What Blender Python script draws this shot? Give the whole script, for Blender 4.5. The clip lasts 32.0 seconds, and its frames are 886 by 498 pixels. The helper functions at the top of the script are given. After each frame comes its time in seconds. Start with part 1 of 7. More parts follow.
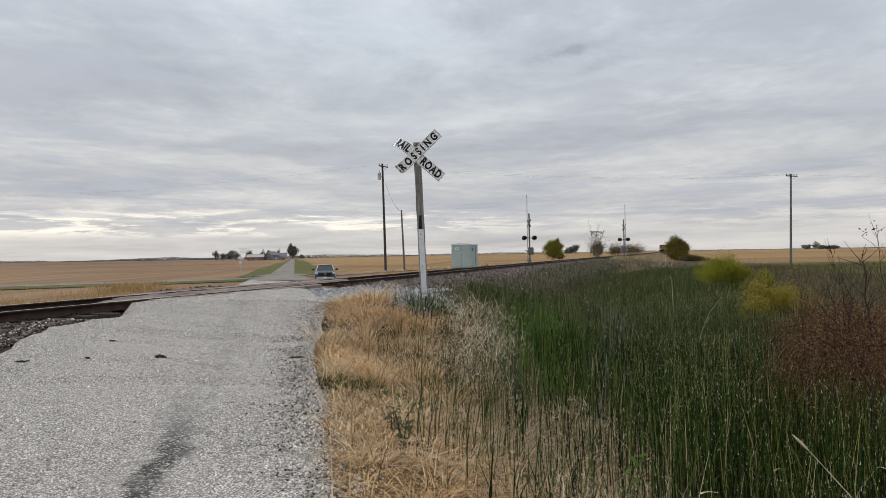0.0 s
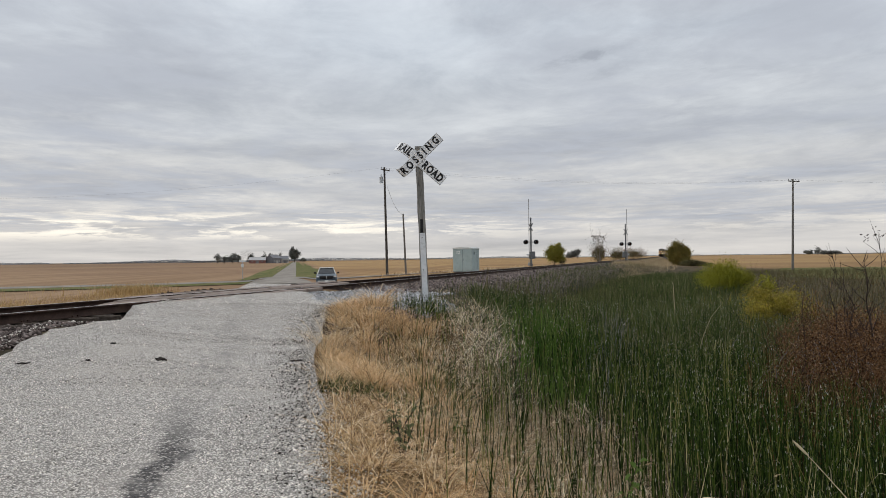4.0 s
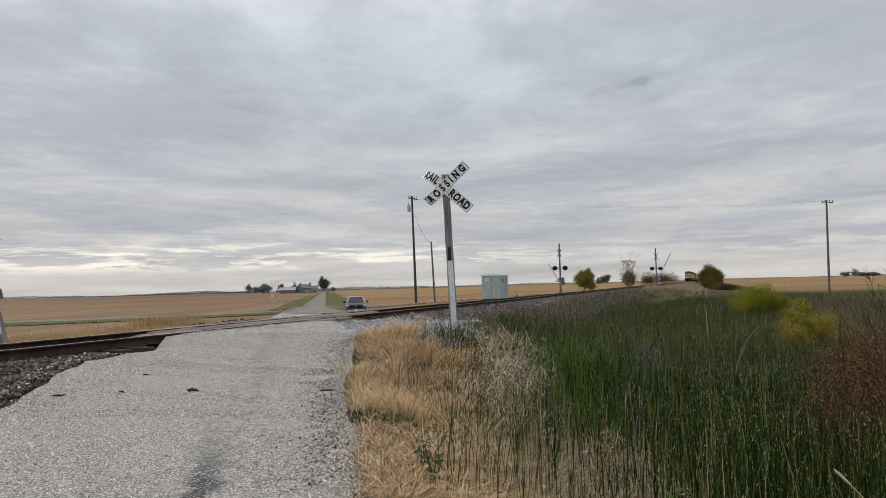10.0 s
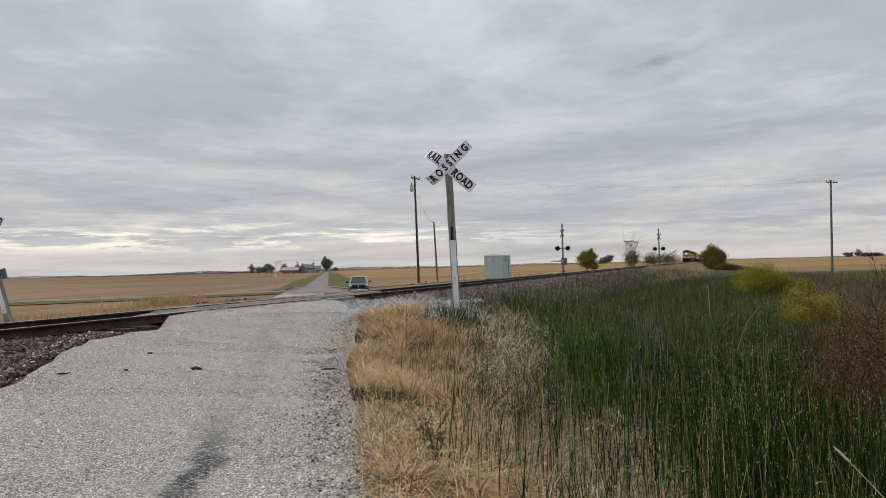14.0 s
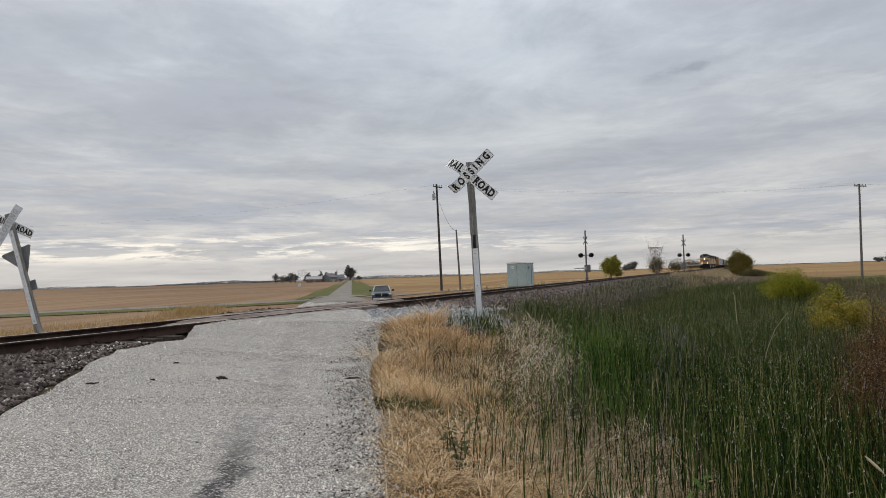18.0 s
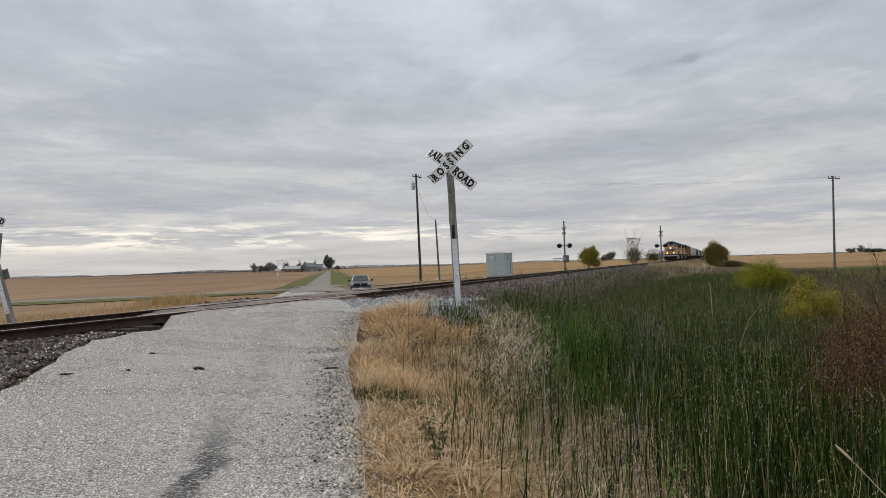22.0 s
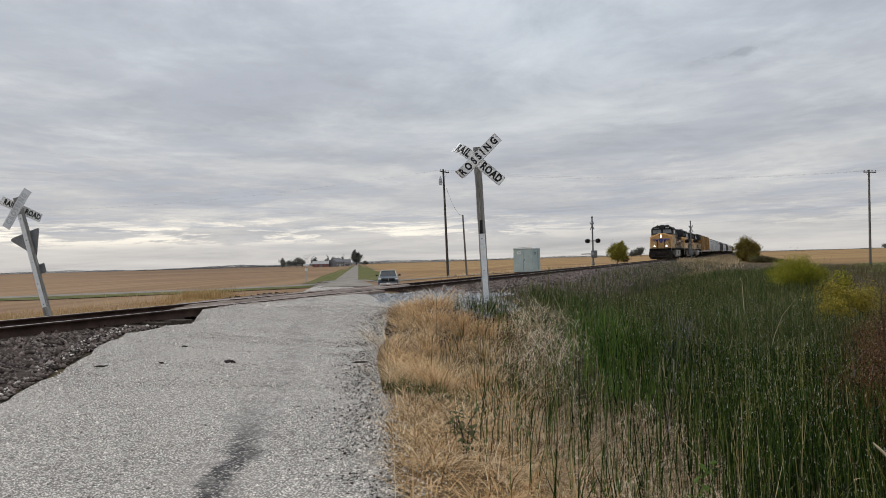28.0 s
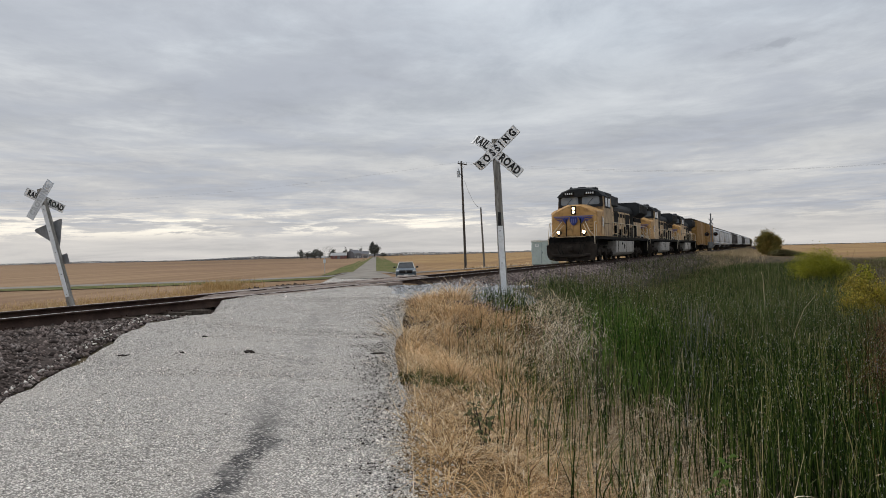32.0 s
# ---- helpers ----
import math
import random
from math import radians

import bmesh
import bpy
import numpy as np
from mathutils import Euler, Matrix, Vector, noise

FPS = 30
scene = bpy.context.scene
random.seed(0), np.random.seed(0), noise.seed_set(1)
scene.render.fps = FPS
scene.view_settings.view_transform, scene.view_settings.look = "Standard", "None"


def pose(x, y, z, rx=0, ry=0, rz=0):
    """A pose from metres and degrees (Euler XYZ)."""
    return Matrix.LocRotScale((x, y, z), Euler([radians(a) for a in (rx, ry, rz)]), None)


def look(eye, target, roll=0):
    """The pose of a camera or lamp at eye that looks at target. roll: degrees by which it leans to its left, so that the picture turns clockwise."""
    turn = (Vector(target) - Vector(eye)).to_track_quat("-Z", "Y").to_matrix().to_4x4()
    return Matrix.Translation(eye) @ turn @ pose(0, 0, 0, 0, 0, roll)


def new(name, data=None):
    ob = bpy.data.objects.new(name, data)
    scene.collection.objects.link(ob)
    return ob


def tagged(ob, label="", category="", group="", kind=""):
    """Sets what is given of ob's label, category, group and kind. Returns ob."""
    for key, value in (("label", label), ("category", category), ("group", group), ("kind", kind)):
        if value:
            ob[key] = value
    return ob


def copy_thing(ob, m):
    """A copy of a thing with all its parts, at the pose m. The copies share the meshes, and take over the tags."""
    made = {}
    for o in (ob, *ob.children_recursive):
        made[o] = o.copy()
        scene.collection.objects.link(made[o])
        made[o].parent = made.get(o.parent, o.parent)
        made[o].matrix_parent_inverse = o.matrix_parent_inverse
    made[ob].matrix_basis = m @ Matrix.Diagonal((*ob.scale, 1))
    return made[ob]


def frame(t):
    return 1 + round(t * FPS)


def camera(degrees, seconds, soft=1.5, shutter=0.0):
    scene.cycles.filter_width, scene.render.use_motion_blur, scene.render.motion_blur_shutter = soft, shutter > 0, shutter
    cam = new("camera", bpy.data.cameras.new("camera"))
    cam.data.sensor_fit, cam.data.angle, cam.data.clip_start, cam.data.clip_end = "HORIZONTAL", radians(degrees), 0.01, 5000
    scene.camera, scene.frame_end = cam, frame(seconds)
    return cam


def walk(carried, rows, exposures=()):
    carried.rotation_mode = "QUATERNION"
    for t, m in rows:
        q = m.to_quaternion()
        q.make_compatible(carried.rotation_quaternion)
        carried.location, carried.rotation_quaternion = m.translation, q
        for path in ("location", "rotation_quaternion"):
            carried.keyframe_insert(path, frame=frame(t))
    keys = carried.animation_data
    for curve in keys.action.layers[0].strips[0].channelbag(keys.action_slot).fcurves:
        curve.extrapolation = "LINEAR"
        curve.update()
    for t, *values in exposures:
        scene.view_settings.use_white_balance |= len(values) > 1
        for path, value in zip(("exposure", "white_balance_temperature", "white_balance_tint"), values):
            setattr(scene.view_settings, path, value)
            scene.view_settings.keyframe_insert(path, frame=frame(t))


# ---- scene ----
# The camera stands on the gravel road and pans; heights are over the road under it.
cam = camera(62.58, 32.0, 0.9)
PATH = [
    (0, -0.018, 0, 1.601, 90.418, 0.980, -0.008), (0.5, -0.015, 0, 1.601, 90.480, 1.039, -0.037),
    (1, -0.008, 0, 1.602, 90.491, 0.995, -0.047), (1.5, -0.007, 0, 1.602, 90.502, 0.950, -0.039),
    (2, -0.010, 0, 1.602, 90.533, 0.860, 0.010), (2.5, -0.014, 0, 1.602, 90.591, 0.821, 0.062),
    (3, -0.017, 0, 1.602, 90.646, 0.735, 0.118), (3.5, -0.013, 0, 1.602, 90.717, 0.717, 0.143),
    (5.5, -0.007, 0, 1.601, 90.675, 0.802, -0.037), (6, -0.005, 0, 1.599, 90.478, 0.829, -0.001),
    (6.5, -0.007, 0, 1.596, 90.423, 0.968, 0.267), (7, -0.009, 0, 1.595, 90.567, 1.089, 0.881),
    (7.5, -0.009, 0, 1.598, 90.894, 1.235, 1.558), (8, -0.004, 0, 1.601, 91.443, 1.429, 2.116),
    (8.5, 0.002, 0, 1.602, 92.037, 1.460, 2.348), (9, 0.005, 0, 1.602, 92.533, 1.472, 2.396),
    (9.5, 0.004, 0, 1.602, 92.814, 1.577, 2.389), (10, 0.001, 0, 1.603, 92.930, 1.553, 2.376),
    (10.5, -0.000, 0, 1.604, 92.923, 1.537, 2.364), (11, 0.000, 0, 1.603, 92.819, 1.588, 2.364),
    (11.5, 0.000, 0, 1.602, 92.617, 1.596, 2.390), (12, 0.002, 0, 1.600, 92.295, 1.643, 2.467),
    (12.5, 0.003, 0, 1.597, 91.975, 1.636, 2.547), (13, 0.004, 0, 1.595, 91.735, 1.610, 2.620),
    (13.5, 0.005, 0, 1.595, 91.546, 1.615, 2.615), (14, 0.005, 0, 1.593, 91.375, 1.510, 2.586),
    (14.5, 0.003, 0, 1.594, 91.179, 1.459, 2.572), (16.5, -0.000, 0, 1.599, 91.804, 1.454, 3.617),
    (17, 0.000, 0, 1.601, 92.103, 1.601, 3.931), (17.5, 0.003, 0, 1.599, 92.196, 1.744, 4.198),
    (18, 0.008, 0, 1.599, 92.061, 1.932, 4.377), (18.5, 0.013, 0, 1.602, 91.800, 1.847, 4.357),
    (19, 0.016, 0, 1.601, 91.527, 1.775, 4.091), (19.5, 0.012, 0, 1.598, 91.233, 1.556, 3.622),
    (20, 0.007, 0, 1.598, 91.063, 1.464, 3.066), (20.5, 0.006, 0, 1.597, 90.990, 1.564, 2.658),
    (21, 0.009, 0, 1.599, 91.048, 1.656, 2.474), (21.5, 0.013, 0, 1.603, 91.138, 1.776, 2.507),
    (22, 0.012, 0, 1.606, 91.216, 1.793, 2.741), (22.5, 0.006, 0, 1.606, 91.222, 1.850, 3.105),
    (23, 0.001, 0, 1.605, 91.157, 1.954, 3.529), (23.5, -0.000, 0, 1.603, 91.003, 2.122, 3.999),
    (24, 0.001, 0, 1.600, 90.838, 2.238, 4.417), (24.5, 0.003, 0, 1.598, 90.713, 2.221, 4.701),
    (25, 0.002, 0, 1.599, 90.666, 2.115, 4.801), (25.5, 0.001, 0, 1.601, 90.727, 1.977, 4.794),
    (27.5, -0.001, 0, 1.601, 91.018, 1.797, 4.828), (28, -0.004, 0, 1.599, 90.908, 1.712, 4.871),
    (28.5, -0.004, 0, 1.598, 90.645, 1.706, 4.878), (29, -0.002, 0, 1.597, 90.390, 1.484, 4.823),
    (29.5, -0.001, 0, 1.594, 90.287, 1.207, 4.793), (30, -0.004, 0, 1.594, 90.358, 0.859, 4.758),
    (30.5, -0.006, 0, 1.598, 90.560, 0.745, 4.870), (31, -0.005, 0, 1.601, 90.623, 0.843, 5.134),
    (31.5, -0.006, 0, 1.599, 90.476, 1.142, 5.610), (32, -0.010, 0, 1.594, 90.334, 1.475, 6.260),
]

walk(cam, [(t, pose(x, y, z, a, b, c)) for t, x, y, z, a, b, c in PATH],
     [(0, 0.07), (7, 0.06), (8, 0.0), (9, -0.03), (18, -0.03), (20, 0.0), (21, 0.02), (22, -0.02), (29, 0.0), (30, 0.08), (31, -0.02), (32, 0.0)])

# ---- sky and light: an overcast afternoon ----
world = bpy.data.worlds.new("overcast_sky")
scene.world = world
world.use_nodes = True


class Nodes:
    """Short hand for wiring nodes: n.add("Type", {input: value or socket})."""

    def __init__(self, tree):
        self.tree = tree
        tree.nodes.clear()

    def add(self, kind, inputs=None):
        node = self.tree.nodes.new(kind)
        for key, value in (inputs or {}).items():
            if isinstance(value, bpy.types.NodeSocket):
                self.tree.links.new(value, node.inputs[key])
            else:
                node.inputs[key].default_value = value
        return node

    def math(self, op, a, b=0.0, c=0.0):
        node = self.add("ShaderNodeMath", {0: a, 1: b, 2: c})
        node.operation = op
        return node.outputs[0]

    def ramp(self, fac, stops):
        node = self.add("ShaderNodeValToRGB", {"Fac": fac})
        el = node.color_ramp.elements
        while len(el) < len(stops):
            el.new(0.5)
        for e, (p, col) in zip(el, stops):
            e.position = p
            e.color = (*col, 1) if len(col) == 3 else col
        return node.outputs["Color"]

    def mix(self, fac, a, b, blend="MIX"):
        node = self.add("ShaderNodeMix")
        node.data_type, node.blend_type = "RGBA", blend
        for key, value in ((0, fac), (6, a), (7, b)):
            if isinstance(value, bpy.types.NodeSocket):
                self.tree.links.new(value, node.inputs[key])
            elif key == 0:
                node.inputs[0].default_value = value
            else:
                node.inputs[key].default_value = (*value, 1)
        return node.outputs[2]

    def noise(self, vector, scale, detail=4.0, rough=0.55, distort=0.0):
        return self.add("ShaderNodeTexNoise", {"Vector": vector, "Scale": scale, "Detail": detail, "Roughness": rough,
                                               "Distortion": distort}).outputs["Fac"]

    def step(self, value, lo, hi):
        node = self.add("ShaderNodeMapRange", {"Value": value, "From Min": lo, "From Max": hi})
        node.interpolation_type = "SMOOTHSTEP"
        return node.outputs[0]

    def place(self, vector, scale=(1, 1, 1), move=(0, 0, 0), turn=(0, 0, 0)):
        return self.add("ShaderNodeMapping", {"Vector": vector, "Scale": scale, "Location": move, "Rotation": turn}).outputs[0]


def make_world():
    n = Nodes(world.node_tree)
    out = n.add("ShaderNodeOutputWorld")
    way = n.add("ShaderNodeTexCoord").outputs["Generated"]
    up = n.add("ShaderNodeSeparateXYZ", {0: way}).outputs["Z"]
    # overcast: brighter towards the zenith, pale and a little warm at the horizon
    grey = n.ramp(n.step(up, -0.05, 1.0), [(0.0, (0.65, 0.63, 0.61)), (0.06, (0.64, 0.645, 0.65)), (0.12, (0.59, 0.62, 0.66)), (0.25, (0.59, 0.64, 0.705)),
                                           (0.45, (0.85, 0.89, 0.95)), (1.0, (1.25, 1.30, 1.36))])
    grey_node = grey.node
    grey_node.color_ramp.interpolation = "EASE"
    # rolling lumps, flatter towards the horizon
    east = n.add("ShaderNodeSeparateXYZ", {0: way}).outputs["X"]
    north = n.add("ShaderNodeSeparateXYZ", {0: way}).outputs["Y"]
    turn = n.math("ARCTAN2", east, north)
    climb = n.math("LOGARITHM", n.math("MAXIMUM", n.math("ADD", up, 0.07), 0.02), 2.718)
    rolled = n.add("ShaderNodeCombineXYZ", {0: turn, 1: n.math("MULTIPLY", climb, 0.95), 2: 0.4}).outputs[0]
    lump = n.noise(rolled, 4.6, 9, 0.62, 0.35)
    grey = n.mix(1.0, grey, n.ramp(lump, [(0.30, (0.76, 0.775, 0.80)), (0.5, (1.0, 1.0, 1.0)), (0.68, (1.15, 1.14, 1.12))]), "MULTIPLY")
    # low cloud banks near the horizon, with ragged bright gaps where the low sun shines through
    low_way = n.add("ShaderNodeCombineXYZ", {0: turn, 1: n.math("MULTIPLY", up, 5.0), 2: 2.1}).outputs[0]
    bank = n.step(n.noise(low_way, 6.0, 8, 0.66, 0.3), 0.43, 0.62)
    low = n.math("MULTIPLY", n.step(up, 0.012, 0.04), n.math("SUBTRACT", 1.0, n.step(up, 0.08, 0.17)))
    grey = n.mix(n.math("MULTIPLY", n.math("MULTIPLY", bank, low), 0.55), grey, (0.44, 0.46, 0.51))
    slit_way = n.add("ShaderNodeCombineXYZ", {0: turn, 1: n.math("MULTIPLY", up, 8.0), 2: 5.7}).outputs[0]
    gaps = n.step(n.noise(slit_way, 7.5, 9, 0.68, 0.25), 0.47, 0.57)
    strip = n.math("MULTIPLY", n.step(up, 0.022, 0.04), n.math("SUBTRACT", 1.0, n.step(up, 0.048, 0.075)))
    strip = n.math("MULTIPLY", n.math("MULTIPLY", gaps, strip), n.math("SUBTRACT", 1.0, n.math("MULTIPLY", n.step(east, -0.15, 0.2), 0.7)))
    grey = n.mix(n.math("MULTIPLY", strip, 0.95), grey, (1.14, 1.07, 0.94))
    sky = n.add("ShaderNodeTexSky")
    sky.sky_type, sky.sun_disc = "NISHITA", False
    sky.sun_elevation, sky.sun_rotation, sky.air_density, sky.dust_density = SUN_UP, SUN_TURN, 1.5, 4.0
    thin = n.mix(1.0, sky.outputs["Color"], (0.09, 0.09, 0.09), "MULTIPLY")
    colour = n.mix(0.06, grey, thin)
    back = n.add("ShaderNodeBackground", {"Color": colour, "Strength": 1.0})
    n.tree.links.new(back.outputs[0], out.inputs["Surface"])


SUN_UP, SUN_TURN = radians(38), radians(-55)
make_world()
sun = new("sun", bpy.data.lights.new("sun", "SUN"))
sun.data.energy, sun.data.angle, sun.data.color = 1.3, radians(50), (1.0, 0.985, 0.955)
sun.matrix_world = look((-40, 28, 45), (0, 0, 0))
scene.view_settings.exposure = 0.0

# ---- materials ----
def surface(name, one, two, scale=3.0, three=None, scale2=20.0, amount=0.5, rough=0.8, metal=0.0, bump=0.0, bump_scale=60.0, spread=0.0,
            stretch=(1, 1, 1), object_spread=0.0, gloss=0.2):
    """Two colours mixed by a broad noise, a third in finer blotches, fine relief; spread: difference from piece to piece."""
    m = bpy.data.materials.new(name)
    m.use_nodes = True
    n = Nodes(m.node_tree)
    where = n.place(n.add("ShaderNodeTexCoord").outputs["Object"], stretch)
    colour = n.mix(n.step(n.noise(where, scale), 0.35, 0.65), one, two)
    if three:
        colour = n.mix(n.math("MULTIPLY", n.step(n.noise(where, scale2, 6, 0.65), 0.48, 0.66), amount), colour, three)
    if spread or object_spread:
        chance = (n.add("ShaderNodeNewGeometry").outputs["Random Per Island"] if spread else n.add("ShaderNodeObjectInfo").outputs["Random"])
        wide = spread or object_spread
        colour = n.mix(1.0, colour, n.ramp(chance, [(0.0, (1 - wide,) * 3), (1.0, (1 + wide,) * 3)]), "MULTIPLY")
    shade = n.add("ShaderNodeBsdfPrincipled", {"Base Color": colour, "Roughness": rough, "Metallic": metal, "Specular IOR Level": gloss})
    if bump:
        relief = n.add("ShaderNodeBump", {"Height": n.noise(where, bump_scale, 5, 0.7), "Strength": bump, "Distance": 0.02})
        n.tree.links.new(relief.outputs[0], shade.inputs["Normal"])
    n.tree.links.new(shade.outputs[0], n.add("ShaderNodeOutputMaterial").inputs[0])
    return m


def blades(name, stops, low, high, rough=0.6, glow_through=0.25):
    """Stalks and leaves: colour by the piece, paler or darker towards the tip by its height in the clump, light shining through."""
    m = bpy.data.materials.new(name)
    m.use_nodes = True
    n = Nodes(m.node_tree)
    chance = n.add("ShaderNodeNewGeometry").outputs["Random Per Island"]
    colour = n.ramp(chance, stops)
    where = n.add("ShaderNodeTexCoord").outputs["Object"]
    colour = n.mix(n.step(n.noise(where, 0.35, 3), 0.4, 0.62), colour, n.mix(1.0, colour, low, "MULTIPLY"))
    colour = n.mix(n.math("MULTIPLY", n.step(n.noise(where, 14.0, 3), 0.5, 0.7), 0.5), colour, n.mix(1.0, colour, high, "MULTIPLY"))
    shade = n.add("ShaderNodeBsdfPrincipled", {"Base Color": colour, "Roughness": rough, "Specular IOR Level": 0.15})
    through_light = n.add("ShaderNodeBsdfTranslucent", {"Color": colour})
    both = n.add("ShaderNodeMixShader", {0: glow_through, 1: shade.outputs[0], 2: through_light.outputs[0]})
    n.tree.links.new(both.outputs[0], n.add("ShaderNodeOutputMaterial").inputs[0])
    return m


def glow(name, colour, strength):
    m = bpy.data.materials.new(name)
    m.use_nodes = True
    n = Nodes(m.node_tree)
    n.tree.links.new(n.add("ShaderNodeEmission", {"Color": (*colour, 1), "Strength": strength}).outputs[0], n.add("ShaderNodeOutputMaterial").inputs[0])
    return m


def make_gravel():
    """Crushed pale limestone: grains of 1 to 3 cm, finer dust, darker wheel marks and one wet worn patch."""
    m = bpy.data.materials.new("road_gravel")
    m.use_nodes = True
    n = Nodes(m.node_tree)
    where = n.add("ShaderNodeTexCoord").outputs["Object"]
    cell = n.add("ShaderNodeTexVoronoi", {"Vector": where, "Scale": 58.0})
    fine = n.add("ShaderNodeTexVoronoi", {"Vector": where, "Scale": 130.0})
    grain = n.add("ShaderNodeSeparateColor", {0: cell.outputs["Color"]}).outputs[0]
    grain2 = n.add("ShaderNodeSeparateColor", {0: fine.outputs["Color"]}).outputs[0]
    colour = n.ramp(grain, [(0.0, (0.08, 0.072, 0.066)), (0.16, (0.46, 0.425, 0.38)), (0.5, (0.73, 0.68, 0.615)), (1.0, (0.95, 0.90, 0.83))])
    colour = n.mix(0.4, colour, n.ramp(grain2, [(0.0, (0.12, 0.105, 0.095)), (0.25, (0.52, 0.48, 0.435)), (1.0, (0.80, 0.75, 0.69))]))
    # gaps between the grains
    gap = n.step(cell.outputs["Distance"], 0.33, 0.58)
    colour = n.mix(n.math("MULTIPLY", gap, 0.8), colour, (0.10, 0.09, 0.08))
    # broad dust and damp
    colour = n.mix(n.math("MULTIPLY", n.step(n.noise(where, 0.7, 5), 0.42, 0.7), 0.35), colour, (0.46, 0.415, 0.365))
    # wheel track, worn through to dark wet chippings
    along = n.place(where, (1, 1, 1), (0, 0, 0), (0, 0, radians(-11.5)))
    x = n.add("ShaderNodeSeparateXYZ", {0: along}).outputs["X"]
    y = n.add("ShaderNodeSeparateXYZ", {0: along}).outputs["Y"]
    wave = n.math("MULTIPLY", n.math("SUBTRACT", n.noise(where, 1.6, 5), 0.5), 0.5)
    side = n.math("ABSOLUTE", n.math("ADD", n.math("ADD", n.math("ADD", x, -WORN[0]), wave), n.math("MULTIPLY", n.math("SUBTRACT", n.noise(where, 14.0, 4, 0.7), 0.5), 0.24)))
    strip = n.math("SUBTRACT", 1.0, n.step(side, 0.07, 0.17))
    reach = n.math("MULTIPLY", n.step(y, WORN[1], WORN[1] + 0.7), n.math("SUBTRACT", 1.0, n.step(y, WORN[2] - 2.2, WORN[2])))
    worn = n.math("MULTIPLY", n.math("MULTIPLY", strip, reach), n.step(n.noise(where, 9.0, 5, 0.7), 0.30, 0.48))
    colour = n.mix(n.math("MULTIPLY", n.math("MULTIPLY", worn, n.math("SUBTRACT", 1.0, n.math("MULTIPLY", n.step(grain, 0.68, 0.76), 0.6))), 0.95), colour, n.mix(1.0, colour, (0.10, 0.104, 0.116), "MULTIPLY"))
    faint = n.math("MULTIPLY", n.math("SUBTRACT", 1.0, n.step(side, 0.1, 0.4)), n.step(n.noise(where, 5.0, 6, 0.7), 0.45, 0.62))
    colour = n.mix(n.math("MULTIPLY", faint, 0.55), colour, (0.17, 0.16, 0.15))
    height = n.math("ADD", n.math("MULTIPLY", cell.outputs["Distance"], -1.0), n.math("MULTIPLY", fine.outputs["Distance"], -0.5))
    relief = n.add("ShaderNodeBump", {"Height": height, "Strength": 0.7, "Distance": 0.012})
    shade = n.add("ShaderNodeBsdfPrincipled", {"Base Color": colour, "Roughness": 0.9, "Normal": relief.outputs[0], "Specular IOR Level": 0.3})
    n.tree.links.new(shade.outputs[0], n.add("ShaderNodeOutputMaterial").inputs[0])
    return m


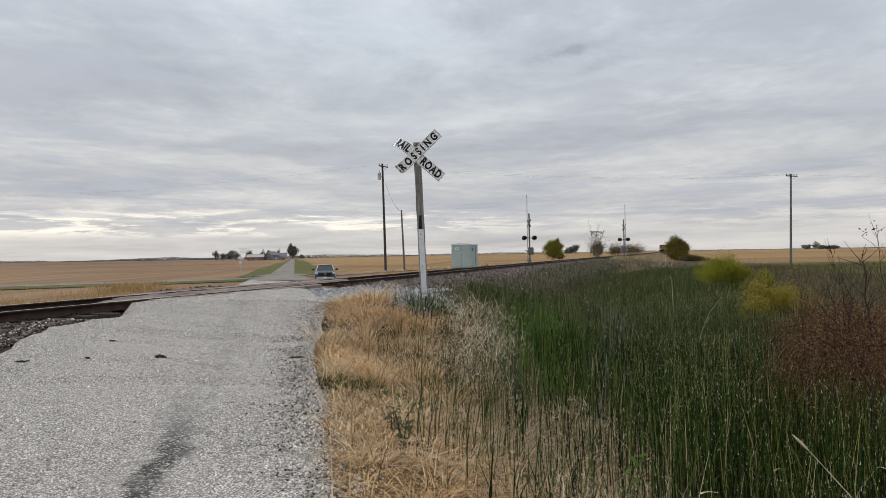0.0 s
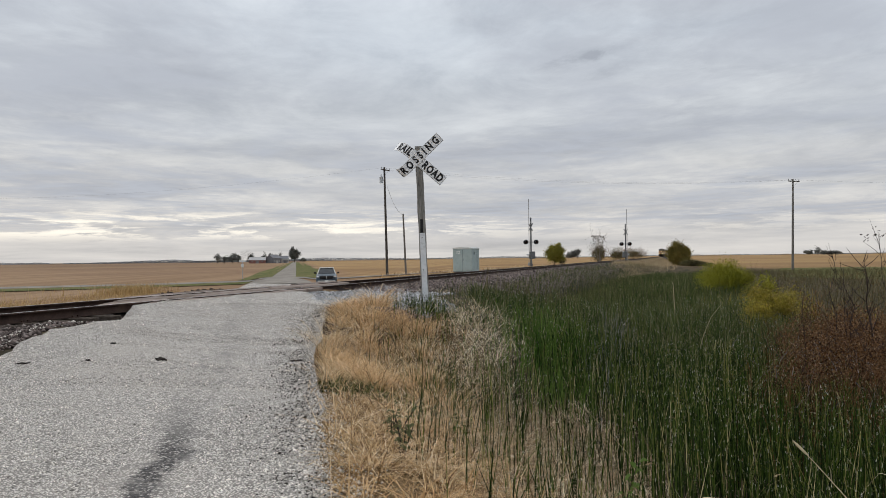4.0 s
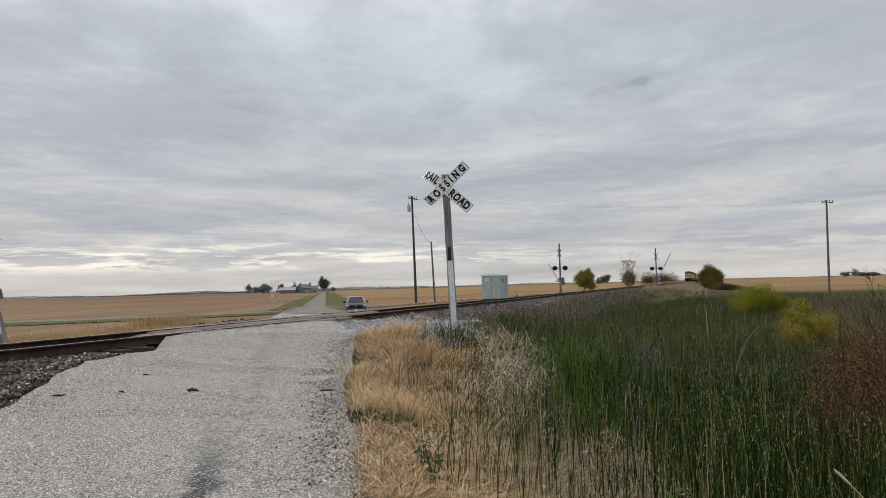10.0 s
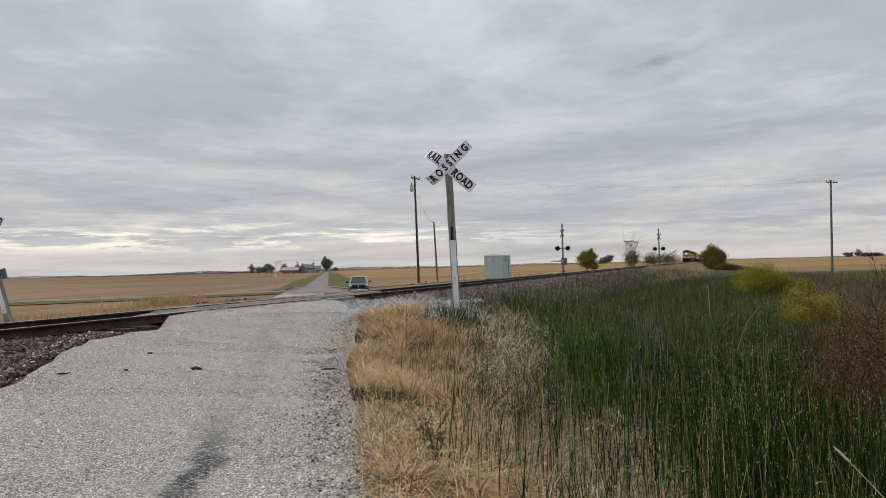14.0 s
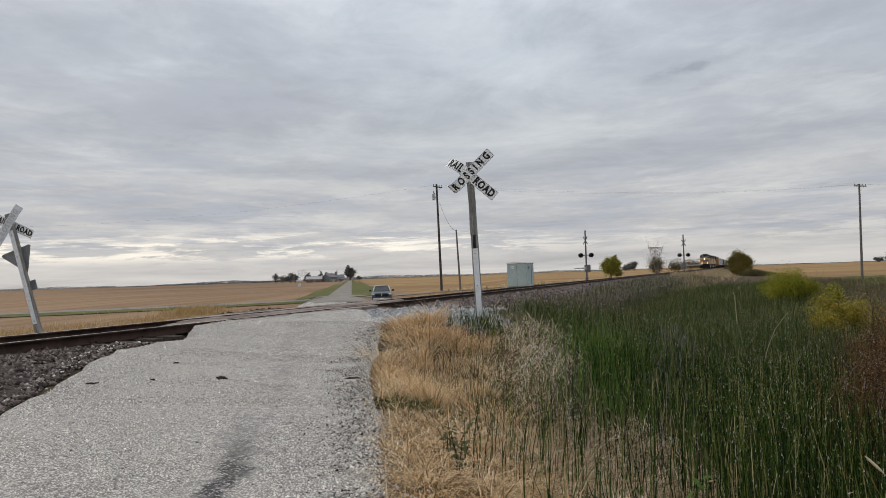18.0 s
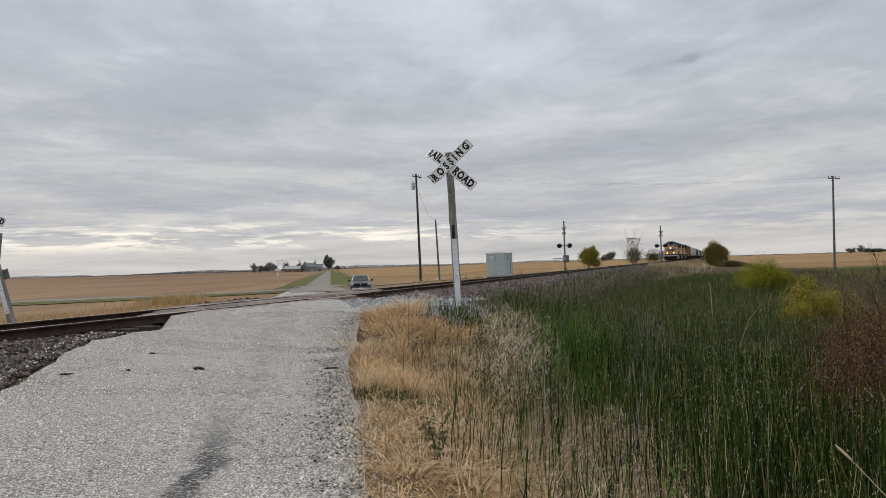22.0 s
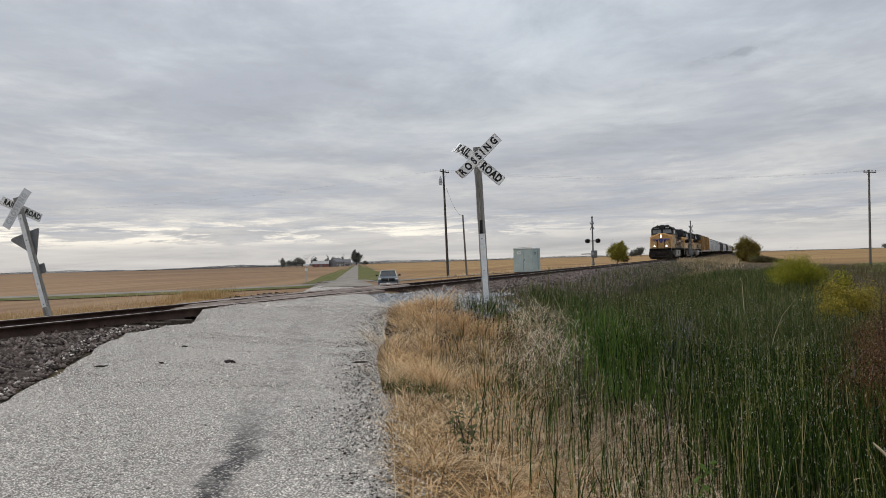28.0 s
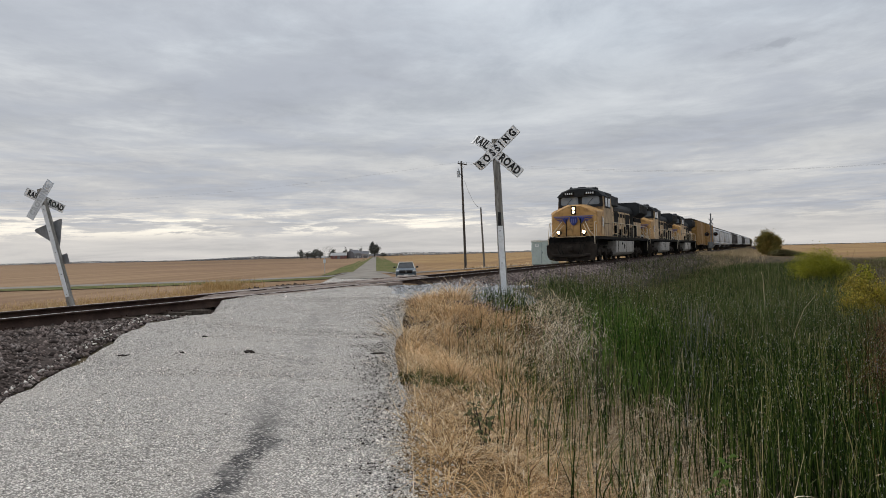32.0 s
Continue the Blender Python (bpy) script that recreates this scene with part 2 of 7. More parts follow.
def make_land():
    """Harvested fields: straw stubble in rows and strips, bare soil between, green verges along the roads."""
    m = bpy.data.materials.new("farmland")
    m.use_nodes = True
    n = Nodes(m.node_tree)
    where = n.add("ShaderNodeTexCoord").outputs["Object"]
    x = n.add("ShaderNodeSeparateXYZ", {0: where}).outputs["X"]
    y = n.add("ShaderNodeSeparateXYZ", {0: where}).outputs["Y"]
    rows = n.noise(n.place(where, (0.9, 0.02, 1), (0, 0, 0), (0, 0, radians(11.5))), 0.6, 4)
    straw = n.mix(n.step(rows, 0.38, 0.64), (0.212, 0.130, 0.074), (0.282, 0.185, 0.108))
    patch = n.noise(n.place(where, (0.006, 0.013, 1)), 1.0, 6, 0.6)
    straw = n.mix(n.step(patch, 0.5, 0.68), straw, (0.168, 0.096, 0.063))
    straw = n.mix(n.math("MULTIPLY", n.step(n.noise(where, 1.3, 6, 0.7), 0.5, 0.7), 0.4), straw, (0.32, 0.235, 0.135))
    # a golden field beyond the track on one hand, browner ones on the other
    gold = n.step(n.math("ADD", x, n.math("MULTIPLY", y, 0.2035)), 4.0, 12.0)
    straw = n.mix(n.math("MULTIPLY", gold, 0.55), straw, n.mix(n.step(n.noise(n.place(where, (0.004, 0.035, 1)), 1.0, 6, 0.6), 0.4, 0.6), (0.25, 0.145, 0.055), (0.42, 0.27, 0.105)))
    # golden grass close beyond the track
    q = n.math("ADD", n.math("ADD", n.math("MULTIPLY", x, -0.9513), n.math("MULTIPLY", y, 0.3082)), -11.35)
    strip = n.math("MULTIPLY", n.step(q, 2.0, 4.0), n.math("SUBTRACT", 1.0, n.step(n.math("ADD", q, n.math("MULTIPLY", n.noise(where, 0.3, 4), 14.0)), 16.0, 26.0)))
    straw = n.mix(n.math("MULTIPLY", strip, 0.75), straw, n.mix(n.step(n.noise(where, 1.7, 5), 0.4, 0.6), (0.36, 0.235, 0.085), (0.27, 0.18, 0.08)))
    # the damp ground under the reeds on this side, straw litter under the dry grass
    near = n.math("MULTIPLY", n.math("SUBTRACT", 1.0, n.step(q, -1.4, -0.4)), n.math("SUBTRACT", 1.0, n.step(y, 90.0, 116.0)))
    soil = n.mix(n.step(n.noise(where, 2.2, 6), 0.4, 0.65), (0.045, 0.038, 0.026), (0.11, 0.085, 0.05))
    litter = n.mix(n.step(n.noise(where, 26.0, 6, 0.7), 0.4, 0.6), (0.07, 0.046, 0.024), (0.19, 0.125, 0.06))
    side = n.math("ADD", x, n.math("MULTIPLY", y, 0.2035))
    soil = n.mix(n.math("MULTIPLY", n.step(side, -0.1, 0.3), n.math("SUBTRACT", 1.0, n.step(n.math("ADD", side, n.noise(where, 1.2, 4)), 2.6, 4.4))), soil, litter)
    colour = n.mix(near, straw, soil)
    relief = n.add("ShaderNodeBump", {"Height": n.noise(where, 9.0, 6, 0.7), "Strength": 0.5, "Distance": 0.08})
    shade = n.add("ShaderNodeBsdfPrincipled", {"Base Color": colour, "Roughness": 0.95, "Normal": relief.outputs[0], "Specular IOR Level": 0.1})
    n.tree.links.new(shade.outputs[0], n.add("ShaderNodeOutputMaterial").inputs[0])
    return m


WORN = (-1.06, 3.5, 8.1)  # the worn strip on the road: across, from, to
GRAVEL, LAND = make_gravel(), make_land()
DIRT_ROAD = surface("dirt_road", (0.21, 0.19, 0.165), (0.28, 0.255, 0.225), 0.4, (0.16, 0.13, 0.10), 1.5, 0.5, 0.9, bump=0.3, bump_scale=12, gloss=0.04)
PACKED = surface("packed_dirt", (0.17, 0.135, 0.118), (0.27, 0.225, 0.20), 1.6, (0.40, 0.36, 0.325), 4.0, 0.6, 0.95, bump=0.6, bump_scale=18, gloss=0.04)
PAVED = surface("paved_road", (0.20, 0.185, 0.165), (0.26, 0.24, 0.215), 0.3, (0.16, 0.14, 0.12), 2.0, 0.4, 0.9, gloss=0.04)
VERGE = surface("mown_verge", (0.070, 0.088, 0.028), (0.125, 0.125, 0.048), 0.25, (0.23, 0.175, 0.085), 1.2, 0.8, 0.95, bump=0.5, bump_scale=8, gloss=0.04)
BALLAST = surface("ballast_stone", (0.046, 0.036, 0.032), (0.080, 0.064, 0.057), 1.2, (0.035, 0.030, 0.027), 14, 0.7, 0.95, bump=1.0, bump_scale=16, gloss=0.04)
BALLAST_STONE = surface("ballast_piece", (0.088, 0.069, 0.061), (0.160, 0.128, 0.116), 6, (0.26, 0.235, 0.22), 5.0, 0.45, 0.9, spread=0.8, gloss=0.04)
PALE_STONE = surface("pale_stone", (0.22, 0.226, 0.232), (0.40, 0.402, 0.405), 6, (0.10, 0.10, 0.10), 20, 0.4, 0.85, spread=0.6, gloss=0.04)
GRAVEL_STONE = surface("loose_gravel", (0.50, 0.465, 0.42), (0.70, 0.655, 0.60), 6, (0.20, 0.18, 0.16), 20, 0.5, 0.9, spread=0.6, gloss=0.04)
RUBBLE = surface("dirt_rubble", (0.055, 0.040, 0.032), (0.13, 0.10, 0.08), 5, (0.03, 0.024, 0.02), 14, 0.5, 0.95, spread=0.7, gloss=0.04)
RUST = surface("rusty_rail", (0.036, 0.021, 0.016), (0.065, 0.040, 0.030), 3, (0.022, 0.015, 0.013), 30, 0.5, 0.75, 0.2, bump=0.2, bump_scale=90)
SHINE = surface("worn_railhead", (0.42, 0.39, 0.38), (0.55, 0.52, 0.50), 4, (0.3, 0.24, 0.2), 40, 0.4, 0.35, 0.9)
TIE_WOOD = surface("creosoted_tie", (0.045, 0.035, 0.028), (0.09, 0.075, 0.062), 4, (0.15, 0.13, 0.11), 12, 0.4, 0.95, bump=0.4, object_spread=0.3, stretch=(1, 8, 8), gloss=0.04)
PLANK_WOOD = surface("crossing_timber", (0.17, 0.13, 0.11), (0.27, 0.22, 0.19), 2, (0.36, 0.33, 0.30), 5, 0.5, 0.95, bump=0.5, bump_scale=30, object_spread=0.25, gloss=0.04)
POST_WOOD = surface("weathered_post", (0.20, 0.19, 0.172), (0.34, 0.325, 0.30), 3, (0.07, 0.062, 0.052), 9, 0.75, 0.9, bump=0.4, bump_scale=60, stretch=(6, 6, 0.6))
POLE_WOOD = surface("pole_wood", (0.050, 0.042, 0.036), (0.092, 0.080, 0.070), 1.5, (0.03, 0.026, 0.022), 5, 0.5, 0.9, bump=0.4, stretch=(5, 5, 0.4))
GREY_POLE = surface("grey_pole_wood", (0.13, 0.12, 0.11), (0.19, 0.175, 0.16), 1.5, (0.08, 0.072, 0.065), 5, 0.5, 0.9, bump=0.4, stretch=(5, 5, 0.4))
WHITE_STRIP = surface("white_reflective_strip", (0.72, 0.74, 0.76), (0.80, 0.81, 0.82), 4, (0.55, 0.55, 0.54), 14, 0.5, 0.5, bump=0.05)
SIGN_WHITE = surface("sign_white", (0.84, 0.84, 0.83), (0.90, 0.90, 0.89), 5, (0.62, 0.61, 0.59), 11, 0.4, 0.55, bump=0.06, bump_scale=15)
SIGN_WORN = surface("bleached_sign", (0.66, 0.68, 0.70), (0.76, 0.78, 0.80), 4, (0.52, 0.52, 0.52), 12, 0.5, 0.6)
SIGN_BACK = surface("sign_back_aluminium", (0.20, 0.205, 0.215), (0.27, 0.275, 0.285), 4, (0.15, 0.15, 0.15), 14, 0.5, 0.55, 0.3)
RIM_GREY = surface("grey_edge_line", (0.20, 0.20, 0.21), (0.28, 0.28, 0.29), 8, None, rough=0.6)
FADED = surface("faded_lettering", (0.46, 0.48, 0.50), (0.54, 0.56, 0.58), 8, None, rough=0.6)
BLACK = surface("black_paint", (0.014, 0.014, 0.015), (0.025, 0.025, 0.026), 8, None, rough=0.55)
STEEL = surface("galvanised_steel", (0.42, 0.44, 0.46), (0.52, 0.54, 0.56), 5, (0.36, 0.37, 0.38), 15, 0.5, 0.5, 0.6)
MAST = surface("mast_aluminium", (0.13, 0.135, 0.14), (0.19, 0.195, 0.20), 5, (0.09, 0.09, 0.09), 12, 0.4, 0.6, 0.2)
ARM_GREY = surface("weathered_gate_arm", (0.24, 0.245, 0.25), (0.32, 0.325, 0.33), 3, (0.17, 0.165, 0.16), 9, 0.4, 0.7)
HUT = surface("pale_blue_grey_steel", (0.36, 0.45, 0.46), (0.41, 0.50, 0.51), 1.5, (0.31, 0.38, 0.38), 5, 0.5, 0.55, 0.1)
HUT_DARK = surface("dark_seam", (0.06, 0.08, 0.085), (0.09, 0.11, 0.115), 3, None, rough=0.7)
HUT_MARK = surface("white_mark", (0.68, 0.72, 0.72), (0.74, 0.77, 0.77), 8, None, rough=0.6)
YELLOW = surface("weathered_yellow_paint", (0.44, 0.245, 0.085), (0.54, 0.32, 0.125), 0.8, (0.20, 0.105, 0.045), 3.0, 0.7, 0.5, bump=0.05, bump_scale=8)
TAN = surface("dusty_yellow_paint", (0.47, 0.325, 0.185), (0.57, 0.41, 0.245), 0.7, (0.13, 0.085, 0.052), 2.2, 0.75, 0.6, object_spread=0.25, stretch=(1.6, 1.6, 0.5))
ROOF_GREY = surface("dark_grey_paint", (0.020, 0.022, 0.024), (0.038, 0.040, 0.043), 1.0, (0.012, 0.012, 0.012), 4, 0.5, 0.65, gloss=0.1)
SOOT = surface("sooty_black_steel", (0.007, 0.007, 0.007), (0.015, 0.014, 0.013), 2, (0.045, 0.038, 0.031), 7, 0.3, 0.8, gloss=0.08)
GRIME = surface("dusty_underframe", (0.026, 0.021, 0.018), (0.050, 0.042, 0.035), 2, (0.010, 0.009, 0.009), 8, 0.5, 0.9, gloss=0.06)
TANK_GREY = surface("pale_fuel_tank", (0.33, 0.31, 0.285), (0.40, 0.38, 0.35), 1.5, (0.22, 0.2, 0.18), 5, 0.5, 0.7)
LOGO_BLUE = surface("blue_paint", (0.035, 0.045, 0.17), (0.06, 0.07, 0.24), 4, None, rough=0.45)
LOGO_GREY = surface("grey_wing_paint", (0.10, 0.12, 0.30), (0.16, 0.17, 0.34), 4, None, rough=0.5)
# grey-blue base colour adds a painted sky reflection to the cab panes
CAB_GLASS_SKY = surface("cab_glass_sky_tone", (0.13, 0.155, 0.185), (0.18, 0.21, 0.24), 2, None, rough=0.06, gloss=0.9)
HANDRAIL = surface("pale_handrail", (0.55, 0.47, 0.34), (0.62, 0.54, 0.42), 5, None, rough=0.6)
BOX_YELLOW = surface("boxcar_yellow", (0.25, 0.145, 0.045), (0.32, 0.19, 0.065), 0.6, (0.16, 0.09, 0.04), 2.5, 0.5, 0.65)
HOPPER_GREY = surface("hopper_grey", (0.52, 0.54, 0.56), (0.60, 0.62, 0.64), 0.5, (0.42, 0.42, 0.41), 2.0, 0.5, 0.6, object_spread=0.12)
CAR_DARK = surface("dark_car_paint", (0.05, 0.052, 0.055), (0.08, 0.08, 0.082), 0.6, (0.12, 0.09, 0.07), 2.0, 0.4, 0.65)
CAR_SILVER = surface("silver_blue_car_paint", (0.050, 0.075, 0.10), (0.07, 0.095, 0.12), 2, None, rough=0.35, metal=0.1, gloss=0.4)
CAR_WHITE = surface("pale_car_paint", (0.48, 0.46, 0.42), (0.52, 0.50, 0.46), 2, None, rough=0.3, gloss=0.7)
TYRE = surface("tyre_rubber", (0.015, 0.015, 0.016), (0.025, 0.025, 0.026), 8, None, rough=0.85)
LAMP_WARM = glow("headlight_glow", (1.0, 0.72, 0.38), 10.0)
LAMP_DITCH = glow("ditch_light_glow", (1.0, 0.68, 0.34), 8.0)
LAMP_OFF = surface("dark_red_lens", (0.028, 0.006, 0.005), (0.035, 0.008, 0.007), 5, None, rough=0.25)
CAR_LAMP = surface("car_headlamp", (0.65, 0.68, 0.7), (0.75, 0.77, 0.8), 9, None, rough=0.15, gloss=1.0)
# barn red with the greying of distance haze put into the paint colour
BARN_RED_HAZED = surface("barn_red_hazed", (0.20, 0.095, 0.085), (0.24, 0.12, 0.105), 0.4, (0.15, 0.085, 0.08), 2, 0.5, 0.85)
BARN_WHITE = surface("barn_white", (0.40, 0.395, 0.385), (0.46, 0.45, 0.44), 0.4, None, rough=0.8)
BARN_GREY = surface("barn_grey", (0.17, 0.17, 0.18), (0.21, 0.21, 0.22), 0.4, None, rough=0.8)
WIRE = surface("wire", (0.16, 0.16, 0.165), (0.2, 0.2, 0.205), 3, None, rough=0.7)
BARK = surface("bark", (0.075, 0.058, 0.045), (0.12, 0.095, 0.075), 4, (0.05, 0.04, 0.03), 14, 0.5, 0.95, bump=0.5, stretch=(1, 1, 0.3))
CLOD = surface("dark_clod", (0.035, 0.03, 0.027), (0.06, 0.05, 0.045), 12, None, rough=0.95, bump=0.6, gloss=0.04)
STRAW_LIGHT = blades("tufted_dry_grass", [(0.0, (0.14, 0.085, 0.040)), (0.18, (0.45, 0.30, 0.150)), (0.5, (0.80, 0.585, 0.345)), (0.82, (0.94, 0.76, 0.50)), (1.0, (1.0, 0.90, 0.70))], (0.92, 0.84, 0.74), (0.8, 0.77, 0.7))
STRAW = blades("dry_grass", [(0.0, (0.11, 0.064, 0.030)), (0.24, (0.37, 0.235, 0.112)), (0.58, (0.72, 0.51, 0.285)), (0.86, (0.88, 0.68, 0.43)), (1.0, (0.97, 0.86, 0.66))], (0.85, 0.76, 0.65), (0.8, 0.77, 0.7))
BLEACHED = blades("bleached_weed", [(0.0, (0.11, 0.08, 0.05)), (0.22, (0.42, 0.32, 0.20)), (0.55, (0.80, 0.67, 0.48)), (1.0, (1.0, 0.93, 0.78))], (0.78, 0.75, 0.68), (0.85, 0.85, 0.85))
STRAW_PALE = blades("pale_weeds", [(0.0, (0.09, 0.062, 0.036)), (0.35, (0.32, 0.23, 0.13)), (0.70, (0.62, 0.48, 0.31)), (1.0, (0.93, 0.82, 0.63))], (0.78, 0.75, 0.68), (0.85, 0.85, 0.85))
# the near-black share of stems paints in the shade deep between the reeds
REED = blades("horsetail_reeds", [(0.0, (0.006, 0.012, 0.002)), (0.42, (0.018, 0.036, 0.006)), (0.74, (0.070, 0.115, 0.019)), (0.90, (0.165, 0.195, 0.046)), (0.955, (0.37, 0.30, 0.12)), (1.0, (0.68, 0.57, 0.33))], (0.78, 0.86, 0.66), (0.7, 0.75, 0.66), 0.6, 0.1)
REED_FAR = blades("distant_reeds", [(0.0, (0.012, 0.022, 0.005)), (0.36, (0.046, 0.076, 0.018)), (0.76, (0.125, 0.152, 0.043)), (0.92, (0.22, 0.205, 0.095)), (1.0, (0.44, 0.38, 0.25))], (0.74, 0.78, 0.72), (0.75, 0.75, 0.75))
REED_TIP = blades("reed_tips", [(0.0, (0.20, 0.20, 0.12)), (0.5, (0.55, 0.52, 0.40)), (1.0, (0.92, 0.88, 0.78))], (0.85, 0.85, 0.85), (0.9, 0.9, 0.9))
DULL = blades("dull_ditch_weeds", [(0.0, (0.050, 0.046, 0.019)), (0.5, (0.108, 0.097, 0.040)), (0.85, (0.175, 0.152, 0.066)), (1.0, (0.30, 0.25, 0.13))], (0.7, 0.7, 0.7), (0.85, 0.8, 0.8))
BROWN = blades("brown_dead_weeds", [(0.0, (0.034, 0.018, 0.008)), (0.5, (0.135, 0.065, 0.026)), (0.85, (0.25, 0.130, 0.055)), (1.0, (0.42, 0.28, 0.15))], (0.7, 0.7, 0.7), (0.85, 0.8, 0.8))
WILLOW = blades("yellow_green_willow", [(0.0, (0.11, 0.12, 0.011)), (0.5, (0.26, 0.26, 0.022)), (1.0, (0.46, 0.43, 0.045))], (0.75, 0.75, 0.7), (0.8, 0.8, 0.8))
GOLDEN = blades("golden_weeds", [(0.0, (0.12, 0.108, 0.022)), (0.5, (0.31, 0.26, 0.036)), (0.85, (0.50, 0.42, 0.06)), (1.0, (0.48, 0.28, 0.06))], (0.75, 0.7, 0.7), (0.8, 0.8, 0.8))
LEAF_OLIVE = blades("olive_leaves", [(0.0, (0.13, 0.14, 0.02)), (0.5, (0.26, 0.25, 0.04)), (1.0, (0.44, 0.37, 0.08))], (0.75, 0.75, 0.7), (0.8, 0.8, 0.8))
LEAF_RUST = blades("rusty_leaves", [(0.0, (0.08, 0.085, 0.020)), (0.5, (0.19, 0.165, 0.042)), (0.85, (0.31, 0.22, 0.06)), (1.0, (0.42, 0.25, 0.07))], (0.75, 0.8, 0.75), (0.8, 0.8, 0.8))
# leaves of the far trees, lightened and greyed to stand in for haze
LEAF_HAZED = blades("hazed_far_leaves", [(0.0, (0.10, 0.11, 0.10)), (0.5, (0.16, 0.167, 0.148)), (1.0, (0.24, 0.23, 0.20))], (0.85, 0.85, 0.85), (0.85, 0.85, 0.85))
# pale blue-grey leaves: the distance haze is mixed into the colour
HAZED_WOOD = blades("hazed_woods", [(0.0, (0.27, 0.29, 0.32)), (0.5, (0.34, 0.355, 0.385)), (1.0, (0.43, 0.44, 0.46))], (0.85, 0.85, 0.85), (0.9, 0.9, 0.9))
FAR_STRAW = blades("muted_dry_grass", [(0.0, (0.15, 0.105, 0.06)), (0.5, (0.42, 0.32, 0.19)), (1.0, (0.74, 0.60, 0.40))], (0.75, 0.75, 0.7), (0.85, 0.85, 0.8))
TWIG = surface("dead_twigs", (0.030, 0.022, 0.019), (0.065, 0.046, 0.038), 5, None, rough=0.9)
FRESH = blades("fresh_green_grass", [(0.0, (0.03, 0.075, 0.012)), (0.5, (0.095, 0.185, 0.028)), (1.0, (0.22, 0.31, 0.07))], (0.85, 0.9, 0.8), (0.85, 0.9, 0.8))
LILAC = blades("lilac_grey_stalks", [(0.0, (0.12, 0.11, 0.12)), (0.5, (0.27, 0.25, 0.27)), (1.0, (0.48, 0.45, 0.47))], (0.85, 0.85, 0.85), (0.9, 0.9, 0.9))
GREEN_LEAF = blades("green_leaf", [(0.0, (0.07, 0.13, 0.02)), (1.0, (0.14, 0.22, 0.04))], (0.9, 0.9, 0.9), (0.9, 0.9, 0.9))
PALE_STALK = surface("pale_stalk", (0.42, 0.34, 0.20), (0.55, 0.46, 0.30), 9, None, rough=0.8)
STRAW_GOLD = blades("golden_grass", [(0.0, (0.30, 0.20, 0.085)), (0.5, (0.46, 0.325, 0.15)), (1.0, (0.64, 0.48, 0.26))], (0.85, 0.8, 0.72), (0.9, 0.88, 0.8))
WEED_LEAF = blades("dull_weed_leaf", [(0.0, (0.06, 0.07, 0.026)), (0.6, (0.13, 0.14, 0.06)), (1.0, (0.24, 0.23, 0.12))], (0.8, 0.8, 0.8), (0.85, 0.85, 0.85))
TWIG_LEAF = blades("last_dark_leaves", [(0.0, (0.05, 0.04, 0.03)), (0.6, (0.11, 0.085, 0.06)), (1.0, (0.2, 0.15, 0.09))], (0.85, 0.85, 0.85), (0.9, 0.9, 0.9))
PALE_BARK = surface("pale_bark", (0.17, 0.145, 0.13), (0.25, 0.22, 0.20), 4, (0.10, 0.085, 0.075), 14, 0.5, 0.95)
CAR_GLASS = surface("dark_car_glass", (0.022, 0.026, 0.03), (0.035, 0.04, 0.045), 2, None, rough=0.15, gloss=0.3)

# ---- building helpers ----
def part(name, bm, material, parent, label=""):
    """Links a bmesh as one mesh object under a thing or a part."""
    me = bpy.data.meshes.new(name)
    bm.to_mesh(me)
    bm.free()
    ob = new(name, me)
    if material:
        me.materials.append(material)
    ob.parent = parent
    if label:
        ob["label"] = label
    return ob


def smooth(ob):
    for p in ob.data.polygons:
        p.use_smooth = True
    return ob


def thing(name, m, label, category, group="", kind=""):
    ob = new(name)
    ob.empty_display_size = 0.3
    ob.matrix_basis = m
    return tagged(ob, label, category, group, kind)


def block(bm, x, y, z, sx, sy, sz, bevel=0.0, turn=None):
    """A box with its centre at x, y, z."""
    m = Matrix.Translation((x, y, z)) @ (turn or Matrix.Identity(4)) @ Matrix.Diagonal((sx, sy, sz, 1))
    made = bmesh.ops.create_cube(bm, size=1.0, matrix=m)
    if bevel:
        edges = list({e for v in made["verts"] for e in v.link_edges})
        bmesh.ops.bevel(bm, geom=edges, offset=bevel, segments=1, affect="EDGES", profile=0.5)
    return bm


def rod(bm, a, b, r0, r1=None, seg=8, caps=True):
    """A tapered round bar from a to b."""
    a, b = Vector(a), Vector(b)
    r1 = r0 if r1 is None else r1
    m = Matrix.Translation((a + b) / 2) @ (b - a).to_track_quat("Z", "Y").to_matrix().to_4x4()
    bmesh.ops.create_cone(bm, cap_ends=caps, segments=seg, radius1=r0, radius2=r1, depth=(b - a).length, matrix=m)
    return bm


def prism(bm, outline, thick, m=None):
    """An outline in x, y drawn out along z by thick (half to each side), at the pose m."""
    m = m or Matrix.Identity(4)
    low = [bm.verts.new(m @ Vector((x, y, -thick / 2))) for x, y in outline]
    top = [bm.verts.new(m @ Vector((x, y, thick / 2))) for x, y in outline]
    bm.faces.new(low[::-1]), bm.faces.new(top)
    k = len(outline)
    for i in range(k):
        bm.faces.new((low[i], low[(i + 1) % k], top[(i + 1) % k], top[i]))
    return bm


def B():
    return bmesh.new()


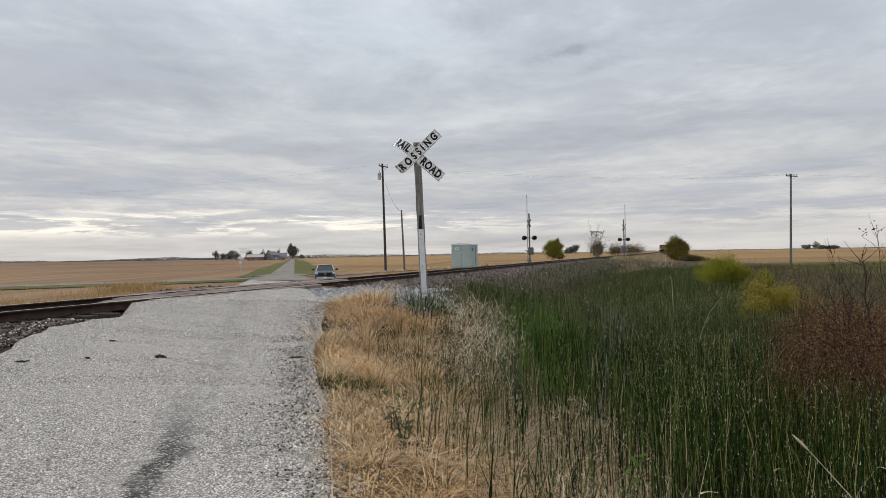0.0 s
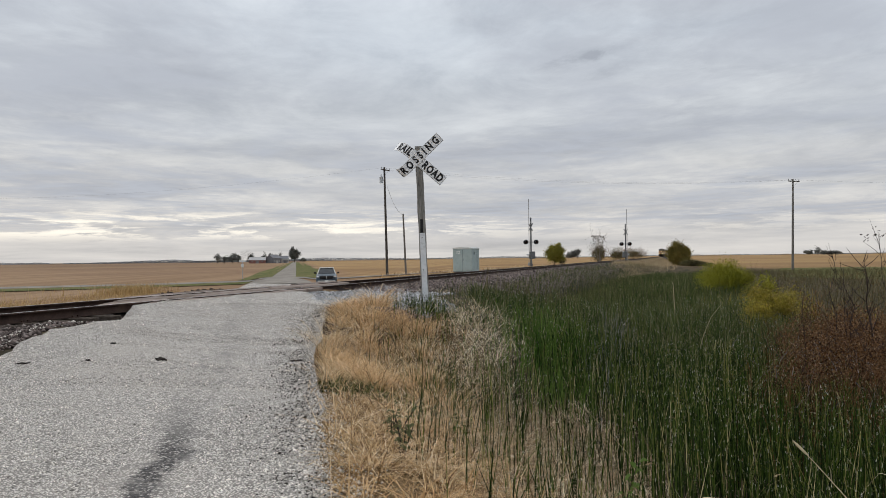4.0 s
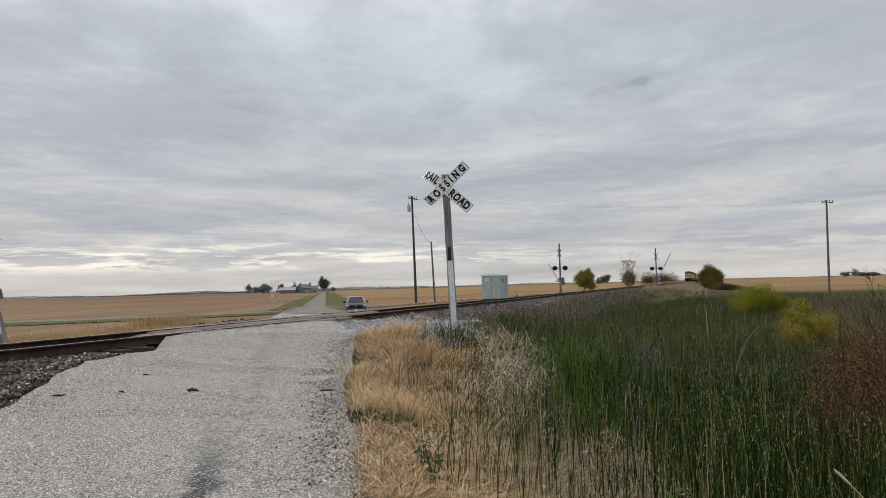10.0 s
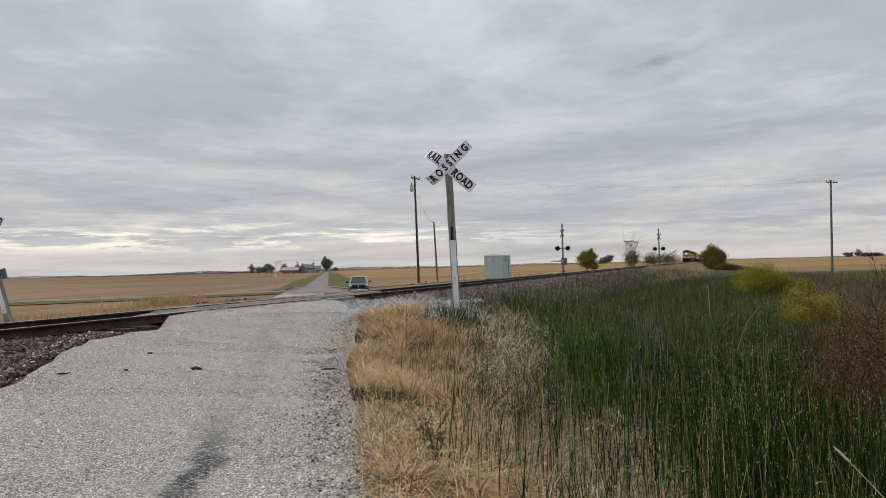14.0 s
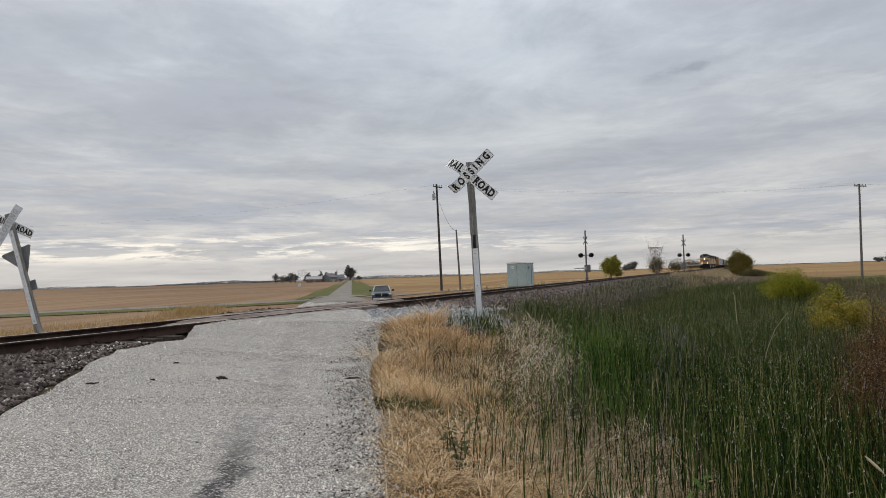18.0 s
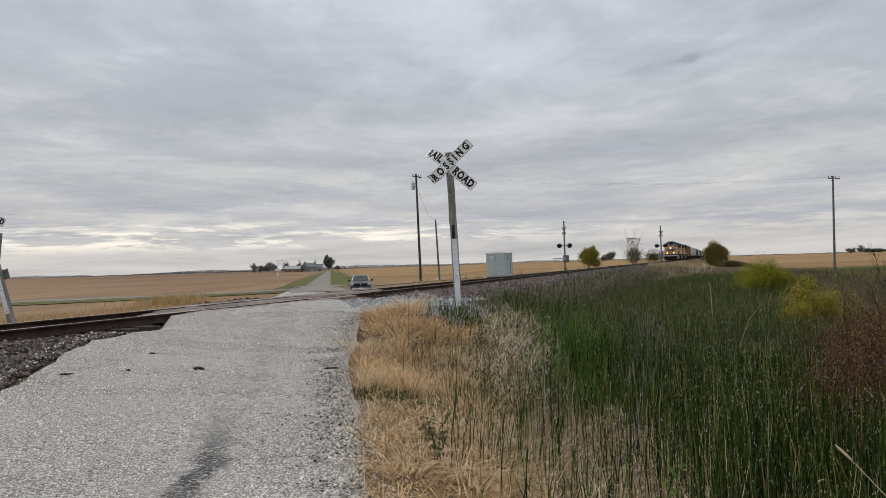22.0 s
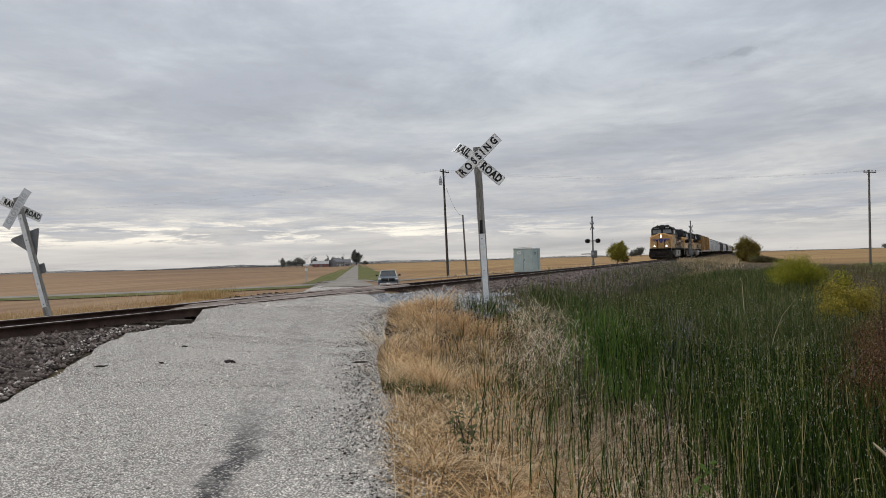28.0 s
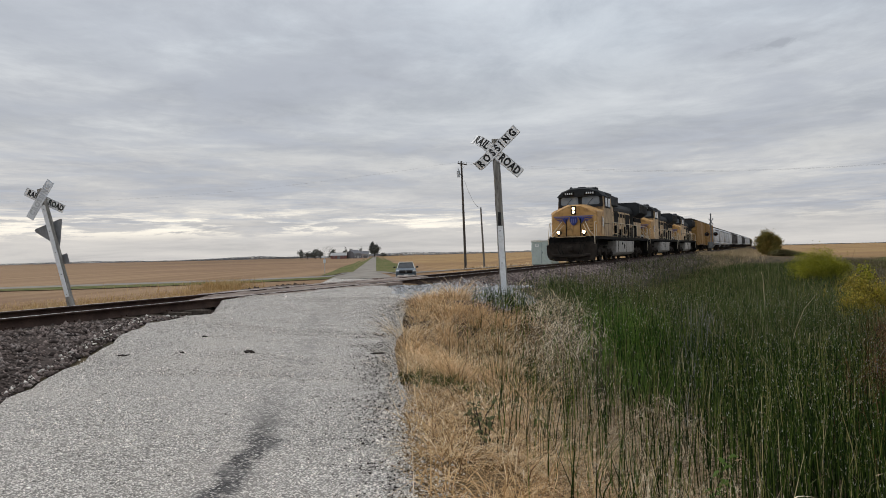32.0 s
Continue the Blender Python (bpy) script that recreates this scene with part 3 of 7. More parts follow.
def raw_mesh(name, verts, faces, material):
    """An object from arrays: verts (n, 3), faces (m, 3) or (m, 4)."""
    me = bpy.data.meshes.new(name)
    verts, faces = np.asarray(verts, np.float32), np.asarray(faces, np.int32)
    k = faces.shape[1]
    me.vertices.add(len(verts))
    me.vertices.foreach_set("co", verts.ravel())
    me.loops.add(faces.size)
    me.loops.foreach_set("vertex_index", faces.ravel())
    me.polygons.add(len(faces))
    me.polygons.foreach_set("loop_start", np.arange(0, faces.size, k, dtype=np.int32))
    me.update(calc_edges=True)
    me.materials.append(material)
    return new(name, me)


# ---- the lie of the land ----
TURN = 17.95  # the track's heading, degrees from +y towards +x
DX, DY = math.sin(radians(TURN)), math.cos(radians(TURN))
OFF = 11.35  # from the camera to the track's centre line
RAIL_Z = 0.78
ROAD = -0.2035  # the road's sideways run per metre ahead


def track_xy(s, q=0.0):
    """s metres along the track, q metres to its left."""
    return -DY * (OFF + q) + DX * s, DX * (OFF + q) + DY * s


def ease(x, lo, hi):
    t = np.clip((x - lo) / (hi - lo), 0, 1)
    return t * t * (3 - 2 * t)


def height(x, y, hollow=True):
    """The ground's height."""
    x, y = np.asarray(x, float), np.asarray(y, float)
    q = -DY * x + DX * y - OFF
    s = DX * x + DY * y
    beyond = -0.85 + 0.12 * ease(x, -32, -18) + 0.68 * ease(x, -8, 4) * (1 - ease(q, 40, 160))
    near = -0.80 + 0.25 * ease(x - 0.2 * y, 9, 16)
    z = np.where(q > 0, beyond, near)
    bank = 0.30 - np.maximum(np.abs(q) - 2.1, 0) * 0.40
    z = np.maximum(z, bank)
    # the crossing road's ramp
    w = (x - (0.227 + ROAD * y)) * 0.98 + 2.3
    ramp = np.interp(q, (-8, -5.9, -4.2, -2.3, -1.2, 1.2, 3, 7, 12, 30), (0, 0.05, 0.2, 0.58, 0.745, 0.75, 0.55, 0.0, -0.36, -0.42)) - 0.03
    side = np.where(w > 0, 1 - ease(w, 2.4, 5.2), 1 - ease(-w, 1.75, 2.8))
    if hollow:
        side = side * (1 - np.exp(-((q + 1.2) / 0.55) ** 2 - ((s - 10.6) / 1.0) ** 2))
    z = z * (1 - side) + np.maximum(ramp, z) * side
    # the stony apron round the sign beside the crossing
    z = np.maximum(z, 0.64 - 0.28 * np.maximum(-q - 5.9, 0) - 0.25 * np.maximum(s - 18.5, 0) - 0.3 * np.maximum(13 - s, 0) - 4 * np.maximum(q, 0))
    if hollow:
        z = z - 0.62 * np.exp(-((q + 0.8) / 0.75) ** 4 - ((s - 10.75) / 1.1) ** 4)
    # the paved road's banks at the gated crossing
    g = (x - GATE_ROAD[0]) * 0.27 - (y - GATE_ROAD[1]) * 0.963
    z = np.maximum(z, 0.62 - np.abs(q) * 0.045 - np.maximum(np.abs(g) - 3.6, 0) * 0.16)
    return z + 0.03 * np.sin(x * 0.9 + 1.3) * np.sin(y * 0.7) * np.exp(-(x * x + y * y) / 2500)


GATE_ROAD = track_xy(96.0)


def spaced(reach, step, centre, count):
    """Lines close together round a centre and ever wider apart outwards."""
    k = np.linspace(-1, 1, count)
    a = np.arcsinh(reach / (step * count / 2) * 4)
    return centre + np.sinh(k * a) / np.sinh(a) * reach


def make_ground():
    ss, qq = spaced(4800, 0.5, 40, 560), spaced(4800, 0.35, 0, 480)
    S, Q = np.meshgrid(ss, qq, indexing="ij")
    X, Y = track_xy(S, Q)
    V = np.stack([X, Y, height(X, Y)], -1).reshape(-1, 3)
    a, b = len(ss), len(qq)
    i = (np.arange(a - 1)[:, None] * b + np.arange(b - 1)).ravel()
    F = np.stack([i, i + b, i + b + 1, i + 1], 1)
    ob = raw_mesh("ground", V, F, LAND)
    smooth(ob)
    return tagged(ob, "flat harvested farmland of straw stubble and bare soil", "ground", kind="structure")


make_ground()


def ribbon(name, rows, material, label, category):
    """A sheet from cross rows of points (each row the same count)."""
    R = np.asarray(rows, float)
    a, b = R.shape[:2]
    i = (np.arange(a - 1)[:, None] * b + np.arange(b - 1)).ravel()
    ob = raw_mesh(name, R.reshape(-1, 3), np.stack([i, i + 1, i + b + 1, i + b], 1), material)
    smooth(ob)
    return tagged(ob, label, category, kind="structure")


LEFT_EDGE = ((-30, 4, 8, 11, 12.1, 12.8, 13.5, 14.1, 15.0, 18, 24, 34, 64), (-0.5, -5.15, -5.72, -6.2, -6.06, -5.97, -6.03, -6.32, -6.75, -7.6, -9.3, -12.0, -17.8))


def near_edges(y):
    """Left and right edge of the near road at y."""
    right = 0.227 + ROAD * y + 0.05 * math.sin(y * 1.7) + 0.03 * math.sin(y * 4.1) + 0.45 * ease(y, 11, 15) * (1 - ease(y, 19, 23))
    left = np.interp(y, *LEFT_EDGE)
    return float(left) + 0.035 * math.sin(y * 2.3) + 0.03 * math.sin(y * 6.1) + 0.02 * math.sin(y * 11.3), right


def road_top(x, y, l, r):
    """The gravel road's surface between its edges l and r."""
    k = np.clip((x - l) / (r - l), 0, 1)
    z = height(x, y, False)
    peak = np.max([height(l + (r - l) * f, y, False) for f in (0.1, 0.3, 0.5, 0.7, 0.9)], axis=0)
    q = -DY * x + DX * y - OFF
    z = np.maximum(z, peak - 0.12) * 0.5 + z * 0.5 + 0.05 * (1 - (2 * k - 1) ** 2) + 0.03 + 0.012 * np.sin(x * 3 + y * 2)
    s = DX * x + DY * y
    z = z - 0.13 * np.exp(-((q + 1.55) / 0.55) ** 2 - ((s - 10.4) / 0.8) ** 2)
    return np.where(np.abs(q) < 0.8, np.minimum(z, RAIL_Z - 0.045), np.minimum(z, RAIL_Z - 0.02))


def make_roads():
    rows = []
    for y in np.concatenate([np.arange(-30, 2, 1.0), np.arange(2, 19, 0.2), np.arange(19, 64, 1.0)]):
        l, r = near_edges(y)
        x = np.linspace(l, r, 17)
        z = road_top(x, np.full(17, y), l, r)
        z[[0, -1]] -= (0.32, 0.06)
        rows.append(np.stack([x, np.full(17, y), z], 1))
    ribbon("road", rows, GRAVEL, "pale crushed-limestone gravel road with a dark worn wheel mark", "gravel road")
    far = []
    for y in np.concatenate([np.arange(60, 90, 3.0), np.geomspace(90, 900, 40)]):
        c = 0.227 + ROAD * y - 1.7
        w = 1.4 + 1.4 * (1 - ease(y, 66, 82))
        x = np.linspace(c - w, c + w, 5)
        far.append(np.stack([x, np.full(5, y), height(x, np.full(5, y)) + 0.10], 1))
    ribbon("lane", far, DIRT_ROAD, "straight pale gravel lane running off between the fields", "lane")
    # the paved road that meets it and leads to the gated crossing
    cross = []
    gx, gy = GATE_ROAD
    stops = [(-600, -150), (-60, 66), (-20, 82.5), (gx, gy), (gx + 8, gy + 2.2)]
    for k in np.linspace(0, 4, 240):
        i = min(int(k), 3)
        t = k - i
        x = stops[i][0] * (1 - t) + stops[i + 1][0] * t
        y = stops[i][1] * (1 - t) + stops[i + 1][1] * t
        dx, dy = stops[i + 1][0] - stops[i][0], stops[i + 1][1] - stops[i][1]
        m = math.hypot(dx, dy)
        e = np.linspace(-3.0, 3.0, 5)
        X, Y = x + e * dy / m, y - e * dx / m
        cross.append(np.stack([X, Y, np.minimum(height(X, Y) + 0.06, RAIL_Z - 0.03)], 1))
    ribbon("paved_road", cross, PAVED, "narrow pale paved country road across the fields", "road")
    for side in (-1, 1):
        strip = []
        for y in np.concatenate([np.arange(86, 100, 4.0), np.geomspace(100, 900, 30)]):
            c = 0.227 + ROAD * y - 1.7 + side * 1.27
            x = np.linspace(c, c + side * (3.5 + 0.3 * math.sin(y * 0.05) + (1 if side < 0 else 2)), 4)
            strip.append(np.stack([x, np.full(4, y), height(x, np.full(4, y)) + 0.07], 1))
        ribbon("verge", strip, VERGE, "green mown verge beside the lane", "verge")
    # green strips: before the paved road, and in the field beyond the ditch
    strip = []
    for k in np.linspace(0, 1, 60):
        x, y = -21 - 60 * k, 77.6 - 24 * k
        e = np.linspace(0, 7.0 + 2.0 * math.sin(k * 23) * k, 4)
        strip.append(np.stack([x + 0.37 * e, y - 0.93 * e, height(x + 0.37 * e, y - 0.93 * e) + 0.07], 1))
    ribbon("verge", strip, VERGE, "green grass strip along the paved road", "verge")
    strip = []
    for y in np.linspace(64, 108, 24):
        x = np.linspace(0.475 * y - 1.5 + 1.5 * math.sin(y * 0.4), 130, 60)
        yy = y + (108 - y) / 44 * (5 * np.sin(x * 0.31) + 3 * np.sin(x * 0.83 + 1))
        strip.append(np.stack([x, yy, height(x, yy) + 0.05], 1))
    ribbon("green_crop", strip, VERGE, "dull green young crop in the field beyond the ditch", "field")


make_roads()


# ---- the railway track ----
BED_Q = np.array([-5.8, -4.4, -3.6, -2.9, -2.2, -1.7, -1.35, -0.9, 0, 0.9, 1.35, 1.7, 2.2, 2.9, 3.6, 4.4, 5.8])
BED_H = np.array([-0.62, -0.08, 0.14, 0.31, 0.46, 0.55, 0.59, 0.595, 0.58, 0.57, 0.60, 0.59, 0.50, 0.33, 0.16, -0.05, -0.5])


def make_track():
    bed = []
    for s in np.concatenate([np.arange(-160, -20, 10.0), np.arange(-20, 8, 0.5), np.arange(8, 14, 0.15), np.arange(14, 60, 0.5), np.geomspace(60, 1500, 70)]):
        q = np.array([-5.8, -4.4, -3.6, -2.9, -2.2, -1.9, -1.7, -1.5, -1.35, -1.2, -1.05, -0.9, -0.75, -0.6, -0.4, 0, 0.9, 1.35, 1.7, 2.2, 2.9, 3.6, 4.4, 5.8])
        h = np.interp(q, BED_Q, BED_H)
        # the hollow beside the near rail where the road's gravel ends
        h = h - 0.72 * np.exp(-((q + 1.05) / 0.36) ** 2 - ((s - 10.6) / 0.8) ** 2)
        x, y = track_xy(s, q)
        lumps = np.array([0.04 * noise.noise(Vector((a * 2, b * 2, 0))) for a, b in zip(x, y)]) if s < 60 else 0
        bed.append(np.stack([x, y, h + lumps], 1))
    ribbon("ballast_bed", bed, BALLAST, "grey-brown crushed stone ballast bed under the track", "ballast")
    track = thing("railway_track", pose(0, 0, 0), "single railway track with rusty rails on dark wooden ties", "railway track", kind="structure")
    foot, web, head = 0.075, 0.009, 0.036
    outline = [(-foot, 0), (foot, 0), (foot, 0.012), (web, 0.028), (web, 0.135), (head, 0.142), (head, 0.166), (head - 0.008, 0.174),
               (-head + 0.008, 0.174), (-head, 0.166), (-head, 0.142), (-web, 0.135), (-web, 0.028), (-foot, 0.012)]
    for q in (-0.755, 0.755):
        V = []
        stops = np.concatenate([[-160, -60], np.arange(-20, 80, 10.0), [120, 200, 400, 800, 1500]])
        for s in stops:
            for a, b in outline:
                x, y = track_xy(s, q + a)
                V.append((x, y, RAIL_Z - 0.174 + b))
        k = len(outline)
        F = [(i * k + j, i * k + (j + 1) % k, (i + 1) * k + (j + 1) % k, (i + 1) * k + j) for i in range(len(stops) - 1) for j in range(k)]
        rail = raw_mesh("rail", V, F, RUST)
        rail.data.materials.append(SHINE)
        for p in rail.data.polygons:
            p.material_index = 1 if p.normal.z > 0.9 and p.center.z > RAIL_Z - 0.006 else 0
        rail.parent = track
        rail["label"] = "rusty steel rail with a worn bright head"
    return track


TRACK = make_track()

# ---- crossing signs ----
def letters(body, size, extrude=0.0015, narrow=0.76, gap=1.2):
    """A bmesh of raised lettering, centred, in x and y."""
    cu = bpy.data.curves.new("lettering", "FONT")
    cu.body, cu.size, cu.extrude, cu.align_x, cu.align_y = body, size, extrude, "CENTER", "CENTER"
    cu.space_character, cu.offset, cu.resolution_u = gap, 0.010, 3
    ob = bpy.data.objects.new("lettering", cu)
    me = bpy.data.meshes.new_from_object(ob)
    bm = B()
    bm.from_mesh(me)
    bpy.data.objects.remove(ob)
    bpy.data.meshes.remove(me)
    for v in bm.verts:
        v.co.x *= narrow
    return bm


def bend(bm, start, amount, sway=0.0):
    """Curls the end of a strip back (towards +z) beyond x = start (a negative start curls the negative end)."""
    side = 1 if start > 0 else -1
    for v in bm.verts:
        over = (v.co.x - start) * side
        if over > 0:
            v.co.z -= amount * over * over
            v.co.y += sway * over * over
            v.co.x -= side * amount * amount * over ** 3 * 0.6


def strip(length, wide, thick, cuts=16):
    bm = B()
    for i in range(cuts + 1):
        x = -length / 2 + length * i / cuts
        for y, z in ((-wide / 2, -thick / 2), (wide / 2, -thick / 2), (wide / 2, thick / 2), (-wide / 2, thick / 2)):
            bm.verts.new((x, y, z))
    bm.verts.ensure_lookup_table()
    for i in range(cuts):
        for j in range(4):
            bm.faces.new([bm.verts[4 * i + j], bm.verts[4 * i + (j + 1) % 4], bm.verts[4 * i + 4 + (j + 1) % 4], bm.verts[4 * i + 4 + j]])
    bm.faces.new([bm.verts[k] for k in (3, 2, 1, 0)])
    bm.faces.new([bm.verts[4 * cuts + k] for k in (0, 1, 2, 3)])
    bmesh.ops.recalc_face_normals(bm, faces=bm.faces)
    return bm


FACE = Matrix.Rotation(radians(90), 4, "X")  # a drawing in x, y stood upright, facing -y


def blade(owner, x, z, front, tilt, words, curl=None, length=1.27, paint=SIGN_WHITE, ink=None, label="", spaced_out=1.36):
    """One board of a crossbuck: tilt in degrees, words as (text, place along the board, size)."""
    m = Matrix.Translation((x, front, z)) @ FACE @ Matrix.Rotation(radians(tilt), 4, "Z")
    bm = strip(length, 0.232, 0.004)
    if curl:
        bend(bm, *curl)
    board = part("blade", bm, paint, owner, label)
    board.matrix_basis = m
    # thin dark edge line near the rim
    rim = B()
    half, wide = length / 2 - 0.012, 0.104
    for sy in (-1, 1):
        line = strip(2 * half, 0.006, 0.0016)
        bmesh.ops.translate(line, verts=line.verts, vec=(0, sy * wide, 0.0032))
        me = bpy.data.meshes.new("line")
        line.to_mesh(me)
        rim.from_mesh(me)
        line.free()
        bpy.data.meshes.remove(me)
        block(rim, sy * half, 0, 0.0032, 0.006, 2 * wide, 0.0016)
    if curl:
        bend(rim, *curl)
    part("edge_line", rim, ink or RIM_GREY, board, "thin grey edge line")
    for text, at, size in words:
        t = letters(text, size, gap=spaced_out if len(text) > 4 else 1.12)
        bmesh.ops.translate(t, verts=t.verts, vec=(at, 0, 0.0032))
        if curl:
            bend(t, *curl)
        part("lettering", t, ink or BLACK, board, "black capital letters" if not ink else "faded letters")
    for at in (-0.06, 0.06):
        b = rod(B(), (at, 0.05, 0), (at, 0.05, 0.014), 0.013, seg=6)
        part("bolt", b, STEEL, board)
    return board


def timber(top, half, lean):
    """A square post with worn corners, a little crooked."""
    bm = B()
    rings = []
    for k in range(15):
        z = -0.5 + (top + 0.5) * k / 14
        h = half * (1 - 0.06 * k / 14) + 0.002 * math.sin(k * 3.7)
        c = -lean * z + 0.004 * math.sin(k * 1.9)
        e = h - 0.014
        rings.append([bm.verts.new((c + x, y, z)) for x, y in ((-e, -h), (e, -h), (h, -e), (h, e), (e, h), (-e, h), (-h, e), (-h, -e))])
    for a, b in zip(rings, rings[1:]):
        for i in range(8):
            bm.faces.new((a[i], a[(i + 1) % 8], b[(i + 1) % 8], b[i]))
    bm.faces.new(rings[0][::-1]), bm.faces.new(rings[-1])
    return bm


def near_crossbuck():
    sign = thing("crossbuck_sign", pose(-0.435, 16.0, 0.55, 0, 0, -4), "weathered white crossbuck on a leaning grey wooden post", "railroad sign")
    lean = 0.115 / 3.4
    bm = timber(3.51, 0.078, lean)
    part("post", bm, POST_WOOD, sign, "grey split wooden post with dark streaks")
    tilt = Matrix.Rotation(-lean, 4, "Y")
    s = block(B(), -lean * 0.72 + 0.004, -0.082, 0.86, 0.118, 0.006, 1.50, 0.002, tilt)
    part("reflective_strip", s, WHITE_STRIP, sign, "white reflective strip")
    for z in (0.2, 0.8, 1.5):
        part("bolt", rod(B(), (-lean * z, -0.085, z), (-lean * z, -0.092, z), 0.013, seg=6), BLACK, sign)
    part("metal_cap", block(B(), -lean * 1.76, -0.080, 1.76, 0.06, 0.006, 0.30, 0.002), BLACK, sign, "dark rusted scar")
    blade(sign, -0.100, 3.20, -0.088, -42, (("RAIL", -0.42, 0.235), ("ROAD", 0.395, 0.235)), (-0.20, 1.0, -0.32), 1.43, label="white board reading RAIL ROAD, one end curled back")
    blade(sign, -0.125, 3.245, -0.100, 43, (("CROSSING", -0.02, 0.225),), (-0.34, 2.7, 1.1), 1.36, label="white board reading CROSSING, lower end curled back", spaced_out=1.72)
    return sign


near_crossbuck()


def far_crossbuck():
    sign = thing("crossbuck_sign", pose(-12.04, 18.3, 0.42, 0, -14.5, 0), "leaning crossbuck seen from behind with a grey yield triangle", "railroad sign")
    bm = timber(3.28, 0.075, 0.0)
    part("post", bm, POST_WOOD, sign)
    part("reflective_strip", block(B(), 0, -0.079, 1.55, 0.115, 0.006, 2.55, 0.002), WHITE_STRIP, sign, "white reflective strip")
    for z in (0.35, 0.9, 1.5, 2.1, 2.7):
        part("bolt", rod(B(), (0, -0.082, z), (0, -0.09, z), 0.012, seg=6), BLACK, sign)
    blade(sign, -0.02, 2.98, 0.082, -40, (("RAIL", -0.36, 0.2), ("ROAD", 0.36, 0.2)), None, 1.22, label="white board reading RAIL ROAD")
    blade(sign, -0.02, 2.98, -0.098, 43, (("CROSSING", 0.0, 0.2),), (0.35, 0.5), 1.16, SIGN_WORN, FADED, label="bleached board with letters worn off")
    tri = prism(B(), ((-0.42, 0.0), (-0.435, 0.05), (-0.40, 0.075), (0.27, 0.135), (0.315, 0.11), (0.30, 0.07), (0.10, -0.46), (0.07, -0.50), (0.035, -0.47)), 0.004, FACE)
    t = part("yield_sign", tri, SIGN_BACK, sign, "grey aluminium back of a yield triangle")
    t.matrix_basis = pose(-0.03, 0.085, 2.22) @ Matrix.Diagonal((1.13, 1, 1.13, 1))
    plate = block(B(), 0, 0, 0, 0.19, 0.004, 0.26, 0.001)
    p = part("small_plate", plate, SIGN_BACK, sign, "small grey plate seen from behind")
    p.matrix_basis = pose(0.13, 0.085, 1.30, 0, 0, -10)
    return sign


far_crossbuck()


# ---- gated crossing ----
def crossing_gate(x, y, arm_way, z, label):
    """A mast with flashing lamps, a mechanism and a swinging arm; arm_way: the direction that the lowered arm points to."""
    turn = math.degrees(math.atan2(arm_way[1], arm_way[0]))
    gate = thing("crossing_gate", pose(x, y, z, 0, 0, turn), label, "crossing gate", "gates at the paved crossing")
    # local: x along the lowered arm, y along the road
    part("mast", rod(B(), (0, 0, -0.4), (0, 0, 5.45), 0.10, 0.085, 12), MAST, gate, "grey aluminium mast")
    base = block(B(), 0, 0, 0.05, 0.36, 0.36, 0.2, 0.04)
    rod(base, (0, 0, 0.2), (0, 0, 0.6), 0.14, 0.10, 12)
    part("mast_base", base, MAST, gate)
    mech = block(B(), 0.0, -0.12, 1.2, 0.6, 0.62, 0.85, 0.05)
    part("mechanism_box", mech, MAST, gate, "grey gate mechanism case")
    part("bell", rod(B(), (0, 0, 5.45), (0, 0, 5.60), 0.13, 0.05, 12), MAST, gate)
    for side, wy in ((-1, 1), (1, 1), (-1, -1), (1, -1)):
        lamp = B()
        cx, cy, cz = side * 0.60, wy * 0.16, 2.72
        rod(lamp, (cx, cy, cz), (cx, cy + wy * 0.03, cz), 0.26, 0.26, 20)
        rod(lamp, (cx, cy - wy * 0.14, cz), (cx, cy, cz), 0.13, 0.16, 14)
        # visor: a half tube over the lens
        for k in range(9):
            a0, a1 = math.radians(-10 + 200 * k / 9), math.radians(-10 + 200 * (k + 1) / 9)
            p = [bmesh_vert(lamp, cx + 0.165 * math.cos(a), cy + wy * d, cz + 0.165 * math.sin(a)) for a, d in ((a0, 0.03), (a1, 0.03), (a1, 0.30), (a0, 0.30))]
            lamp.faces.new(p)
        bmesh.ops.rotate(lamp, verts=lamp.verts, cent=(0, 0, 0), matrix=Matrix.Rotation(radians(90), 3, "Z"))
        head = part("flasher", lamp, BLACK, gate, "black round flasher with a hood")
        lens = rod(B(), (cx, cy + wy * 0.03, cz), (cx, cy + wy * 0.045, cz), 0.15, 0.13, 16)
        bmesh.ops.rotate(lens, verts=lens.verts, cent=(0, 0, 0), matrix=Matrix.Rotation(radians(90), 3, "Z"))
        part("lens", lens, LAMP_OFF, head, "red lens")
    part("lamp_crossarm", rod(B(), (0, -0.6, 2.72), (0, 0.6, 2.72), 0.045, 0.045, 8), MAST, gate)
    for a in (-45, 45):
        m = Matrix.Translation((0.1, 0, 4.45)) @ Matrix.Rotation(radians(22), 4, "Z") @ FACE @ Matrix.Rotation(radians(a), 4, "Z")
        part("blade", prism(B(), ((-0.61, -0.09), (0.61, -0.09), (0.61, 0.09), (-0.61, 0.09)), 0.006, m), ARM_GREY, gate, "grey crossbuck board seen nearly edge on")
    arm = thing_part("gate_arm", gate)
    pole = block(B(), 3.35, 0.22, 0, 6.3, 0.05, 0.13, 0.01)
    part("arm_tube", pole, ARM_GREY, arm, "weathered grey gate arm")
    weight = block(B(), -0.65, 0.26, 0, 1.2, 0.05, 0.16, 0.01)
    block(weight, -1.1, 0.26, -0.02, 0.36, 0.2, 0.34, 0.03)
    part("counterweight", weight, ARM_GREY, arm, "grey counterweight")
    return gate, arm


def bmesh_vert(bm, x, y, z):
    return bm.verts.new((x, y, z))


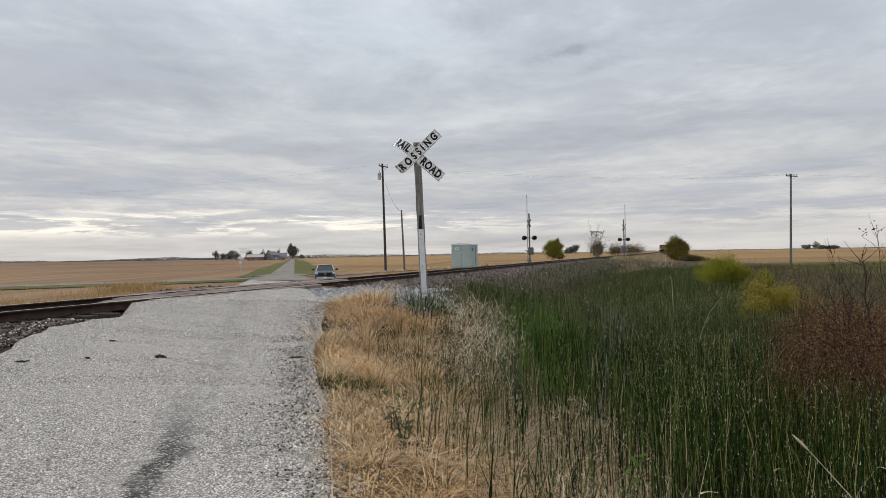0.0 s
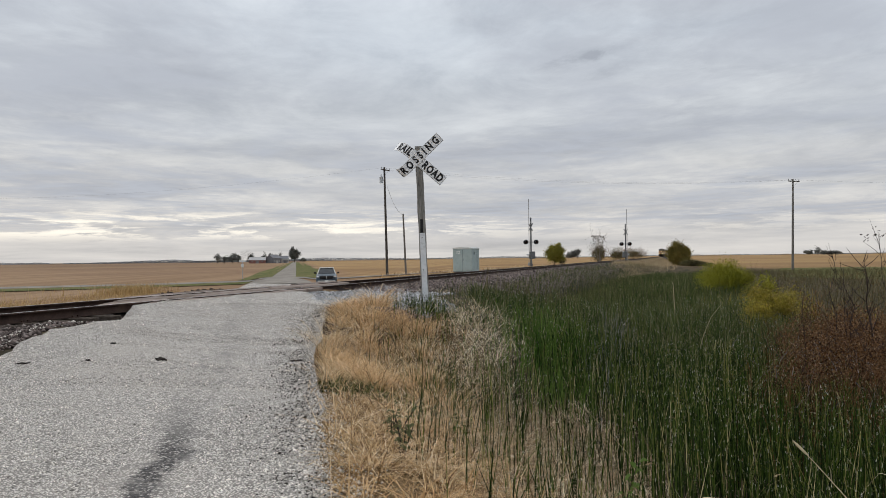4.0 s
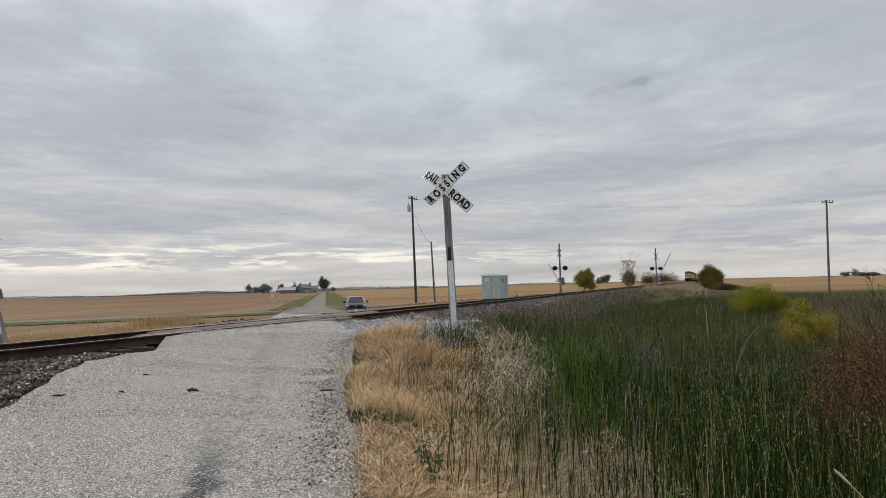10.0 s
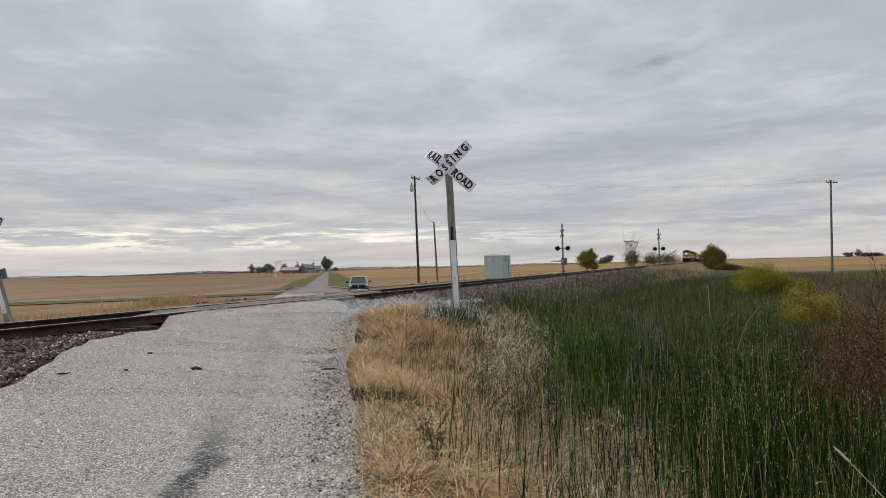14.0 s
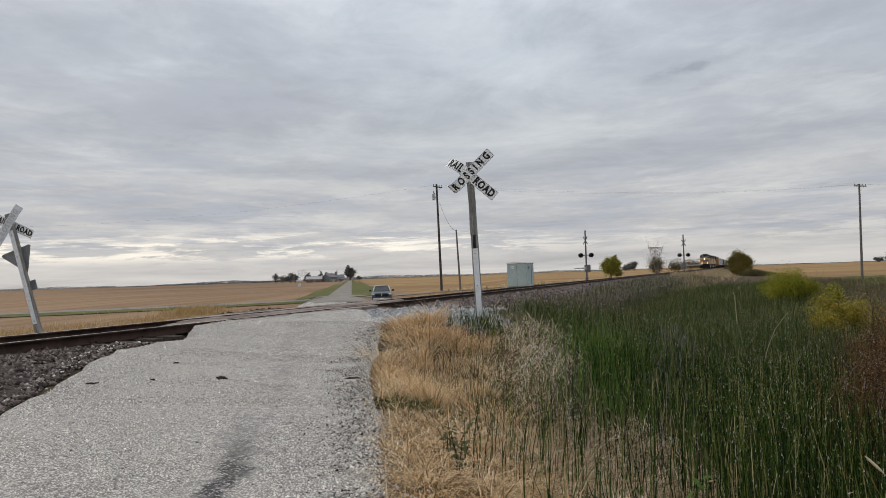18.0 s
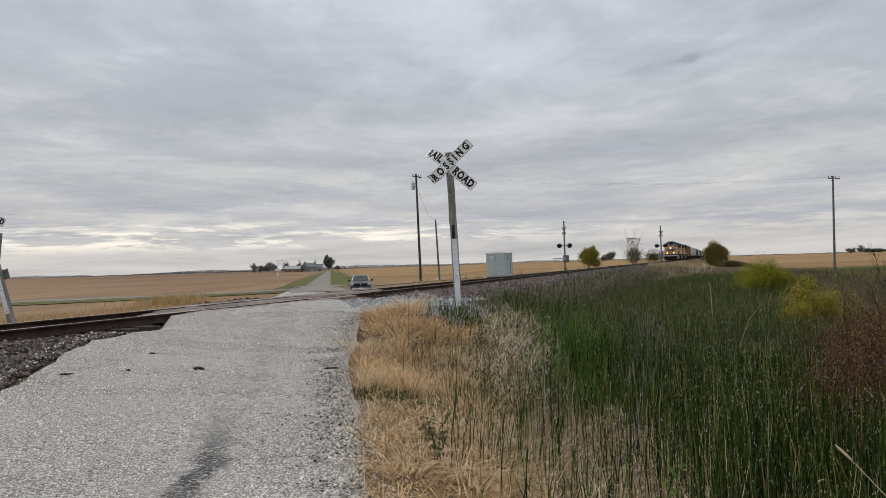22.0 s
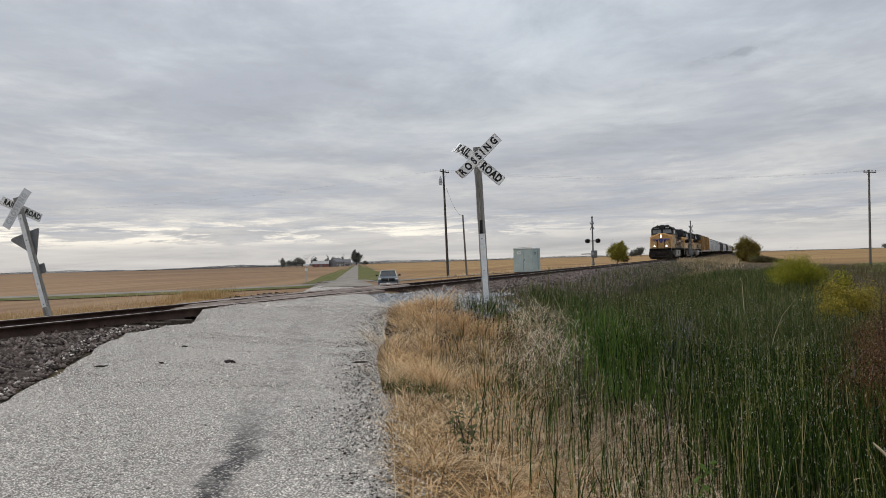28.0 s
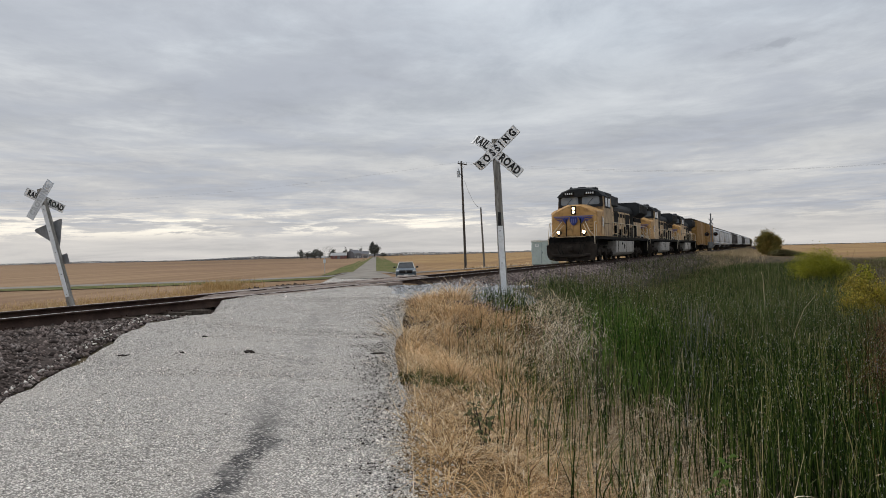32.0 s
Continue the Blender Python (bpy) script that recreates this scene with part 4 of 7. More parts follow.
def thing_part(name, parent, m=None):
    """A jointed part that carries its own pieces: a small hub mesh at the joint."""
    ob = part(name, rod(B(), (0, 0.02, 0), (0, 0.52, 0), 0.09, 0.09, 10), STEEL, parent)
    return ob


GATE_A, ARM_A = crossing_gate(10.1, 85.0, (-0.07, 0.998), 0.62, "grey crossing gate with red flashers beyond the track, arm swinging down")
GATE_B, ARM_B = crossing_gate(26.1, 105.0, (0.08, -0.997), 0.58, "grey crossing gate with red flashers in dry grass, arm swinging down")


# ---- the signal hut ----
def signal_hut():
    hut = thing("signal_hut", pose(2.02, 68.0, 0.27, 0, 0, -22), "pale blue-grey steel signal hut beside the track", "signal hut")
    body = block(B(), 0, 0, 1.12, 1.9, 1.9, 2.1, 0.02)
    part("body", body, HUT, hut)
    roof = prism(B(), ((-1.02, 0), (1.02, 0), (0.98, 0.10), (0, 0.16), (-0.98, 0.10)), 2.02, Matrix.Translation((0, 0, 2.17)) @ FACE)
    part("roof", roof, HUT_MARK, hut, "shallow overhanging pale steel roof")
    door = block(B(), 0.42, -0.962, 1.10, 0.82, 0.03, 1.86, 0.01)
    d = part("door", door, HUT, hut)
    part("door_handle", rod(B(), (0.12, -0.99, 1.05), (0.12, -0.99, 1.25), 0.015, seg=6), HUT_DARK, d)
    part("door_seam", block(B(), 0.0, -0.952, 1.10, 0.03, 0.02, 1.9), HUT_DARK, hut, "dark seam beside the door")
    part("side_seam", block(B(), 0.955, 0.3, 1.10, 0.02, 0.05, 1.7), HUT_DARK, hut)
    mark = B()
    block(mark, -0.42, -0.955, 1.93, 0.34, 0.008, 0.05)
    block(mark, -0.56, -0.955, 1.80, 0.06, 0.008, 0.22)
    block(mark, -0.28, -0.955, 1.80, 0.06, 0.008, 0.22)
    block(mark, -0.42, -0.955, 1.74, 0.12, 0.008, 0.10)
    part("white_mark", mark, HUT_MARK, hut, "unreadable white stencil mark")
    vent = B()
    for k in range(5):
        block(vent, 0.96, -0.4, 1.65 + k * 0.05, 0.02, 0.4, 0.03)
    part("vent", vent, HUT_DARK, hut)
    part("plinth", block(B(), 0, 0, 0.0, 1.75, 1.75, 0.5, 0.02), GRIME, hut)
    part("meter_box", block(B(), -1.05, -0.2, 1.45, 0.24, 0.5, 0.8, 0.02), HUT, hut)
    return hut


signal_hut()


# ---- poles and wires ----
def utility_pole(x, y, top, lean, paint, label, arm=None, gear=False, r=0.17):
    z = float(height(x, y))
    pole = thing("utility_pole", pose(x, y, z, 0, lean, 0), label, "utility pole")
    h = top - z
    part("shaft", rod(B(), (0, 0, -0.8), (0, 0, h), r, r * 0.66, 12), paint, pole)
    if arm:
        wide, turn, drop = arm
        beam = part("crossarm", block(B(), 0, -0.14, h - drop, wide, 0.10, 0.13, 0.01), paint, pole)
        beam.matrix_basis = Matrix.Rotation(radians(turn), 4, "Z")
        for k in (-0.45, -0.18, 0.18, 0.45):
            pin = rod(B(), (k * wide, -0.14, h - drop + 0.06), (k * wide, -0.14, h - drop + 0.2), 0.018, seg=6)
            rod(pin, (k * wide, -0.14, h - drop + 0.16), (k * wide, -0.14, h - drop + 0.28), 0.05, 0.035, 8)
            part("insulator", pin, GRIME, beam)
        for k in (-1, 1):
            part("brace", rod(B(), (k * 0.36 * wide, -0.15, h - drop), (0, -0.13, h - drop - 0.6), 0.015, seg=5), STEEL, beam)
    if gear:
        can = rod(B(), (-0.42, 0, h - 1.95), (-0.42, 0, h - 1.15), 0.21, 0.21, 14)
        rod(can, (-0.42, 0, h - 1.15), (-0.42, 0, h - 1.07), 0.21, 0.13, 14)
        t = part("transformer", can, STEEL, pole, "grey transformer can")
        part("bushing", rod(B(), (-0.42, 0, h - 1.07), (-0.42, 0, h - 0.8), 0.05, 0.03, 8), GRIME, t)
        part("bracket", block(B(), -0.2, 0, h - 1.6, 0.3, 0.1, 0.1), STEEL, pole)
        part("ground_wire", rod(B(), (0.15, -0.05, 0.2), (0.11, -0.04, h - 1.0), 0.012, seg=5), WIRE, pole)
    return pole


utility_pole(-7.1, 90.0, 12.93, -0.9, POLE_WOOD, "tall dark wooden utility pole with a transformer", (2.2, 65, 0.35), True)
utility_pole(-5.2, 98.0, 7.65, -2.1, GREY_POLE, "short grey wooden stub pole", None, False, 0.15)
utility_pole(45.3, 95.0, 11.32, 1.2, GREY_POLE, "grey wooden utility pole with a crossarm in the field", (1.9, 20, 0.3), False, 0.16)


def hang(name, a, b, sag, r, label):
    a, b = Vector(a), Vector(b)
    cu = bpy.data.curves.new(name, "CURVE")
    cu.dimensions, cu.bevel_depth, cu.bevel_resolution = "3D", r, 1
    sp = cu.splines.new("POLY")
    count = 24
    sp.points.add(count)
    for i in range(count + 1):
        t = i / count
        p = a.lerp(b, t)
        sp.points[i].co = (p.x, p.y, p.z - sag * 4 * t * (1 - t), 1)
    cu.materials.append(WIRE)
    return tagged(new(name, cu), label, "overhead wire", "overhead wires")


hang("overhead_wire", (-7.3, 89.7, 12.85), (-95, 121, 13.0), 1.6, 0.005, "thin dark overhead wire between poles")
hang("overhead_wire", (-6.9, 90.2, 12.85), (45.3, 95.0, 11.25), 1.0, 0.005, "thin dark overhead wire between poles")
hang("overhead_wire", (-6.9, 90.5, 12.6), (46.1, 95.2, 11.25), 1.0, 0.005, "thin dark overhead wire between poles")
hang("overhead_wire", (45.3, 95.0, 11.25), (130, 103, 11.6), 1.0, 0.005, "thin dark overhead wire between poles")
hang("overhead_wire", (-7.0, 90.2, 10.6), (-5.35, 98.0, 7.5), 0.9, 0.016, "slack service wire to the stub pole")
utility_pole(-95, 121, 13.0, 0, POLE_WOOD, "far wooden utility pole", (2.2, 65, 0.35))


# ---- the parked car ----
def parked_car():
    z = float(height(-10.7, 66.0)) - 0.02
    car = thing("parked_car", pose(-10.7, 66.0, z, 0, 0, 9), "parked dark blue-grey car with a pale roof facing the crossing", "car")
    # local: front towards -y
    bm = B()
    sections = [(-2.2, 0.30, 0.86, 0.76), (-2.05, 0.26, 0.95, 0.87), (-1.2, 0.25, 1.03, 0.91), (-0.75, 0.25, 1.08, 0.92), (0.4, 0.25, 1.08, 0.92), (1.9, 0.26, 1.06, 0.91), (2.3, 0.34, 0.98, 0.84)]
    rings = []
    for y, lo, hi, half in sections:
        rings.append([bm.verts.new((x, y, zz)) for x, zz in ((-half, lo), (-half - 0.03, (lo + hi) / 2), (-half + 0.03, hi - 0.05), (-half + 0.14, hi), (half - 0.14, hi), (half - 0.03, hi - 0.05), (half + 0.03, (lo + hi) / 2), (half, lo))])
    for a, b in zip(rings, rings[1:]):
        for i in range(8):
            bm.faces.new((a[i], a[(i + 1) % 8], b[(i + 1) % 8], b[i]))
    bm.faces.new(rings[0][::-1]), bm.faces.new(rings[-1])
    bmesh.ops.recalc_face_normals(bm, faces=bm.faces)
    part("body", bm, CAR_SILVER, car)
    cab = B()
    lower = [(-0.80, -0.85), (0.80, -0.85), (0.82, 1.6), (-0.82, 1.6)]
    upper = [(-0.62, 0.0), (0.62, 0.0), (0.62, 1.2), (-0.62, 1.2)]
    lo = [cab.verts.new((x, y, 1.06)) for x, y in lower]
    hi = [cab.verts.new((x, y, 1.56)) for x, y in upper]
    for i in range(4):
        cab.faces.new((lo[i], lo[(i + 1) % 4], hi[(i + 1) % 4], hi[i]))
    part("windows", cab, CAR_GLASS, car, "dark windscreen and side windows")
    roof = block(B(), 0, 0.6, 1.58, 1.30, 1.32, 0.07, 0.03)
    for sx in (-1, 1):
        rod(roof, (sx * 0.79, -0.83, 1.06), (sx * 0.62, 0.0, 1.57), 0.035, 0.035, 6)
    part("roof", roof, CAR_WHITE, car, "pale roof and pillars")
    part("grille", block(B(), 0, -2.22, 0.78, 1.16, 0.14, 0.27, 0.06), BLACK, car, "wide black grille")
    part("grille_bar", block(B(), 0, -2.30, 0.79, 0.05, 0.03, 0.24, 0.01), STEEL, car)
    part("bumper", block(B(), 0, -2.22, 0.40, 1.55, 0.16, 0.20, 0.04), CAR_WHITE, car)
    part("air_intake", block(B(), 0, -2.31, 0.31, 1.3, 0.06, 0.16, 0.02), BLACK, car)
    for sx in (-1, 1):
        h = part("headlight", block(B(), sx * 0.74, -2.16, 0.85, 0.24, 0.16, 0.13, 0.04), CAR_LAMP, car, "clear headlight")
        mir = block(B(), sx * 1.03, -0.62, 1.16, 0.2, 0.12, 0.15, 0.03)
        block(mir, sx * 0.93, -0.62, 1.11, 0.12, 0.05, 0.04)
        part("wing_mirror", mir, BLACK, car)
        for y in (-1.42, 1.42):
            w = part("wheel", rod(B(), (sx * 0.66, y, 0.34), (sx * 0.89, y, 0.34), 0.34, 0.34, 20), TYRE, car)
            part("rim", rod(B(), (sx * 0.885, y, 0.34), (sx * 0.90, y, 0.34), 0.22, 0.20, 12), STEEL, w)
    part("number_plate", block(B(), 0, -2.32, 0.46, 0.32, 0.02, 0.14), SIGN_WHITE, car, "pale plate with no readable marks")
    part("wipers", rod(B(), (-0.5, -0.88, 1.09), (0.3, -0.80, 1.11), 0.012, seg=5), BLACK, car)
    return car


parked_car()


def street_sign(x, y, label):
    z = float(height(x, y))
    s = thing("road_sign", pose(x, y, z, 0, 0, 12), label, "road sign")
    part("post", block(B(), 0, 0, 1.1, 0.07, 0.05, 2.4, 0.005), STEEL, s)
    part("panel", block(B(), 0, -0.05, 1.75, 0.34, 0.008, 0.42), SIGN_WORN, s, "pale back of a small sign")
    part("name_plate", block(B(), 0, -0.04, 2.35, 0.85, 0.01, 0.22), SIGN_WORN, s)
    return s


street_sign(-27.2, 98.0, "small grey road sign seen from behind at the junction")

# ---- the train: every vehicle has its front at x = 0, runs towards +x, rail tops at z = 0 ----
def loop_body(bm, rings):
    """Skins a row of equal rings of points."""
    vs = [[bm.verts.new(p) for p in ring] for ring in rings]
    k = len(vs[0])
    for a, b in zip(vs, vs[1:]):
        for i in range(k):
            bm.faces.new((a[i], a[(i + 1) % k], b[(i + 1) % k], b[i]))
    bm.faces.new(vs[0][::-1]), bm.faces.new(vs[-1])
    bmesh.ops.recalc_face_normals(bm, faces=bm.faces)
    return bm


def truck(owner, x, axles, r=0.5, gauge=0.76):
    """A bogie: side frames, bolster, springs, wheelsets."""
    bm = B()
    n = len(axles)
    lo, hi = x + min(axles) - 0.45, x + max(axles) + 0.45
    for side in (-1, 1):
        y = side * 1.02
        prism(bm, ((lo, 0.62), (lo + 0.25, 0.42), (lo + 0.7, 0.40), (lo + 0.9, 0.62), (hi - 0.9, 0.62), (hi - 0.7, 0.40), (hi - 0.25, 0.42), (hi, 0.62), (hi - 0.2, 0.86), (lo + 0.2, 0.86)), 0.16, Matrix.Translation((0, y, 0)) @ FACE)
        for a in axles:
            block(bm, x + a, y + side * 0.06, 0.5, 0.34, 0.2, 0.34, 0.04)
            rod(bm, (x + a, y, 0.5), (x + a, y + side * 0.22, 0.5), 0.14, 0.12, 10)
        for a, b in zip(axles, axles[1:]):
            rod(bm, (x + (a + b) / 2, y, 0.42), (x + (a + b) / 2, y, 0.8), 0.14, 0.14, 8)
    block(bm, x + sum(axles) / n, 0, 0.72, 0.5, 2.0, 0.3, 0.03)
    bogie = part("bogie", bm, GRIME, owner, "dark dusty bogie frame")
    for a in axles:
        w = B()
        for side in (-1, 1):
            rod(w, (x + a, side * (gauge - 0.07), r), (x + a, side * (gauge + 0.06), r), r, r, 20)
            rod(w, (x + a, side * (gauge - 0.10), r), (x + a, side * (gauge - 0.07), r), r + 0.03, r + 0.03, 20)
        rod(w, (x + a, -gauge, r), (x + a, gauge, r), 0.09, 0.09, 8)
        part("wheelset", w, GRIME, bogie)
    return bogie


def coupler(owner, x, way):
    bm = block(B(), x - way * 0.25, 0, 0.87, 0.7, 0.2, 0.22, 0.03)
    block(bm, x + way * 0.12, 0, 0.87, 0.26, 0.34, 0.30, 0.05)
    part("coupler", bm, GRIME, owner)


def handrail(owner, points, r=0.021):
    bm = B()
    for a, b in zip(points, points[1:]):
        rod(bm, a, b, r, r, 6)
    return part("handrail", bm, HANDRAIL, owner, "pale tubular handrail")


def locomotive(label):
    """A wide-nosed six-axle diesel locomotive, 22.3 m long."""
    loco = thing("locomotive", pose(0, 0, 0), label, "locomotive", "locomotives of the train")
    # frame, deck and pilot
    part("deck", block(B(), -11.2, 0, 1.55, 21.4, 3.0, 0.22, 0.03), SOOT, loco, "sooty black deck")
    part("sill", block(B(), -11.2, 0, 1.30, 20.6, 1.7, 0.34, 0.02), SOOT, loco)
    for way, x0 in ((1, -0.35), (-1, -22.0)):
        pilot = B()
        m = Matrix.Translation((x0, 0, 0)) @ Matrix.Rotation(radians(90), 4, "Z") @ FACE if way > 0 else Matrix.Translation((x0, 0, 0)) @ Matrix.Rotation(radians(-90), 4, "Z") @ FACE
        prism(pilot, ((-1.58, 0.50), (-1.42, 0.22), (-1.0, 0.12), (1.0, 0.12), (1.42, 0.22), (1.58, 0.50), (1.60, 1.12), (1.2, 1.30), (-1.2, 1.30), (-1.60, 1.12)), 0.10, m)
        rod(pilot, (x0 + way * 0.12, -1.2, 0.5), (x0 + way * 0.22, 0, 0.4), 0.09, 0.12, 6)
        rod(pilot, (x0 + way * 0.12, 1.2, 0.5), (x0 + way * 0.22, 0, 0.4), 0.09, 0.12, 6)
        part("pilot_plow", pilot, GRIME, loco, "grimy dark snow plough")
        end = B()
        block(end, x0 - way * 0.1, 0, 1.38, 0.3, 2.3, 0.5, 0.05)
        block(end, x0 + way * 0.05, 0, 1.62, 0.34, 1.9, 0.10, 0.03)
        part("anticlimber", end, SOOT, loco)
        part("anticlimber_stripe", block(B(), x0 + way * 0.225, 0, 1.63, 0.02, 1.9, 0.05), TAN, loco, "dusty yellow edge stripe")
        coupler(loco, x0 + way * 0.25, way)
        for y in (-0.85, -0.62, 0.62, 0.85):
            hoses = B()
            rod(hoses, (x0 + way * 0.1, y, 1.15), (x0 + way * 0.26, y * 0.9, 0.8), 0.03, 0.03, 6)
            rod(hoses, (x0 + way * 0.26, y * 0.9, 0.8), (x0 + way * 0.22, y * 0.75, 0.55), 0.03, 0.03, 6)
            part("air_hose", hoses, SOOT, loco)
        for y in (-1.3, 1.3):
            st = B()
            for k in range(4):
                block(st, x0 - way * 0.25, y, 0.42 + k * 0.34, 0.5, 0.42, 0.05)
            block(st, x0 - way * 0.02, y + 0.0, 0.95, 0.05, 0.44, 1.2)
            block(st, x0 - way * 0.5, y, 0.95, 0.05, 0.44, 1.2)
            part("steps", st, SOOT, loco)
            handrail(loco, [(x0 + way * 0.02, y * 1.13, 0.6), (x0 + way * 0.02, y * 1.13, 1.7), (x0 - way * 0.15, y * 1.1, 2.5), (x0 - way * 0.9, y * 1.1, 2.6)])
            handrail(loco, [(x0 - way * 0.55, y * 1.13, 0.6), (x0 - way * 0.55, y * 1.13, 2.4)])
        for s in (-1, 1):
            handrail(loco, [(x0 - way * 0.60, s * 0.74, 2.62), (x0 - way * 0.15, s * 1.12, 2.0), (x0 - way * 0.02, s * 1.44, 1.62), (x0 - way * 0.02, s * 1.44, 0.7)])
            handrail(loco, [(x0 - way * 0.60, s * 0.62, 2.42), (x0 - way * 0.1, s * 0.98, 1.9), (x0 + way * 0.05, s * 1.2, 1.62)])
    # nose: broad, with shoulders sloping up to the middle
    def ring(x, half, top, shoulder, low=1.66):
        return [(x, -half, low), (x, -half, shoulder - 0.1), (x, -half + 0.12, shoulder), (x, -0.42, top), (x, 0.42, top), (x, half - 0.12, shoulder), (x, half, shoulder - 0.1), (x, half, low)]
    nose = loop_body(B(), [ring(-1.05, 1.36, 3.58, 3.18), ring(-1.2, 1.48, 3.68, 3.30), ring(-3.2, 1.52, 3.78, 3.40)])
    part("nose", nose, YELLOW, loco, "weathered yellow nose")
    part("nose_top", loop_body(B(), [[(x, y, z + 0.012) for x, y, z in ring(a, b, c, d, d - 0.06)] for a, b, c, d in ((-1.35, 1.40, 3.67, 3.29), (-3.2, 1.46, 3.77, 3.39))]), YELLOW, loco)
    door = block(B(), -1.035, -0.35, 2.4, 0.03, 0.62, 1.35, 0.02)
    part("nose_door", door, YELLOW, loco)
    lamp_box = part("headlight_box", block(B(), -1.05, 0.0, 3.33, 0.10, 0.34, 0.56, 0.03), SOOT, loco)
    for z in (3.44, 3.21):
        part("headlight", rod(B(), (-1.0, 0, z), (-0.98, 0, z), 0.088, 0.083, 16), LAMP_WARM, lamp_box, "lit warm headlight")
    for y in (-0.80, 0.80):
        hood = part("ditch_light", rod(B(), (-0.5, y, 1.92), (-0.28, y, 1.92), 0.15, 0.15, 16), SOOT, loco)
        part("lens", rod(B(), (-0.28, y, 1.92), (-0.262, y, 1.92), 0.105, 0.10, 16), LAMP_DITCH, hood, "lit ditch light")
        part("ditch_bracket", block(B(), -0.42, y, 1.75, 0.16, 0.12, 0.2), SOOT, loco)
    # winged shield on the nose, as plain shapes
    front_face = Matrix.Translation((-1.0, 0, 2.76)) @ Matrix.Diagonal((1, 0.95, 1.25, 1)) @ Matrix.Rotation(radians(90), 4, "Z") @ FACE
    wings = part("wing_emblem", prism(B(), ((-1.33, 0.16), (1.33, 0.16), (1.33, 0.115), (0.5, 0.10), (-0.5, 0.10), (-1.33, 0.115)), 0.012, front_face), LOGO_GREY, loco, "grey and blue winged shield emblem")
    for s in (-1, 1):
        for k in range(3):
            part("feather", prism(B(), ((s * 0.78, 0.07 - k * 0.08), (s * (1.30 - k * 0.14), 0.07 - k * 0.08), (s * (1.24 - k * 0.14), 0.03 - k * 0.08), (s * 0.74, 0.03 - k * 0.08))[::s], 0.012, front_face), LOGO_BLUE, wings)
        part("inner_wing", prism(B(), ((s * 0.30, 0.09), (s * 0.80, 0.07), (s * 0.68, -0.10), (s * 0.52, -0.24), (s * 0.44, -0.10))[::s], 0.014, front_face), LOGO_BLUE, wings)
    part("shield", prism(B(), ((-0.26, 0.10), (0.26, 0.10), (0.27, -0.10), (0.15, -0.26), (0, -0.33), (-0.15, -0.26), (-0.27, -0.10)), 0.016, front_face), LOGO_BLUE, wings, "blue shield")
    for k in range(3):
        part("shield_bar", block(B(), -0.986, -0.13 + k * 0.13, 2.66, 0.012, 0.05, 0.24), LOGO_GREY, wings)
    for y in (-0.46, 0.46):
        part("grab_post", rod(B(), (-0.93, y, 1.68), (-0.93, y, 2.78), 0.035, 0.035, 8), SOOT, loco, "black upright grab post")
    for k in range(4):
        part("nose_step", block(B(), -1.03, 1.12, 2.0 + k * 0.2, 0.03, 0.2, 0.03), GRIME, loco)
    # cab
    def cab_ring(x, low, grow=0.0, top=4.82):
        return [(x, -1.52 - grow, low), (x, -1.52 - grow, 3.62), (x, -1.46 - grow, 4.28), (x, -1.22 - grow, 4.62 + grow), (x, -0.6, top + grow), (x, 0.6, top + grow), (x, 1.22 + grow, 4.62 + grow), (x, 1.46 + grow, 4.28), (x, 1.52 + grow, 3.62), (x, 1.52 + grow, low)]
    part("cab", loop_body(B(), [cab_ring(-3.0, 1.66), cab_ring(-5.6, 1.66)]), TAN, loco, "tall dusty yellow cab")
    def roof_ring(x, drop=0.0):
        return [(x, -1.48, 4.28), (x, -1.47, 4.34), (x, -1.23, 4.66 - drop), (x, -0.6, 4.88 - drop), (x, 0.6, 4.88 - drop), (x, 1.23, 4.66 - drop), (x, 1.47, 4.34), (x, 1.48, 4.28)]
    part("cab_roof", loop_body(B(), [roof_ring(-2.70, 0.10), roof_ring(-2.95), roof_ring(-5.75)]), ROOF_GREY, loco, "dark grey cab roof")
    front = prism(B(), ((-1.47, 3.60), (1.47, 3.60), (1.45, 4.30), (-1.45, 4.30)), 0.10, Matrix.Translation((-2.96, 0, 0)) @ Matrix.Rotation(radians(90), 4, "Z") @ FACE)
    surround = part("windscreen_surround", front, ROOF_GREY, loco, "dark grey window band")
    for y in (-0.70, 0.70):
        pane = prism(B(), ((-0.58, -0.20), (-0.50, -0.26), (0.50, -0.26), (0.58, -0.20), (0.56, 0.20), (0.46, 0.26), (-0.46, 0.26), (-0.56, 0.20)), 0.03, Matrix.Translation((-2.90, y, 4.02)) @ Matrix.Rotation(radians(90), 4, "Z") @ FACE)
        part("windscreen", pane, CAB_GLASS_SKY, surround, "windscreen pane with a sky reflection painted into its colour")
        part("wiper", rod(B(), (-2.87, y - 0.2, 3.78), (-2.87, y + 0.15, 4.16), 0.015, seg=5), SOOT, surround)
        board = part("number_board", block(B(), -2.70, y, 4.50, 0.10, 0.74, 0.24, 0.03), SOOT, loco, "black number board with unreadable marks")
        marks = B()
        for k in range(4):
            block(marks, -2.646, y - 0.21 + k * 0.14, 4.50, 0.012, 0.075, 0.11)
        part("number_marks", marks, SIGN_WORN, board, "pale bars")
    for s in (-1, 1):
        win = B()
        block(win, -3.7, s * 1.535, 3.9, 0.62, 0.04, 0.60, 0.02)
        block(win, -4.6, s * 1.535, 3.9, 0.72, 0.04, 0.60, 0.02)
        part("side_windows", win, CAB_GLASS_SKY, loco)
        part("window_frame", block(B(), -4.15, s * 1.527, 3.9, 1.75, 0.03, 0.74, 0.02), SOOT, loco, "black band round the cab windows")
